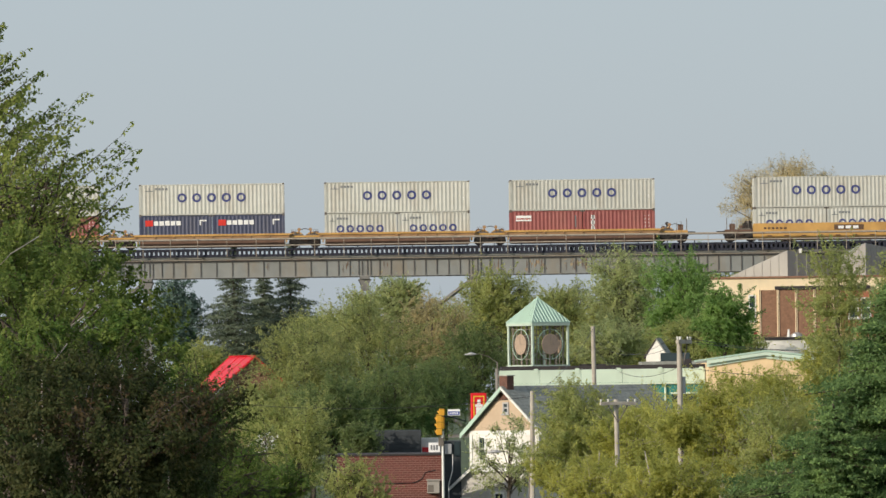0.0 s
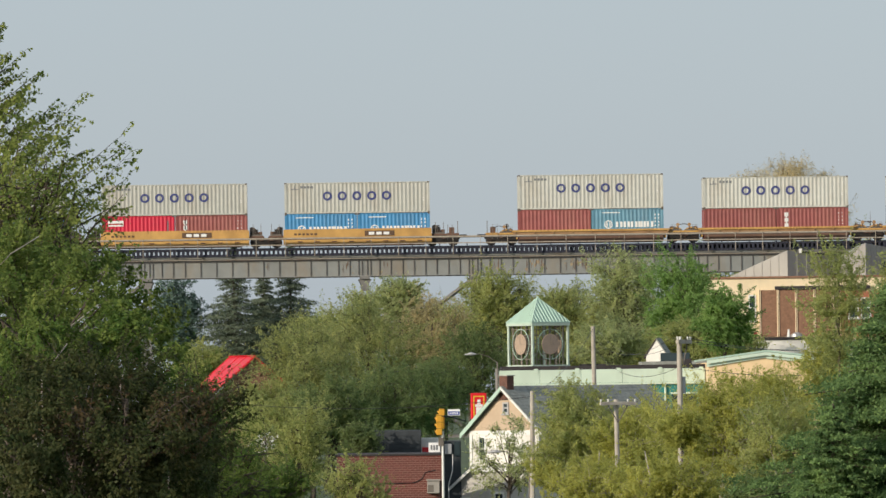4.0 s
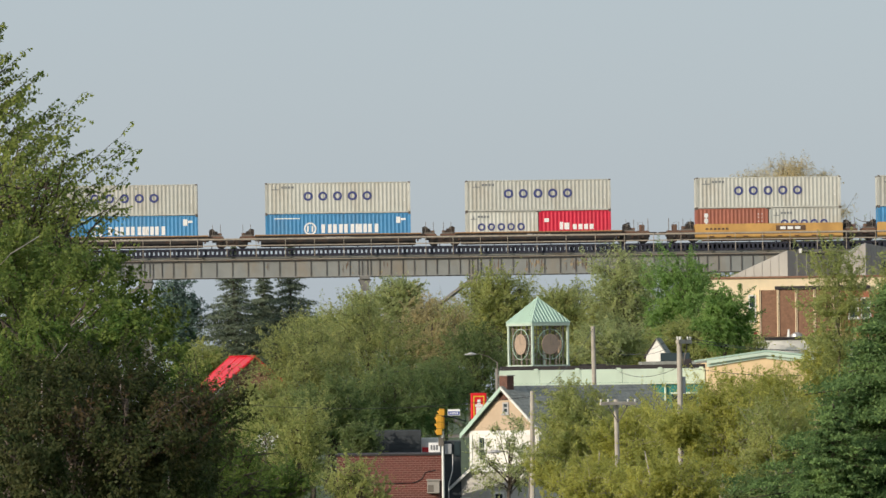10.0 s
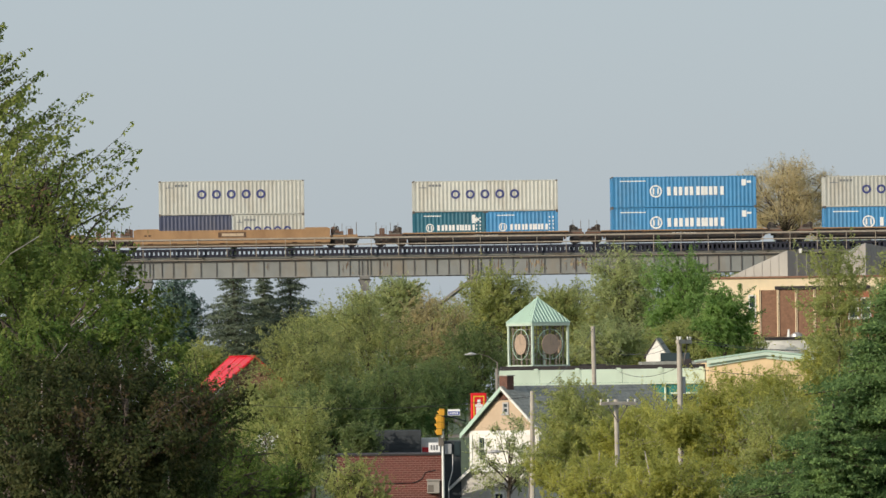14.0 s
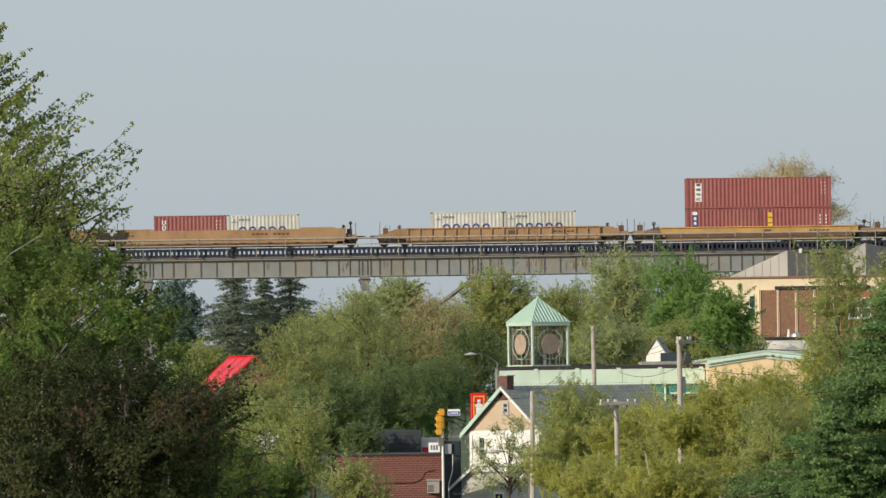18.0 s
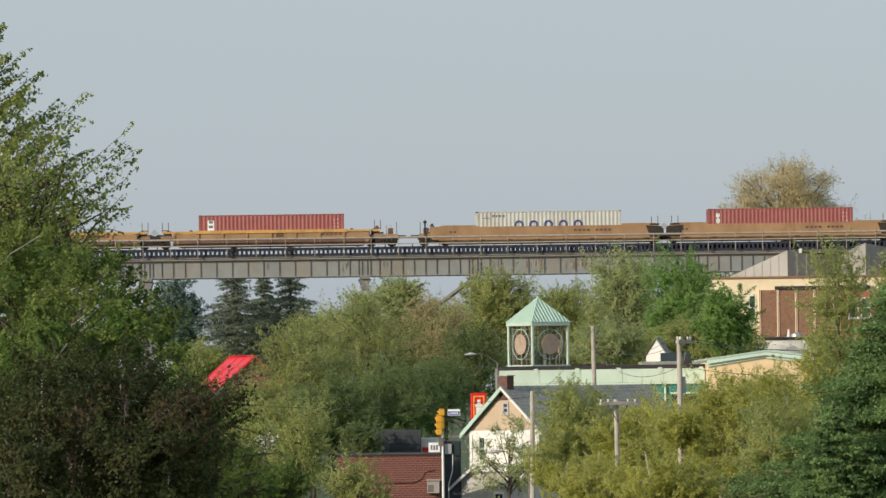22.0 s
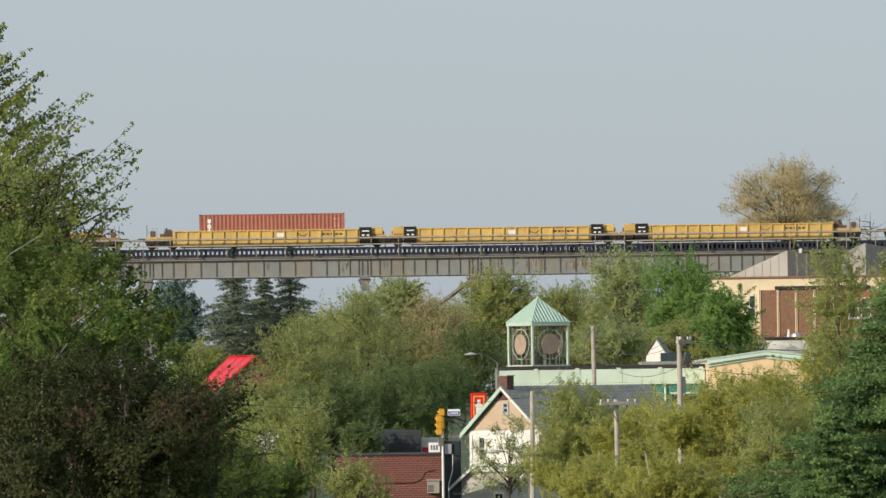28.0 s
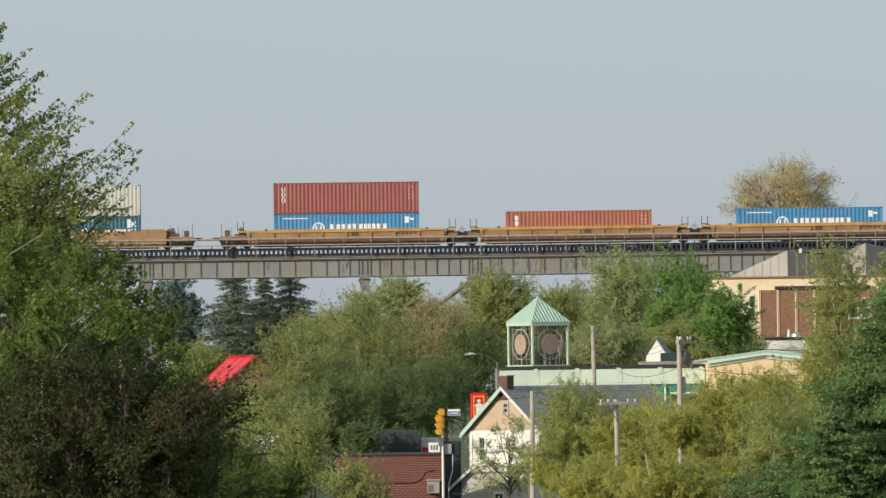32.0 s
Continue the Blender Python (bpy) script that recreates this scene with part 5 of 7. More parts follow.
    part("hatch", boxed(hp.x - 0.3, hp.x + 0.3, hp.y - 0.3, hp.y + 0.35, 20.75, 21.4), M["glass"], r, "dark square hatch")


def frame_house():
    """White house with a beige gable, mint barge boards and a grey shingle roof."""
    W, L, ze, za = 2.635, 11.6, 10.19, 12.43
    h = empty("frame_house", pose(2.88, 370.0, 0, 0, 0, -42), "white clapboard house with beige gable and grey shingle roof", "house")
    base = 1.5
    part("wall", boxed(-W + 0.25, W - 0.25, 0.3, L, base, ze - 0.05), M["white_wall"], h)
    part("gable", extruded([(-W + 0.2, ze - 0.047), (W - 0.2, ze - 0.047), (0, za - 0.25)], 0.3, 0.6), M["beige"], h, "beige siding gable")
    for k in range(9):
        z = ze + 0.02 + k * 0.24
        x = (W - 0.25) * (1 - (z - ze + 0.3) / (za - ze))
        if x > 0.1:
            part("siding_board", boxed(-x, x, 0.275, 0.298, z, z + 0.215), M["beige"], h)
    for s in (-1, 1):
        sl = part("roof_slope", extruded([(0, za), (s * (W + 0.15), ze - 0.14), (s * (W + 0.15), ze - 0.26), (0, za - 0.13)], 0.0, L + 0.3), M["shingle"], h)
        for k in range(14):
            f0, f1 = k / 14, (k + 1) / 14
            p = Vector((s * (W + 0.15) * f0, za + (ze - 0.14 - za) * f0))
            q = Vector((s * (W + 0.15) * f1, za + (ze - 0.14 - za) * f1))
            part("shingle_course", extruded([(p.x, p.y + 0.004), (q.x, q.y + 0.004), (q.x, q.y + 0.028), (p.x, p.y + 0.01)], 0.02, L + 0.28), M["shingle"], sl)
        part("barge_board", extruded([(0, za - 0.02), (s * (W + 0.2), ze - 0.2), (s * (W + 0.2), ze - (0.45 if s < 0 else 0.32)), (0, za - (0.27 if s < 0 else 0.16))], -0.06, -0.003), M["mint_roof" if s < 0 else "trim"], h, "painted barge board")
    part("corner_trim", boxed(-W + 0.23, -W + 0.4, 0.22, 0.296, base, ze - 0.05), M["trim"], h)
    part("corner_trim", boxed(W - 0.4, W - 0.23, 0.22, 0.296, base, ze - 0.05), M["trim"], h)
    part("frieze_board", boxed(-W + 0.2, W - 0.2, 0.24, 0.296, ze - 0.28, ze - 0.06), M["trim"], h)
    window(h, -1.58, 8.55, 0.55, 1.30, 0.3)
    window(h, 0.12, 11.0, 0.42, 0.6, 0.27, "alu")
    for k in range(34):
        z = 3.6 + k * 0.19
        if z < ze - 0.4:
            for a, c in ((-W + 0.41, -1.93), (-1.23, W - 0.41)) if 8.3 < z < 9.9 else ((-W + 0.41, W - 0.41),):
                part("clapboard", boxed(a, c, 0.272, 0.298, z, z + 0.175), M["white_wall"], h)
    ch = part("chimney", boxed(-0.33, 0.23, 0.25, 0.8, 11.7, 12.95, 0.02), M["chimney"], h, "sooty brick chimney")
    part("chimney_cap", boxed(-0.37, 0.27, 0.21, 0.84, 12.953, 13.0), M["concrete"], ch)


def porch_cottage():
    """Grey clapboard side wing before the white house, its roof falling to one side."""
    c = empty("grey_cottage", pose(1.36, 352.0, 0.36, 0, 0, -30), "small weathered grey cottage with white window trim", "house")
    W, ze, za, L, right = 1.5, 6.85, 8.10, 5.0, 3.0
    part("wall", extruded([(-W, 1.5), (right, 1.5), (right, za - 0.14), (0, za - 0.14), (-W, ze)], 0, L), M["grey_board"], c)
    part("roof_slope", extruded([(0, za), (-W - 0.3, ze - 0.2), (-W - 0.3, ze - 0.32), (0, za - 0.13)], -0.3, L), M["shingle"], c)
    part("barge_board", extruded([(0, za - 0.03), (-W - 0.33, ze - 0.26), (-W - 0.33, ze - 0.42), (0, za - 0.2)], -0.36, -0.303), M["trim"], c)
    part("flat_roof", boxed(0.003, right + 0.15, -0.2, L, za - 0.13, za, 0.02), M["shingle"], c)
    part("eave_board", boxed(0.003, right + 0.15, -0.26, -0.203, za - 0.24, za - 0.02), M["trim"], c)
    for k in range(14):
        z = 4.6 + k * 0.24
        left = -W + 0.06 if z < ze - 0.25 else -W * (1 - (z + 0.25 - ze) / (za - 0.14 - ze)) + 0.06
        part("clapboard", boxed(left, right - 0.05, -0.026, -0.003, z, z + 0.215), M["grey_board"], c)
    window(c, -0.55, 5.5, 0.75, 1.1, -0.03)
    window(c, 1.45, 5.7, 0.6, 1.15, -0.03)


def red_brick_store():
    """Low flat-topped brick building; its front of dark red bricks shows above the bushes."""
    h = empty("brick_store", pose(0, 0, 0), "low dark red brick building with a black flat coping", "building")
    x0, x1, y0, top = -5.2, -0.12, 340.0, 9.16
    part("wall", boxed(x0 + 0.012, x1 - 0.012, y0 + 0.02, y0 + 8, 1.5, top - 0.002), M["mortar"], h, "mortar-grey wall core")
    front = part("front_wall", boxed(x0 + 0.01, x1 - 0.01, y0 + 0.008, y0 + 0.018, 1.6, top - 0.004), M["mortar"], h, "dark red brick front")
    course, length = 0.108, 0.25
    rest = bmesh.new()
    meshes, k = {}, 0
    for r in range(24):
        z = top - 0.004 - (r + 1) * course
        x = x0
        while x < x1 - 0.02:
            w = min(length / 2 if r % 2 and x == x0 else length, x1 - x)
            if r < 16 and x > -4.3 and k < 300:
                key = round(w, 3)
                if key not in meshes:
                    o = part("brick", boxed(0.010, w - 0.010, -0.014, 0.007, 0.014, course - 0.014), M["maroon_brick"], front)
                    meshes[key] = o.data
                else:
                    o = link("brick", meshes[key], None, front)
                o.location = (x, y0 + 0.004 * random.random(), z)
                k += 1
            else:
                block(rest, x + 0.010, x + w - 0.010, y0 - 0.012, y0 + 0.007, z + 0.014, z + course - 0.014)
            x += w
    tagged(part("lower_bricks", rest, M["maroon_brick"], front), kind="stuff")
    part("coping", boxed(x0 - 0.05, x1 + 0.05, y0 - 0.07, y0 + 8.05, top, top + 0.09, 0.015), M["tar"], h, "black metal coping")
    part("corner_flashing", boxed(x1 - 0.008, x1 + 0.06, y0 - 0.06, y0 + 0.2, top - 0.6, top - 0.003), M["tar"], h)
    part("wall_cable", piped([(x0, y0 - 0.03, 7.72), (-3.2, y0 - 0.03, 7.83), (-1.5, y0 - 0.03, 7.86), (-1.15, y0 - 0.03, 8.05), (-1.0, y0 - 0.03, 8.35), (-0.5, y0 - 0.03, 8.45)], 0.022, 6), M["black"], h, "sagging black cable")
    v = part("air_conditioner", boxed(-0.9, -0.3, y0 - 0.55, y0 - 0.02, 7.35, 7.95, 0.03), M["concrete"], h, "grey boxed air conditioner")
    part("hood", boxed(-0.95, -0.25, y0 - 0.62, y0 - 0.02, 7.953, 8.02), M["concrete"], v)
    part("side_grille", boxed(-0.88, -0.6, y0 - 0.566, y0 - 0.552, 7.42, 7.75), M["galv"], v)


def red_roofed_house():
    """House behind the trees with a scarlet metal roof."""
    h = empty("red_roofed_house", pose(-12.40, 468.0, 0, 0, 0, 20.5), "house with a bright scarlet sheet-metal roof", "house")
    za, drop, run, L = 14.74, 2.45, 2.95, 5.1
    part("wall", boxed(-run + 0.4, run - 0.4, 0.3, L - 0.2, 2.0, za - drop), M["brick"], h)
    part("gable", extruded([(-run + 0.4, za - drop + 0.003), (run - 0.4, za - drop + 0.003), (0, za - 0.4)], 0.3, 0.5), M["brick"], h)
    for s in (-1, 1):
        sl = part("roof_slope", extruded([(0, za), (s * run, za - drop), (s * run, za - drop - 0.1), (0, za - 0.1)], 0.0, L), M["red_roof"], h)
        for y in (0.05, 1.6, 3.2, L - 0.05):
            part("roof_seam", piped([(0, y, za + 0.02), (s * run, y, za - drop + 0.02)], 0.025, 4), M["red_roof"], sl)
    part("ridge_cap", boxed(-0.1, 0.1, 0, L, za + 0.003, za + 0.06), M["red_roof"], h)


def white_gable_shed():
    """The white gable that shows behind the store."""
    s = empty("white_gabled_house", pose(13.95, 470.0, 0, 0, 0, -22), "small white gabled house with brown roof", "house")
    part("wall", extruded([(-0.74, 2.0), (0.74, 2.0), (0.74, 14.4), (0, 15.45), (-0.74, 14.4)], 0, 0.8), M["white_wall"], s)
    for k in (-1, 1):
        part("roof_slope", extruded([(0, 15.58), (k * 0.88, 14.33), (k * 0.88, 14.23), (0, 15.48)], -0.08, 0.9), M["bark" if k < 0 else "shingle"], s)
    window(s, 0.0, 12.2, 0.6, 1.0, 0.0)
    d = empty("dark_roofed_sheds", pose(0, 0, 0), "low dark flat-roofed shed behind the store", "building")
    part("wall", boxed(12.9, 19.5, 462, 468, 2.0, 13.6), M["concrete_block"], d)
    part("roof", boxed(12.7, 19.7, 461.7, 468.3, 13.603, 14.0, 0.02), M["shingle"], d)
    part("roof_tank", boxed(14.0, 15.9, 463, 465, 14.003, 14.55, 0.03), M["glass"], d, "dark roof box")


def utility_pole(x, y, top, radius, lean=(0, 0), arms=(), transformer=False, turn=0, label="bleached timber utility pole"):
    base = ground_z(x, y) - 0.3
    p = empty("utility_pole", pose(x, y, base, 0, 0, turn), label, "utility pole", "poles in the town")
    H = top - base
    part("shaft", piped([(lean[0], lean[1], 0), (lean[0] / 2, lean[1] / 2, H / 2), (0, 0, H)], [radius * 1.35, radius * 1.15, radius * 0.9], 10), M["pole"], p)
    for z, w in arms:
        arm = part("crossarm", boxed(-w, w, -radius - 0.12, -radius - 0.02, H - z - 0.06, H - z + 0.06, 0.01), M["pole"], p)
        for k in (-0.95, -0.55, 0.55, 0.95):
            part("insulator", piped([(k * w, -radius - 0.07, H - z + 0.062), (k * w, -radius - 0.07, H - z + 0.15)], [0.025, 0.035], 8), M["trim"], arm, "pale insulator")
        for s in (-1, 1):
            part("arm_brace", piped([(s * w * 0.55, -radius - 0.05, H - z - 0.06), (0, -radius - 0.05, H - z - 0.65)], 0.02, 5), M["galv"], arm)
    if transformer:
        part("transformer", piped([(0.17, 0, H - 1.7), (0.17, 0, H - 1.2)], 0.1, 12), M["alu"], p, "grey pole transformer")
    return p


def wire(a, b, sag, radius=0.012):
    a, b = Vector(a), Vector(b)
    pts = [a.lerp(b, k / 10) - Vector((0, 0, sag * 4 * (k / 10) * (1 - k / 10))) for k in range(11)]
    w = piped(pts, radius, 4)
    ob = part("overhead_wire", w, M["black"], None)
    tagged(ob, "thin black overhead wire between timber poles", "wire", "overhead wires")


def street_lamp(x, y, z, reach, top):
    base = ground_z(x, y) - 0.2
    l = empty("street_lamp", pose(x, y, base), "grey street lamp with a curved arm", "street lamp")
    part("shaft", piped([(0, 0, 0), (0, 0, z - base)], [0.08, 0.035], 8), M["galv"], l)
    arm = part("arm", piped([(0, 0, z - base - 0.05), (reach * 0.4, 0, (z + (top - z) * 0.65) - base), (reach * 0.8, 0, top - base), (reach, 0, top - base)], 0.02, 6), M["galv"], l)
    part("lamp_head", piped([(reach, 0, top - base), (reach + math.copysign(0.25, reach), 0, top - base + 0.02), (reach + math.copysign(0.6, reach), 0, top - base - 0.03)], [0.03, 0.09, 0.03], 8), M["alu"], arm)


def traffic_signal():
    x, y = -0.14, 338.6
    base = ground_z(x, y) - 0.2
    t = empty("traffic_signal", pose(x, y, base), "yellow traffic signal heads on a grey post", "traffic light")
    part("post", piped([(0, 0, 0), (0, 0, 10.3 - base)], [0.08, 0.055], 10), M["trim"], t)
    part("mast_arm", piped([(0.02, 0, 11.0 - base), (0.5, 0.8, 10.95 - base), (1.1, 1.8, 10.75 - base)], [0.03, 0.03, 0.035], 8), M["black"], t)
    for dx, dy, z0, h in ((-0.15, -0.15, 10.12, 0.98), (-0.02, 0.35, 10.42, 0.95)):
        hd = part("signal_head", boxed(dx - 0.14, dx + 0.14, dy - 0.12, dy + 0.12, z0 - base, z0 + h - base, 0.03), M["signal"], t, "yellow signal housing")
        for k in range(3):
            part("hinge_seam", boxed(dx - 0.142, dx + 0.142, dy - 0.124, dy + 0.124, z0 + 0.31 * k + 0.3 - base, z0 + 0.31 * k + 0.315 - base), M["black"], hd)
            part("visor", piped([(dx - 0.141, dy, z0 + 0.16 + 0.31 * k - base), (dx - 0.20, dy, z0 + 0.145 + 0.31 * k - base)], [0.085, 0.075], 10), M["signal"], hd)
    part("junction_box", boxed(-0.2, 0.06, -0.1, 0.1, 9.6 - base, 10.0 - base, 0.02), M["galv"], t)
    s = empty("street_name_sign", pose(0.42, 345.5, 0), "small blue and white street sign on an arm", "sign")
    part("plate", boxed(-0.30, 0.30, -0.02, 0.02, 11.02, 11.32, 0.005), M["white"], s)
    bm = bmesh.new()
    block(bm, -0.27, 0.27, -0.026, -0.021, 11.05, 11.22)
    part("blue_field", bm, M["signblue"], s)
    bm = bmesh.new()
    for k in range(5):
        block(bm, -0.2 + 0.085 * k, -0.14 + 0.085 * k, -0.031, -0.027, 11.1, 11.17)
    part("sign_bars", bm, M["white"], s)
    part("bracket", boxed(-0.02, 0.02, 0.0, 0.04, 10.85, 11.02), M["black"], s)
    w = empty("white_notice_board", pose(-0.55, 346.0, 0), "white square notice with dark bars", "sign")
    part("plate", boxed(-0.28, 0.28, -0.02, 0.02, 9.25, 9.72, 0.005), M["white"], w)
    bm = bmesh.new()
    for k in range(3):
        block(bm, -0.18 + 0.13 * k, -0.09 + 0.13 * k, -0.026, -0.021, 9.36, 9.6)
    part("notice_bars", bm, M["mark_grey"], w)
    part("post", piped([(0, 0.06, 2.0), (0, 0.06, 9.5)], 0.04, 8), M["alu"], w)
    k = empty("white_corner_shop", pose(0, 0, 0), "white and grey corner shop behind the signal", "building")
    part("wall", boxed(-1.2, -0.35, 352, 356, 2.0, 9.9), M["white_wall"], k)
    part("wall", boxed(-0.34, 0.75, 352.3, 356, 2.0, 9.75), M["slate_clad"], k, "dark side wall")
    part("meter_box", boxed(-0.05, 0.3, 352.1, 352.297, 9.1, 9.6, 0.02), M["alu"], k, "grey meter box")
    part("conduit", piped([(0.1, 351.9, 2.0), (0.12, 351.9, 7.6), (0.32, 351.9, 8.3), (0.34, 351.9, 9.1)], 0.022, 8), M["trim"], k)
    part("red_band", boxed(-1.15, -0.6, 351.93, 351.997, 9.2, 9.45), M["signred"], k)
    part("slate_wall", boxed(-4.7, -1.21, 351, 356, 2.0, 10.3), M["slate_clad"], k, "slate-grey clad wall, darkened for shade")
    for i in range(6):
        part("cladding_board", boxed(-4.69, -1.22, 350.97, 350.997, 9.0 + 0.21 * i, 9.19 + 0.21 * i), M["slate_clad"], k)
    part("dark_recess", boxed(0.42, 0.7, 352.2, 352.297, 9.0, 9.7), M["glass"], k)


def red_sign():
    s = empty("red_pylon_sign", pose(1.78, 380.0, 0, 0, 0, 8), "red pylon sign with yellow rim and white shape", "sign")
    part("panel", boxed(-0.42, 0.42, -0.1, 0.1, 10.7, 12.1, 0.03), M["signred"], s)
    bm = bmesh.new()
    block(bm, -0.30, -0.24, -0.115, -0.101, 10.85, 11.95)
    block(bm, 0.24, 0.30, -0.115, -0.101, 10.85, 11.95)
    block(bm, -0.24, 0.24, -0.115, -0.101, 11.89, 11.95)
    part("rim", bm, M["signyellow"], s)
    bm = bmesh.new()
    block(bm, -0.16, 0.16, -0.112, -0.101, 10.85, 11.35)
    block(bm, -0.2, 0.2, -0.112, -0.101, 11.37, 11.5)
    block(bm, -0.09, 0.09, -0.112, -0.101, 11.52, 11.75)
    part("white_shape", bm, M["white"], s)
    part("pylon", piped([(0, 0, 2.0), (0, 0, 10.72)], 0.09, 8), M["alu"], s)


clock_tower()
shop()
gable_hall()
brick_block()
frame_house()
porch_cottage()
red_brick_store()
red_roofed_house()
white_gable_shed()
utility_pole(8.33, 400, 15.75, 0.13, (0.12, 0))
utility_pole(7.01, 213.2, 13.66, 0.085, (0, 0), ((0.16, 0.46),), True, 62)
utility_pole(5.86, 245, 11.78, 0.085, (0.1, 0), ((0.14, 0.68),), False, 24)
utility_pole(4.03, 330, 12.15, 0.11, (-0.1, 0))
street_lamp(2.75, 372.0, 13.7, -1.1, 14.12)
street_lamp(3.85, 331.0, 8.4, -1.3, 9.35)
traffic_signal()
red_sign()
for k, (dz, dx) in enumerate(((0.05, -0.25), (0.05, 0.25), (-0.8, 0.0))):
    wire((7.01 + dx, 213, 13.56 + dz), (8.33 + dx, 400, 15.5 + dz), 0.9, 0.008)
    wire((7.01 + dx, 213, 13.56 + dz), (22.0, 300, 15.2 + dz), 0.9, 0.008)
wire((4.03, 330, 12.0), (8.33, 400, 15.6), 0.5)
wire((4.03, 330, 11.9), (-16.0, 352, 12.6), 0.8)


# ---- trees ----
def leaf_mesh(name, centres, normals, size, rng, aspect=0.6, spread=0.45, way=None):
    """Four-cornered leaves, one island each."""
    n = len(centres)
    a = rng.normal(size=(n, 3)) if way is None else way + rng.normal(size=(n, 3)) * 0.4
    a -= (a * normals).sum(1, keepdims=True) * normals
    a /= np.linalg.norm(a, axis=1, keepdims=True) + 1e-9
    b = np.cross(normals, a)
    s = size * rng.uniform(1 - spread, 1 + spread, (n, 1))
    fold = normals * s * 0.18
    v = np.stack([centres - a * s, centres - b * s * aspect + fold, centres + a * s, centres + b * s * aspect + fold], 1).reshape(-1, 3)
    return raw(name, v, 4, np.arange(4 * n))


def broadleaf(x, y, zc, rx, rz, leaf, count, size, seed, label, sprays=220, lean=0.0, bark="bark", ry=None, ragged=0.25, base=None, reach=0.42,
              category="tree", up=0.85, width=0.085, limb=1.0, clumps=0, clump=(0.30, 0.56), bottom=-0.95, arms=(), aspect=0.44, stem=1.0):
    """A tapered trunk, limbs that fork to clumps, and in each clump upswept sprays of small leaves, with gaps between the clumps."""
    rng = np.random.default_rng(seed)
    g = ground_z(x, y) - 0.2 if base is None else base
    ry = ry or rx
    t = empty("tree" if category == "tree" else category, pose(x, y, g), label, category)
    H = zc - g
    size3 = np.array([rx, ry, rz])
    mean = (rx + rz) / 2
    c = np.array([0, 0, H])
    # clumps, spread so that each new one takes the widest gap
    n = clumps or int(np.clip(14 + sprays / 14, 16, 40))
    u = np.zeros((n, 3))
    centre = np.zeros((n, 3))
    cr = mean * rng.uniform(clump[0], clump[1], n)
    for k in range(n):
        best = -1.0
        for _ in range(7):
            v = rng.normal(size=3)
            v /= np.linalg.norm(v)
            if v[2] < bottom:
                continue
            r = rng.uniform(0.35, 1.0) ** 0.6 + ragged * 0.22 * rng.normal()
            p = v * min(r, 1.08) * np.maximum(1.1 * size3 - cr[k] * np.array([1, 1, 0.8]), 0.3 * size3)
            gap = min((np.linalg.norm((p - q) / size3) for q in centre[:k]), default=9.0)
            if gap > best:
                best, u[k], centre[k] = gap, v, p
    if arms:
        centre = np.concatenate([centre, np.array([(ax, -0.1, az) for ax, az, _ in arms])])
        cr = np.concatenate([cr, np.array([ar for _, _, ar in arms])])
        u = np.concatenate([u, np.tile(np.array([[0.9, 0.0, 0.3]]), (len(arms), 1))])
        n += len(arms)
    centre += c
    # sprays of each clump
    per = max(12, int(sprays * 2.0 / n))
    m = n * per
    own = np.repeat(np.arange(n), per)
    d = rng.normal(size=(m, 3)) * 0.75 + u[own] * np.array([0.75, 0.75, 0.45]) + np.array([0, 0, up * 0.75])
    d /= np.linalg.norm(d, axis=1, keepdims=True)
    long = np.where(rng.uniform(size=(m, 1)) < 0.2, 1.6, 1.0)
    length = cr[own][:, None] * rng.uniform(0.7, 1.3, (m, 1)) * long * (0.65 + reach)
    root = centre[own] + rng.normal(size=(m, 3)) * cr[own][:, None] * np.array([0.42, 0.42, 0.26]) - d * length * 0.35
    root[:, 2] = np.maximum(root[:, 2], 0.4)
    tips = root + d * length
    tips[:, 2] = np.maximum(tips[:, 2], 0.8)
    # trunk, forking limbs, twigs
    rt = stem * max(0.05, 0.012 * (H + rz))
    top = c + np.array([lean, 0, rz * 0.45])
    bm = bmesh.new()
    tube(bm, [(0, 0, 0), (0.06 * rx, 0, H * 0.35), (lean * 0.4 - 0.04 * rx, 0, H * 0.75), tuple(top)], [rt * 1.3, rt, rt * 0.75, rt * 0.2], 8)
    part("trunk", bm, M[bark], t, smooth=True)
    bm = bmesh.new()
    fork = Vector((0, 0, max(H - rz, H * 0.3)))
    for k in range(n):
        e = Vector(centre[k])
        f = float(np.clip((e.z - H + rz) / (2 * rz), 0.02, 0.9))
        s0 = fork.lerp(Vector(top), f * 0.55)
        mid = s0.lerp(e, 0.5) + Vector((rng.normal() * 0.06 * rx, rng.normal() * 0.06 * rx, 0.10 * rz * (1 - f)))
        r = limb * rt * (0.42 - 0.22 * f)
        tube(bm, [s0, mid, e], [r, r * 0.65, r * 0.3], 5, False)
    for k in rng.choice(m, size=min(m, 170), replace=False):
        s1, e = Vector(centre[own[k]]), Vector(tips[k])
        r = limb * rt * 0.10
        tube(bm, [s1, s1.lerp(Vector(root[k]), 0.7), e], [r, r * 0.7, r * 0.2], 3, False)
    tagged(part("branchwork", bm, M[bark], t, smooth=True), kind="stuff")
    # leaves along the sprays, turned outwards from their clump
    w = rng.uniform(0.15, 1.8, m) * cr[own] ** 2
    count = int(count * 0.8)
    pick = rng.choice(m, size=count, p=w / w.sum())
    q = rng.uniform(-0.1, 1.06, (count, 1))
    lat = rng.normal(size=(count, 3)) * (width * 1.25) * cr[own[pick]][:, None] * (1.1 - 0.72 * q)
    pts = root[pick] + d[pick] * length[pick] * q + lat
    pts[:, 2] = np.maximum(pts[:, 2], 0.1)
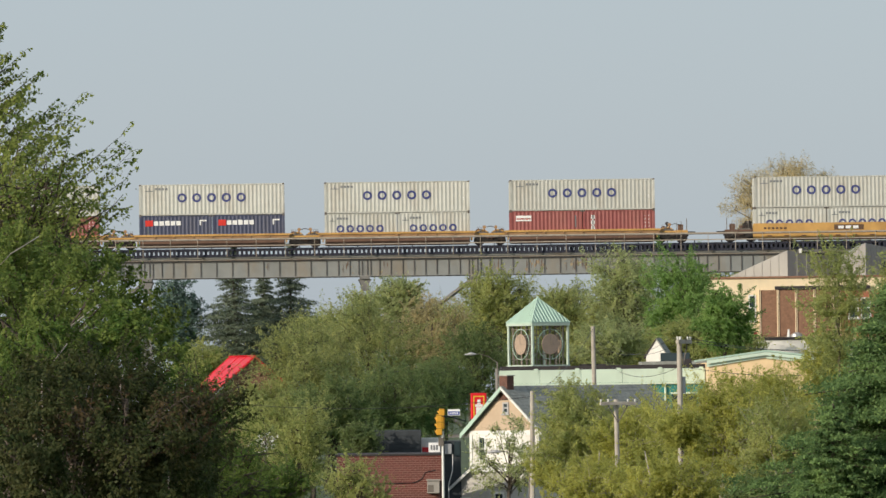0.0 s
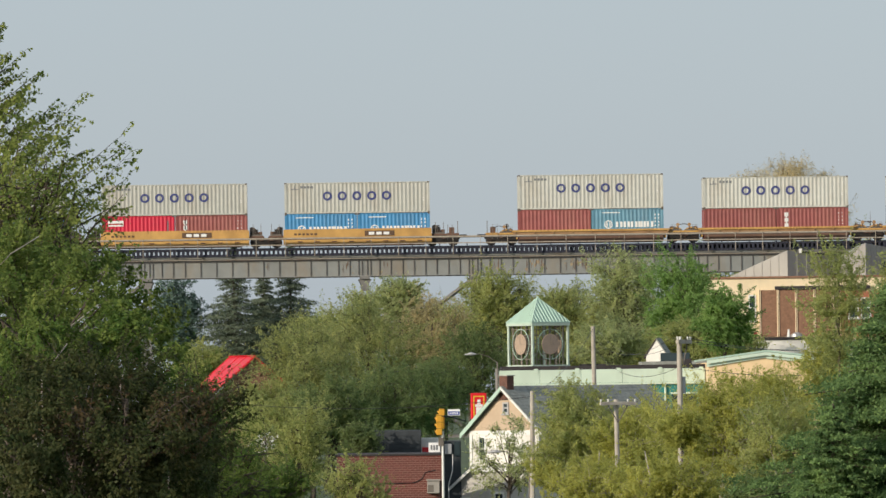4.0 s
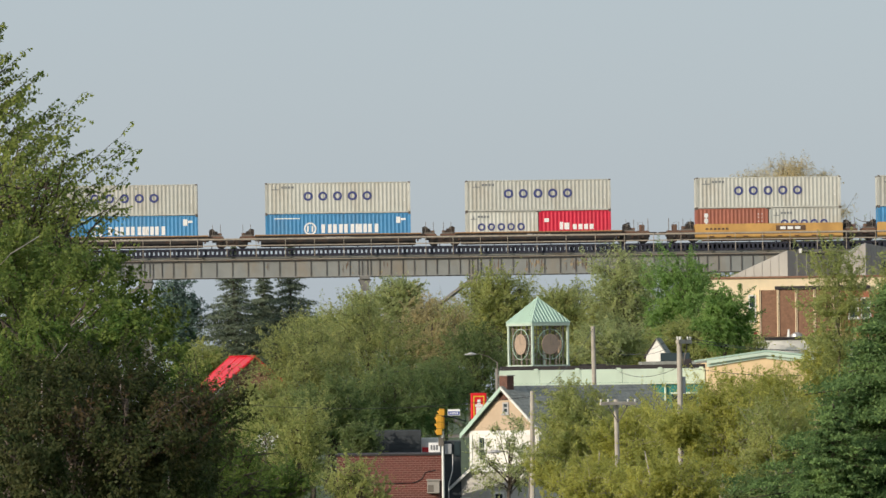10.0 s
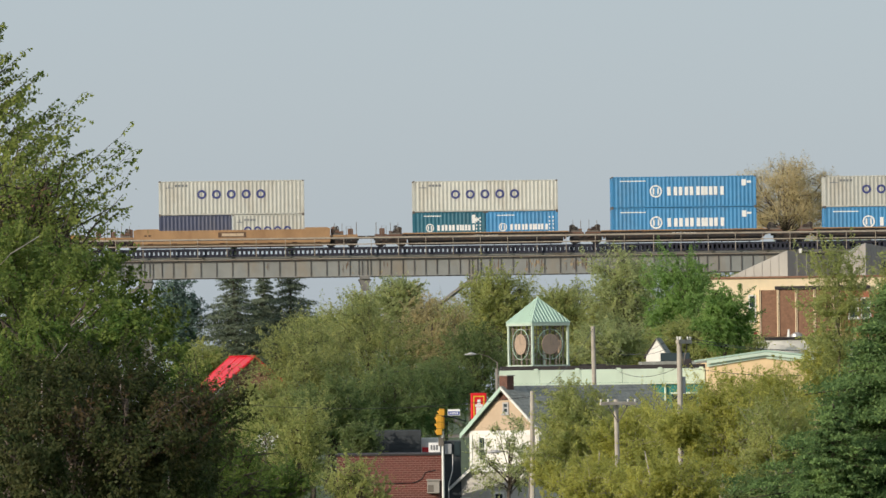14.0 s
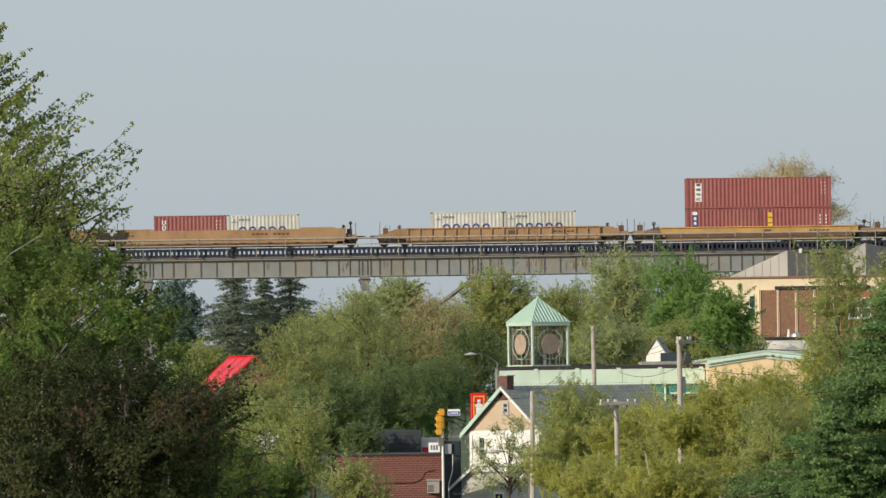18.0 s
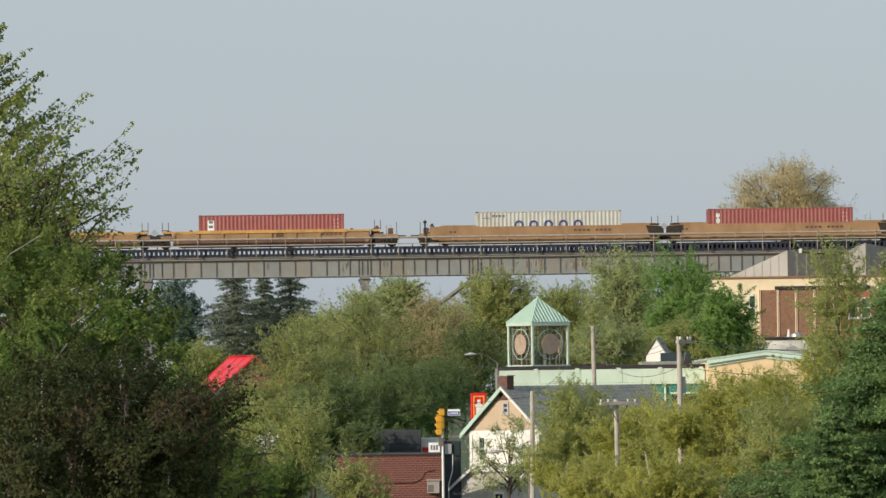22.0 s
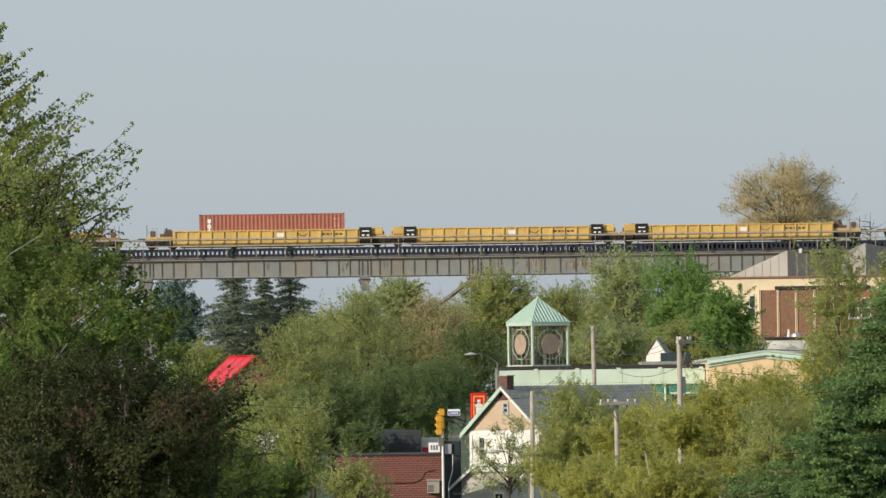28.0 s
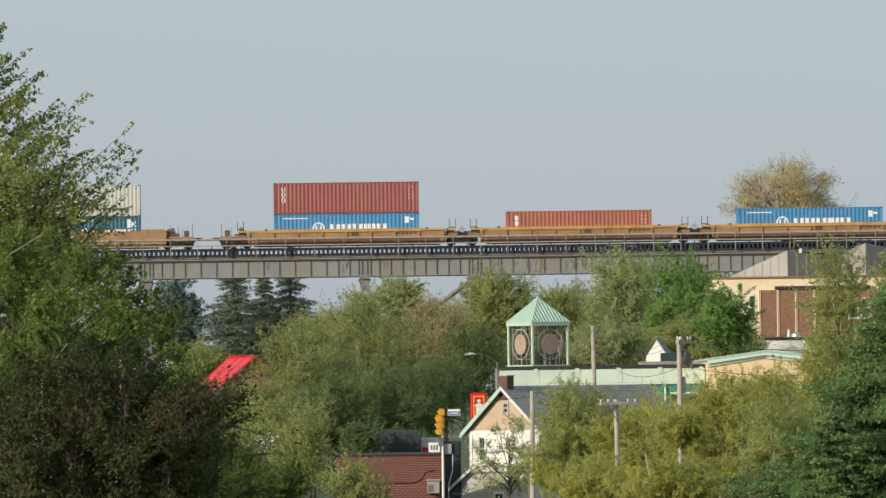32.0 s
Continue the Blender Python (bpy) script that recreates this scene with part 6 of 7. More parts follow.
    nv = (pts - centre[own[pick]]) / cr[own[pick]][:, None] * 0.45 + u[own[pick]] * 0.3 + np.array([0, 0, 0.35]) + rng.normal(size=(count, 3)) * 0.48
    nv /= np.linalg.norm(nv, axis=1, keepdims=True) + 1e-9
    link("crown", leaf_mesh("crown", pts, nv, size * 1.2, rng, aspect, 0.45, d[pick]), LEAF[leaf], t)
    return t


def conifer(x, y, top, base, half, leaf, seed, label, tiers=26, needle=0.16, per=150, droop=0.25, ragged=0.25, shape=0.85, flat=0.22):
    """A spire of drooping tiers; each bough is a flat fan of side shoots set with needles."""
    rng = np.random.default_rng(seed)
    g = ground_z(x, y) - 0.2
    t = empty("conifer", pose(x, y, g), label, "tree")
    H = top - g
    hb = base - g
    bm = bmesh.new()
    tube(bm, [(0, 0, 0), (0, 0, H * 0.6), (0, 0, H)], [0.03 * H * 0.5, 0.016 * H * 0.5, 0.02], 8)
    part("trunk", bm, M["bark"], t, smooth=True)
    bm = bmesh.new()
    P, N = [], []
    for k in range(tiers):
        f = (k + 0.5) / tiers
        z = H - (H - hb) * f
        R = half * (f ** shape) * (1 + ragged * rng.normal() * 0.35) + 0.05
        n = 6 + int(5 * f)
        turn = rng.uniform(0, math.tau)
        for i in range(n):
            a = turn + math.tau * (i + rng.uniform(-0.3, 0.3)) / n
            L = R * rng.uniform(0.66, 1.14)
            z2 = z + rng.normal() * (H - hb) / tiers * 0.4
            s = np.array([0, 0, z2])
            out = np.array([math.cos(a), math.sin(a), 0])
            side = np.array([-math.sin(a), math.cos(a), 0])
            e = s + out * L + np.array([0, 0, -droop * L])
            tube(bm, [s, s * 0.5 + e * 0.5 + np.array([0, 0, -0.06 * L]), e], [0.012 * half + 0.02, 0.02, 0.008], 4, False)
            shoots = 7
            m = max(3, int(per * L / half / (2 * shoots)))
            for j in range(shoots):
                q = (j + 0.6 + rng.uniform(-0.3, 0.3)) / shoots
                b = s + (e - s) * q + np.array([0, 0, -0.12 * L * q * (1 - q) + 0.10 * L * q * q])
                for w in (-1, 1):
                    ln = flat * 2.6 * L * (1.15 - 0.85 * q) * rng.uniform(0.7, 1.2) + 0.05 * half
                    way = out * 0.75 + side * w * 0.8 + np.array([0, 0, -0.12])
                    r = rng.uniform(0.0, 1.05, (m, 1))
                    p = b + way * ln * r + rng.normal(size=(m, 3)) * np.array([0.022, 0.022, 0.016]) * half
                    p[:, 2:] -= 0.10 * ln * r
                    P.append(p)
                    nv = rng.normal(size=(m, 3)) * 0.5 + np.array([0, 0, 0.75]) + out * 0.55
                    N.append(nv / np.linalg.norm(nv, axis=1, keepdims=True))
    tagged(part("branchwork", bm, M["bark"], t), kind="stuff")
    P, N = np.concatenate(P), np.concatenate(N)
    link("needles", leaf_mesh("needles", P, N, needle, rng, 0.34), LEAF[leaf], t)
    return t


def bare_twigs(x, y, zc, r, seed, label):
    rng = np.random.default_rng(seed)
    g = ground_z(x, y) - 0.2
    t = empty("bare_shrub", pose(x, y, g), label, "tree")
    bm = bmesh.new()
    tube(bm, [(0, 0, 0), (0, 0, zc - g)], [0.15, 0.05], 6)
    for k in range(40):
        s = Vector((0, 0, (zc - g) * rng.uniform(0.75, 1.0)))
        e = s + Vector((rng.normal() * r, rng.normal() * r * 0.5, abs(rng.normal()) * r))
        tube(bm, [s, s.lerp(e, 0.5) + Vector((0, 0, -0.1)), e], [0.05, 0.03, 0.012], 4, False)
    part("twigs", bm, M["bark"], t)


def near_tree(x, y, zc, leaf, seed, label):
    """An aspen whose limbs sweep up and out; twigs leave them on both sides and the leaves hang in rows along the twigs."""
    rng = np.random.default_rng(seed)
    g = ground_z(x, y) - 0.2
    t = empty("tree", pose(x, y, g), label, "tree")
    top = zc - g + 1.5
    bm = bmesh.new()
    tube(bm, [(0, 0, 0), (0.1, 0, top * 0.4), (-0.05, 0, top * 0.75), (0.05, 0, top)], [0.14, 0.09, 0.04, 0.006], 9)
    part("trunk", bm, M["birch"], t, smooth=True)
    bm = bmesh.new()
    P, D = [], []
    for k in range(165):
        f = (k + 0.5) / 165
        z = top - 0.15 - 4.9 * f
        a = rng.normal() * 0.45 if k % 3 == 0 else rng.uniform(0, math.tau)
        L = (0.28 + 1.34 * min(1.0, (f / 0.42) ** 1.3)) * rng.uniform(0.5, 1.06)
        h = Vector((math.cos(a), math.sin(a), 0))
        s = Vector((0, 0, z))
        e = s + h * L + Vector((0, 0, L * rng.uniform(0.45, 0.8)))
        m = s.lerp(e, 0.5) + Vector((0, 0, -0.09 * L))
        r = 0.006 + 0.007 * f
        tube(bm, [s, m, e], [r, r * 0.6, r * 0.2], 5, False)
        twigs = 6 + int(9 * min(1.0, L))
        cross = h.cross(Vector((0, 0, 1)))
        for j in range(twigs):
            q = 0.22 + 0.78 * j / (twigs - 1)
            b = s.lerp(m, q * 2) if q < 0.5 else m.lerp(e, q * 2 - 1)
            w = h * rng.uniform(0.45, 0.9) + cross * rng.normal() * 0.4 + Vector((0, 0, rng.uniform(-0.1, 0.75)))
            ln = (0.46 - 0.24 * q) * max(0.5, min(1.0, L)) * rng.uniform(0.6, 1.25)
            tip = b + w * ln
            bend = b.lerp(tip, 0.55) + Vector((0, 0, 0.06 * ln))
            tube(bm, [b, bend, tip], [r * 0.28, r * 0.18, 0.0015], 3, False)
            n = 6 + int(22 * ln)
            u = np.linspace(0.12, 1.04, n)[:, None] + rng.normal(size=(n, 1)) * 0.02
            pts = np.array(b) + (np.array(tip) - np.array(b)) * u
            pts += rng.normal(size=(n, 3)) * 0.015 + np.array([0, 0, -0.012])
            P.append(pts)
            nv = rng.normal(size=(n, 3)) * 0.7 + np.array(h) * 0.3 + np.array([0, -0.35, 0.45])
            D.append(nv / np.linalg.norm(nv, axis=1, keepdims=True))
    tagged(part("branchwork", bm, M["bark"], t, smooth=True), kind="stuff")
    P, D = np.concatenate(P), np.concatenate(D)
    link("crown", leaf_mesh("crown", P, D, 0.0235, rng, 0.66, 0.3), LEAF[leaf], t)


def pale_stem(parent_label, pts, r0, r1):
    """A slender pale birch stem that shows between the leaves."""
    x, y = pts[0][0], pts[0][1]
    g = ground_z(x, y) - 0.2
    t = empty("birch_sapling", pose(x, y, g), parent_label, "tree")
    q = [(0, 0, 0)] + [(a - x, b - y, c - g) for a, b, c in pts]
    part("trunk", piped(q, [r0 * 1.5] + [r0 + (r1 - r0) * k / (len(pts) - 1) for k in range(len(pts))], 7), M["birch"], t, smooth=True)


broadleaf(34.5, 720, 30.7, 6.1, 5.0, 'gold', 80000, 0.062, 14, 'round tree in pale golden spring bud behind the track', sprays=640, clumps=54, clump=(0.20, 0.36), width=0.13, reach=0.2, ragged=0.1, up=0.35, limb=0.8, bottom=-0.7)
broadleaf(-25.75, 690, 19.63, 2.5, 3.93, 'pine', 24000, 0.115, 12, 'pine behind the viaduct, needles paled and blued for haze', width=0.16, clump=(0.26, 0.44))
# haze beyond the viaduct is put into the pale grey leaf colour
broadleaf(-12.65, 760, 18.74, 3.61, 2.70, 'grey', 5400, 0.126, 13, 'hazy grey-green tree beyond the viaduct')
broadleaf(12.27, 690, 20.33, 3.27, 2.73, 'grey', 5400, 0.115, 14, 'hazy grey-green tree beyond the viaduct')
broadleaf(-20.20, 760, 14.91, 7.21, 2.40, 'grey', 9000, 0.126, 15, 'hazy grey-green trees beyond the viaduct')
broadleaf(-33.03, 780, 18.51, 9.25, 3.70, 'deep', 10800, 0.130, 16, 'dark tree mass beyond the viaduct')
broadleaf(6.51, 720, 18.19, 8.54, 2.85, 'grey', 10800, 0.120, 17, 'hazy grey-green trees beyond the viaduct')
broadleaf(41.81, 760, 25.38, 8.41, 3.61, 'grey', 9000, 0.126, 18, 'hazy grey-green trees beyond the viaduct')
broadleaf(-8.68, 455, 13.71, 3.78, 3.60, 'leafy', 33300, 0.065, 19, 'rounded spring-green tree below the viaduct')
broadleaf(-4.86, 470, 14.84, 4.09, 3.72, 'leafy', 33300, 0.067, 20, 'rounded spring-green tree below the viaduct')
broadleaf(-3.04, 500, 18.75, 2.06, 1.66, 'grey', 18500, 0.067, 21, 'pale grey-green tree under the girders')
broadleaf(-0.79, 480, 15.42, 3.04, 3.23, 'brown', 25900, 0.065, 22, 'brownish budding tree below the viaduct')
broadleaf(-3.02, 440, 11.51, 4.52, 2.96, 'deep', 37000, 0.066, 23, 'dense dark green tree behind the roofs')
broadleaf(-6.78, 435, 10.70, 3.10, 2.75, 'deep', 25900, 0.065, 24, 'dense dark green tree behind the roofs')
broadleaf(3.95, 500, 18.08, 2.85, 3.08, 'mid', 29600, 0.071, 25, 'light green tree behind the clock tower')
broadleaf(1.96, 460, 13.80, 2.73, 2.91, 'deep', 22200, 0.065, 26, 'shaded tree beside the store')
broadleaf(8.21, 520, 17.26, 2.26, 2.47, 'mid', 18500, 0.074, 27, 'green tree behind the clock tower')
broadleaf(12.9, 505, 18.66, 2.79, 3.67, 'grey', 29600, 0.072, 28, 'tall grey-green tree in front of the viaduct')
broadleaf(16.2, 495, 18.37, 2.82, 3.60, 'bright', 37000, 0.074, 29, 'bright green maple in front of the viaduct')
broadleaf(11.16, 480, 15.30, 2.85, 1.90, 'grey', 22200, 0.068, 30, 'pale budding tree behind the store')
broadleaf(18.69, 475, 16.61, 2.18, 2.33, 'bright', 25900, 0.079, 31, 'young green tree before the cream wall', up=0.3, reach=0.55)
broadleaf(-12.1, 452, 11.2, 1.9, 1.8, 'mid', 22200, 0.064, 32, 'spring-green tree beside the red-roofed house')
broadleaf(-16.55, 480, 14.26, 2.66, 1.71, 'mid', 18500, 0.068, 33, 'yellow-green tree beside the red-roofed house')
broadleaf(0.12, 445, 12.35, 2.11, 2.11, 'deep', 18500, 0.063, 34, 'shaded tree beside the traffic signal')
broadleaf(16.46, 485, 15.66, 2.30, 1.53, 'mid', 14800, 0.069, 35, 'green shrubs behind the store')
broadleaf(-8.22, 560, 16.95, 4.87, 2.13, 'mid', 16650, 0.093, 36, 'spring-green trees below the viaduct')
broadleaf(-2.41, 550, 17.46, 4.13, 2.70, 'brown', 16650, 0.091, 37, 'brownish budding trees below the viaduct')
broadleaf(1.91, 545, 16.50, 3.88, 3.02, 'mid', 16650, 0.090, 38, 'spring-green trees below the viaduct')
broadleaf(6.87, 545, 16.88, 3.45, 2.67, 'mid', 14800, 0.090, 39, 'green trees behind the clock tower')
broadleaf(10.86, 540, 16.58, 3.84, 2.65, 'mid', 16650, 0.090, 40, 'spring-green trees behind the store')
broadleaf(15.12, 525, 15.78, 4.57, 2.28, 'mid', 18500, 0.087, 41, 'green trees behind the store')
broadleaf(20.06, 535, 16.02, 3.81, 2.33, 'mid', 14800, 0.089, 42, 'spring-green trees before the brick block')
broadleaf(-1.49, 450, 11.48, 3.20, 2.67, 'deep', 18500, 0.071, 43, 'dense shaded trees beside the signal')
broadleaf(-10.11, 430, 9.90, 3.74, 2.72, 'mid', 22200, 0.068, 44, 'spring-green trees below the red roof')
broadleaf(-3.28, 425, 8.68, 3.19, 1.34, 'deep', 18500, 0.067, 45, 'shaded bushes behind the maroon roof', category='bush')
# these two bushes take the dimmed leaf colour in place of real shade
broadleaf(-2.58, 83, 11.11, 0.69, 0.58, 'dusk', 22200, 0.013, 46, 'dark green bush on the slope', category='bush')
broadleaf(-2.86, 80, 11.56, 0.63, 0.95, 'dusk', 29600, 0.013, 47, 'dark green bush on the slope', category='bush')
broadleaf(4.84, 300, 8.99, 1.57, 1.47, 'olive', 22200, 0.047, 48, 'olive-green thicket below the house')
broadleaf(8.59, 300, 10.01, 2.61, 1.78, 'olive', 29600, 0.047, 49, 'olive-green thicket below the store')
broadleaf(12.67, 290, 10.95, 2.75, 1.95, 'olive', 33300, 0.046, 50, 'olive-green thicket below the hall')
broadleaf(-5.97, 520, 17.73, 1.73, 1.97, 'grey', 14800, 0.078, 51, 'grey-green tree at the viaduct leg')
broadleaf(10.31, 260, 8.81, 1.85, 1.23, 'mid', 22200, 0.041, 52, 'spring-green bush below the hall', category='bush')
broadleaf(-4.07, 349, 9.78, 1.21, 0.94, 'deep', 9620, 0.052, 53, 'shaded bush against the slate wall', category='bush')
broadleaf(-5.94, 250, 8.78, 1.23, 0.83, 'deep', 11840, 0.038, 54, 'shaded bush on the slope below the sapling', category='bush')
broadleaf(5.57, 490, 14.07, 2.91, 1.39, 'deep', 14800, 0.077, 55, 'shaded shrubs behind the clock tower', category='bush')
broadleaf(10.22, 490, 14.02, 3.10, 1.39, 'mid', 14800, 0.077, 56, 'green shrubs behind the store', category='bush')
broadleaf(14.59, 487, 14.16, 2.89, 1.39, 'mid', 14800, 0.077, 57, 'green shrubs behind the store', category='bush')
broadleaf(19.02, 482, 14.77, 3.05, 1.45, 'mid', 14800, 0.076, 58, 'green shrubs before the brick block', category='bush')
broadleaf(-5.20, 260, 10.05, 1.40, 1.85, 'mid', 14000, 0.043, 59, 'light green sapling below the dark trees', sprays=150, width=0.07, reach=0.55)
broadleaf(-3.17, 250, 8.71, 1.30, 1.30, 'mid', 9620, 0.042, 60, 'light feathery bush beside the maroon roof', category='bush', sprays=70, width=0.07, reach=0.6)
broadleaf(3.0, 335, 8.85, 2.1, 1.9, 'grey', 11000, 0.045, 61, 'sparse pale tree before the white house', sprays=150, clumps=26, clump=(0.16, 0.34), width=0.09, limb=0.9, reach=0.7, up=0.4)
broadleaf(5.30, 280, 10.55, 1.95, 2.10, 'mid', 42000, 0.044, 62, 'spring-green birch beside the poles', bark='birch')
broadleaf(6.49, 255, 9.82, 1.81, 1.81, 'olive', 29600, 0.042, 63, 'olive-green birch on the slope', bark='birch')
broadleaf(8.37, 215, 10.64, 2.21, 1.78, 'olive', 51800, 0.035, 64, 'broad olive-green birch thicket', bark='birch')
broadleaf(9.52, 200, 10.32, 1.58, 1.74, 'mid', 40700, 0.032, 65, 'spring-green thicket on the slope', bark='birch')
broadleaf(4.55, 220, 8.96, 1.60, 0.97, 'olive', 33300, 0.038, 66, 'olive-green thicket on the slope', bark='birch')
broadleaf(5.88, 190, 9.54, 1.80, 0.83, 'olive', 33300, 0.035, 67, 'olive thicket on the slope', bark='birch')
broadleaf(7.75, 140, 13.55, 0.85, 1.5, 'mid', 22000, 0.022, 68, 'tall sparse yellow-green birch beside the firs', sprays=110, width=0.06, up=1.0, limb=0.35, stem=0.3)
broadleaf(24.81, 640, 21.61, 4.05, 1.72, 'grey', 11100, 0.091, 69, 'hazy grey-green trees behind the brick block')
broadleaf(9.49, 150, 14.04, 0.53, 1.19, 'mid', 7400, 0.027, 70, 'tall spring-green birch beside the firs', bark='birch', stem=0.3)
broadleaf(12.0, 225, 12.44, 1.05, 1.5, 'olive', 20000, 0.036, 71, 'yellow-green birch beside the hall', sprays=200, width=0.07, limb=0.5, stem=0.4)
broadleaf(8.35, 185, 9.28, 1.17, 0.59, 'deep', 18500, 0.034, 72, 'dark green bush on the slope', category='bush')
conifer(-20.24, 690, 26.61, 14.67, 3.93, 'spruce', 70, 'tall dark spruce behind the viaduct', tiers=31, needle=0.12, per=290, shape=0.95, flat=0.3, droop=0.36, ragged=0.7)
conifer(-17.61, 700, 25.69, 14.67, 2.77, 'spruce', 71, 'dark spruce behind the viaduct', tiers=31, needle=0.12, per=290, shape=0.95, flat=0.3, droop=0.36, ragged=0.7)
conifer(-14.89, 695, 26.88, 14.63, 4.18, 'spruce', 72, 'tall dark spruce behind the viaduct', tiers=31, needle=0.12, per=290, shape=0.95, flat=0.3, droop=0.36, ragged=0.7)
conifer(6.95, 128, 11.75, 9.3, 1.35, 'fir', 73, 'dark green fir on the slope', tiers=22, needle=0.036, per=560, shape=0.8, flat=0.17, ragged=0.6)
conifer(8.15, 130, 13.95, 9.3, 2.9, 'fir', 74, 'large dark green fir on the slope', tiers=40, needle=0.038, per=1300, shape=0.95, flat=0.13, ragged=0.6)
bare_twigs(41.88, 700, 28.44, 1.2, 5, 'bare grey twigs of a leafless tree')
# two trees added outside the camera's view to cast shade on the near ones
broadleaf(-13.4, 53, 9.0, 4.0, 5.2, 'shade', 45000, 0.11, 95, 'unseen leafy tree added to shade the trees beside it', sprays=300, width=0.14)
broadleaf(-11.6, 72, 7.4, 3.2, 4.2, 'shade', 40000, 0.11, 96, 'unseen leafy tree added to shade below the aspen', sprays=300, width=0.14)
near_tree(-4.89, 75, 14.42, 'aspen', 21, 'tall light green aspen with feathery upswept branches')
# deep shade of this tree is partly in its dark leaf colour
broadleaf(-3.12, 60, 11.53, 1.45, 0.95, 'shade', 100000, 0.0145, 91, 'dense leafy tree in leaf darkened for deep shade', sprays=700, clumps=64, clump=(0.16, 0.34), width=0.07, limb=0.4, arms=((0.92, 0.30, 0.18), (1.12, 0.38, 0.17), (1.30, 0.44, 0.16), (1.44, 0.47, 0.11), (0.6, 0.62, 0.2), (0.2, 0.72, 0.2)), aspect=0.6)
broadleaf(-4.25, 72, 13.55, 0.95, 0.85, 'aspen', 17000, 0.016, 97, 'light green aspen with upswept feathery branches', sprays=260, width=0.06, reach=0.7, up=0.8, aspect=0.6)
broadleaf(-3.66, 66, 12.66, 1.2, 0.82, 'green', 46000, 0.0145, 94, 'mid-green leafy tree below the aspen', sprays=300, clumps=30, width=0.07, reach=0.6, clump=(0.16, 0.32), limb=0.4, arms=((0.74, 0.44, 0.17), (0.60, 0.62, 0.16), (0.90, 0.22, 0.2), (1.08, 0.08, 0.18)), aspect=0.6)
broadleaf(-3.07, 62, 12.25, 0.88, 0.58, 'dusk', 30000, 0.0145, 98, 'leafy tree in leaf dimmed for half shade', sprays=240, clumps=26, width=0.07, reach=0.6, clump=(0.16, 0.32), limb=0.4, aspect=0.6)
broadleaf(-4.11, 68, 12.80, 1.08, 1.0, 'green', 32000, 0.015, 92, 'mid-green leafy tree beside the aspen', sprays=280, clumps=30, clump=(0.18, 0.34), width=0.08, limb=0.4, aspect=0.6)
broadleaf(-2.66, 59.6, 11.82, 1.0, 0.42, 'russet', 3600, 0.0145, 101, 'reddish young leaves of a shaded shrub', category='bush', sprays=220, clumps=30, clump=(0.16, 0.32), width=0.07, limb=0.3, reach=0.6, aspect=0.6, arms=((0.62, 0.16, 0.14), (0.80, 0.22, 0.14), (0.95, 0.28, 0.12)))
broadleaf(-2.12, 90, 10.88, 0.52, 0.34, 'dusk', 14000, 0.0145, 102, 'green bush before the sapling, leaf darkened for shade', category='bush', sprays=160, width=0.1)
broadleaf(6.78, 205, 10.82, 0.85, 0.70, 'olive', 15000, 0.034, 103, 'olive-green birch crown before the timber pole', sprays=160, width=0.1, limb=0.5, stem=0.3)
broadleaf(10.3, 230, 11.30, 1.55, 1.25, 'olive', 34000, 0.036, 104, 'dense olive-green round crown before the hall', sprays=260, limb=0.5, stem=0.4)
broadleaf(-6.35, 252, 10.35, 0.55, 0.5, 'blossom', 150, 0.045, 81, 'small white-flowering bush in the thicket', category='bush', sprays=60, limb=0.3)
pale_stem('slender pale birch stem among dark leaves', [(-4.09, 63, 13.02), (-3.81, 63, 13.30), (-3.56, 63, 13.45)], 0.009, 0.004)
pale_stem('slender pale birch stem among dark leaves', [(-3.61, 63, 12.24), (-3.28, 63, 12.66), (-3.02, 63, 12.86)], 0.009, 0.004)
stem_rng = random.Random(8)
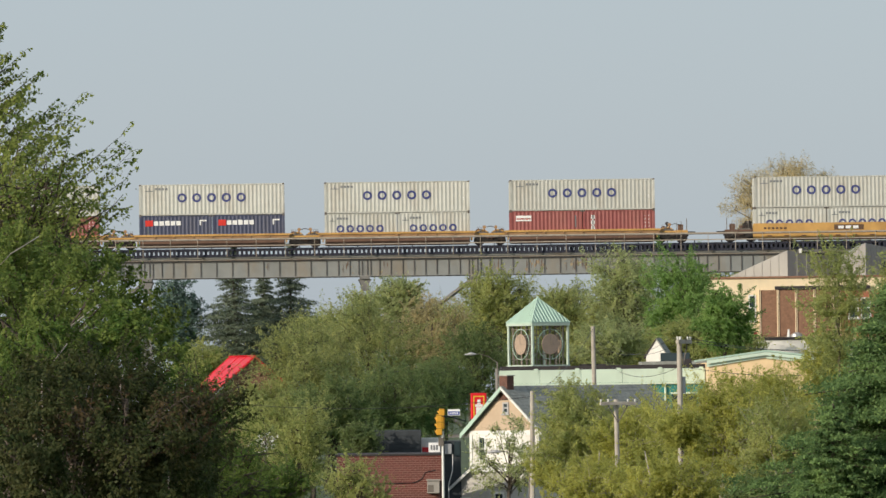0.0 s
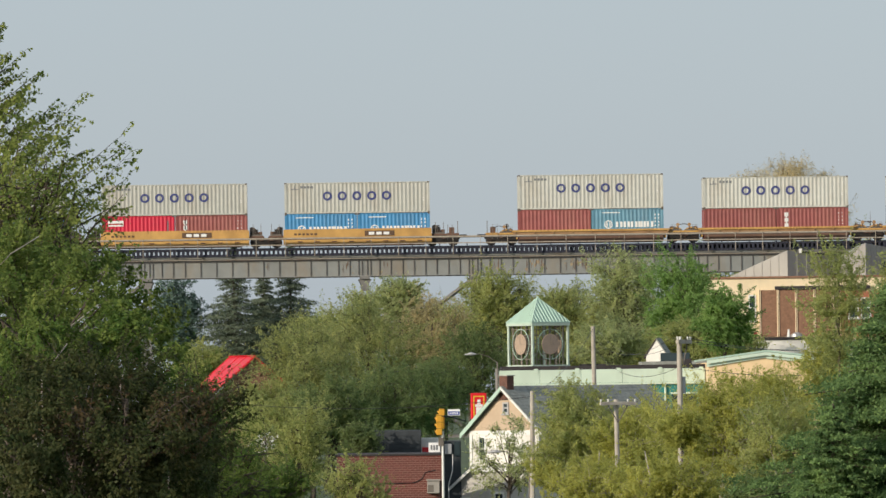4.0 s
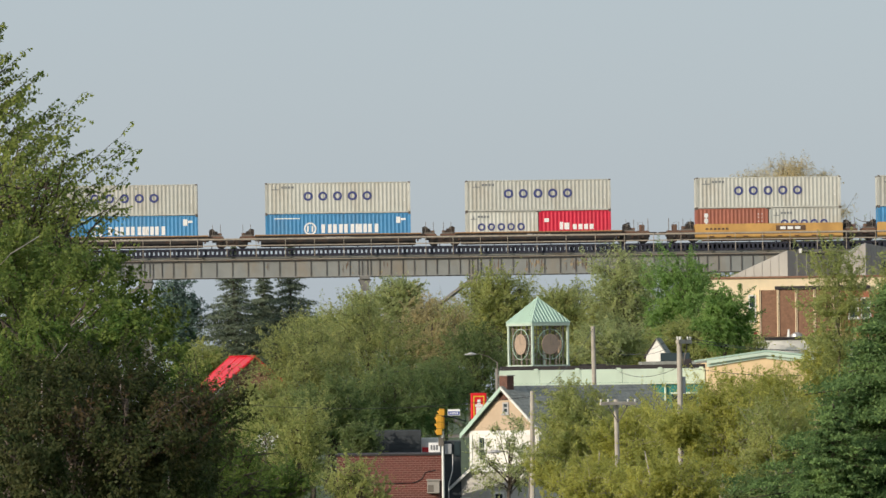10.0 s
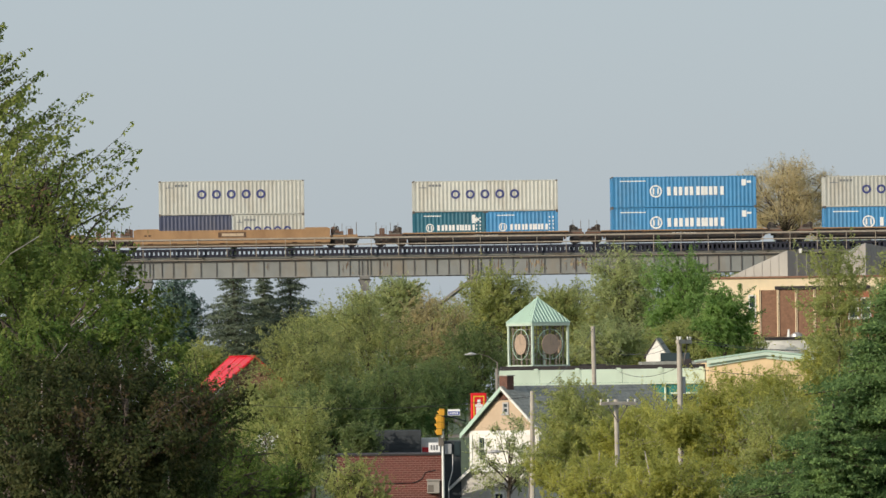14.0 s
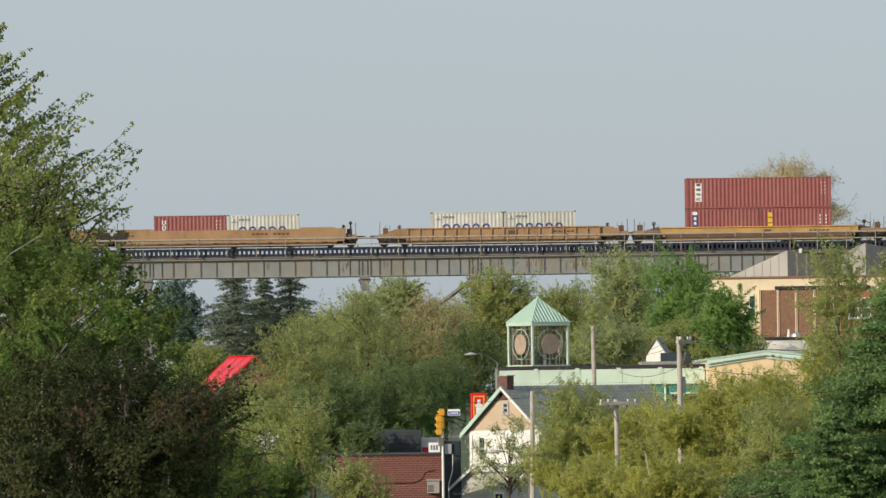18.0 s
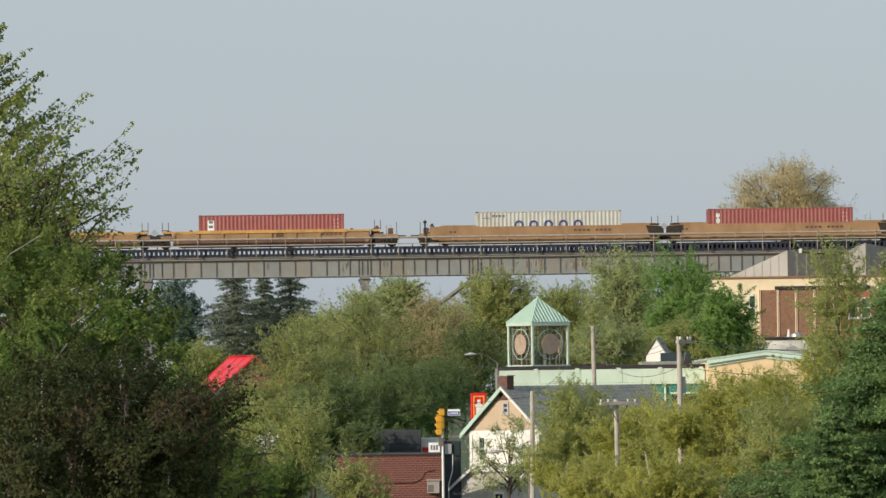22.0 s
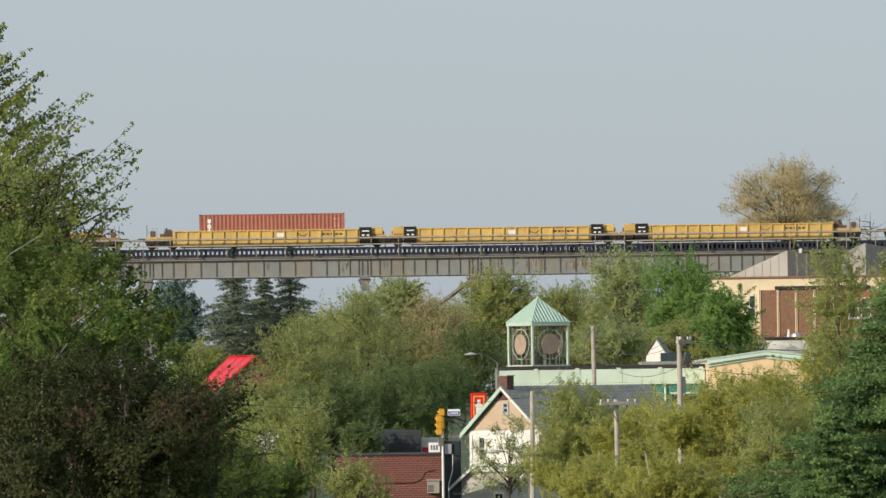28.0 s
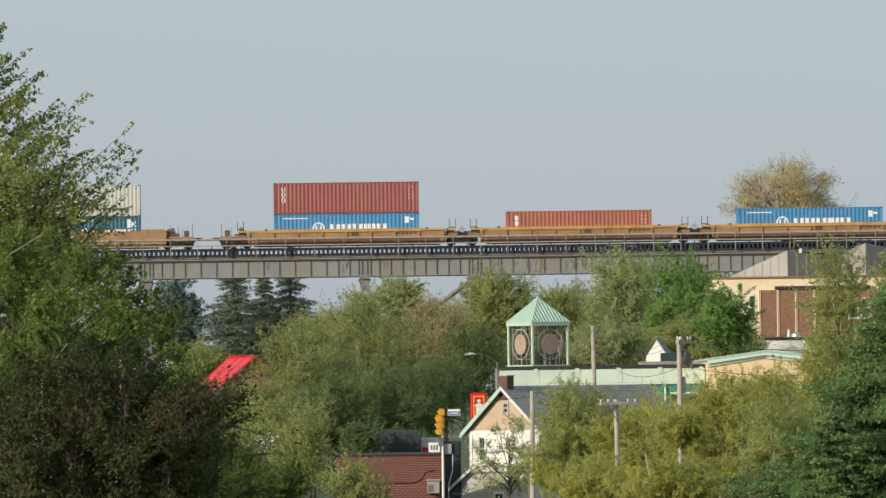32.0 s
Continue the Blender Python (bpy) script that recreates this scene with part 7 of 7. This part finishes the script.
for x, z, rise, lean in ((-3.24, 11.62, 0.28, 0.02), (-3.10, 11.35, 0.22, -0.03), (-3.05, 11.92, 0.20, 0.05), (-2.93, 11.25, 0.16, 0.0), (-2.62, 11.55, 0.18, 0.10),
                         (-3.40, 12.18, 0.30, 0.22), (-2.34, 11.78, 0.14, 0.16), (-2.75, 12.02, 0.24, 0.05), (-3.46, 11.5, 0.2, 0.03)):
    pale_stem('slender pale birch stem among dark leaves',
              [(x, 60.3, z), (x + lean * 0.5 + stem_rng.uniform(-0.01, 0.01), 60.3, z + rise * 0.5), (x + lean, 60.3, z + rise)], 0.009, 0.004)
pale_stem('slender pale birch stem in the thicket', [(7.80, 214, 8.84), (7.96, 214, 9.62), (8.02, 214, 10.39)], 0.025, 0.012)
pale_stem('slender pale birch stem in the thicket', [(8.65, 214, 8.83), (8.62, 214, 9.53), (8.49, 214, 10.22)], 0.025, 0.012)
pale_stem('slender pale birch stem in the thicket', [(7.02, 216, 8.82), (7.13, 216, 9.86), (7.15, 216, 10.90)], 0.025, 0.012)
pale_stem('slender pale birch stem in the thicket', [(5.40, 189, 9.23), (5.38, 189, 9.84), (5.26, 189, 10.45)], 0.025, 0.012)
pale_stem('slender pale birch stem in the thicket', [(9.22, 199, 9.23), (9.18, 199, 9.86), (9.03, 199, 10.49)], 0.025, 0.012)
pale_stem('slender pale birch stem in the thicket', [(5.25, 254, 8.29), (5.41, 254, 9.11), (5.46, 254, 9.94)], 0.025, 0.012)
pale_stem('slender pale birch stem in the thicket', [(9.16, 214, 9.20), (9.27, 214, 9.96), (9.28, 214, 10.72)], 0.025, 0.012)


# ---- what moves ----
def motions():
    """The train rolls east along the viaduct and gathers speed; readings of its way, in the consist's steps."""
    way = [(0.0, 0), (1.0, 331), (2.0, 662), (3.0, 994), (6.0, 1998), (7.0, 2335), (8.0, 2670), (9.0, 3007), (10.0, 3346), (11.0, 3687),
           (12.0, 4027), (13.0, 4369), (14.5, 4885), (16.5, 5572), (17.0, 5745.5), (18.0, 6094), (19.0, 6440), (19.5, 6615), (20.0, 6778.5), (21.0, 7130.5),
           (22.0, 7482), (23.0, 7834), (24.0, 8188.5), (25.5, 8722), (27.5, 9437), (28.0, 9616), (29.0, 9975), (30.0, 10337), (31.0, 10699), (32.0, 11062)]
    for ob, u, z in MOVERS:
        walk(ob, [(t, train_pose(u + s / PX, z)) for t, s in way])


motions()
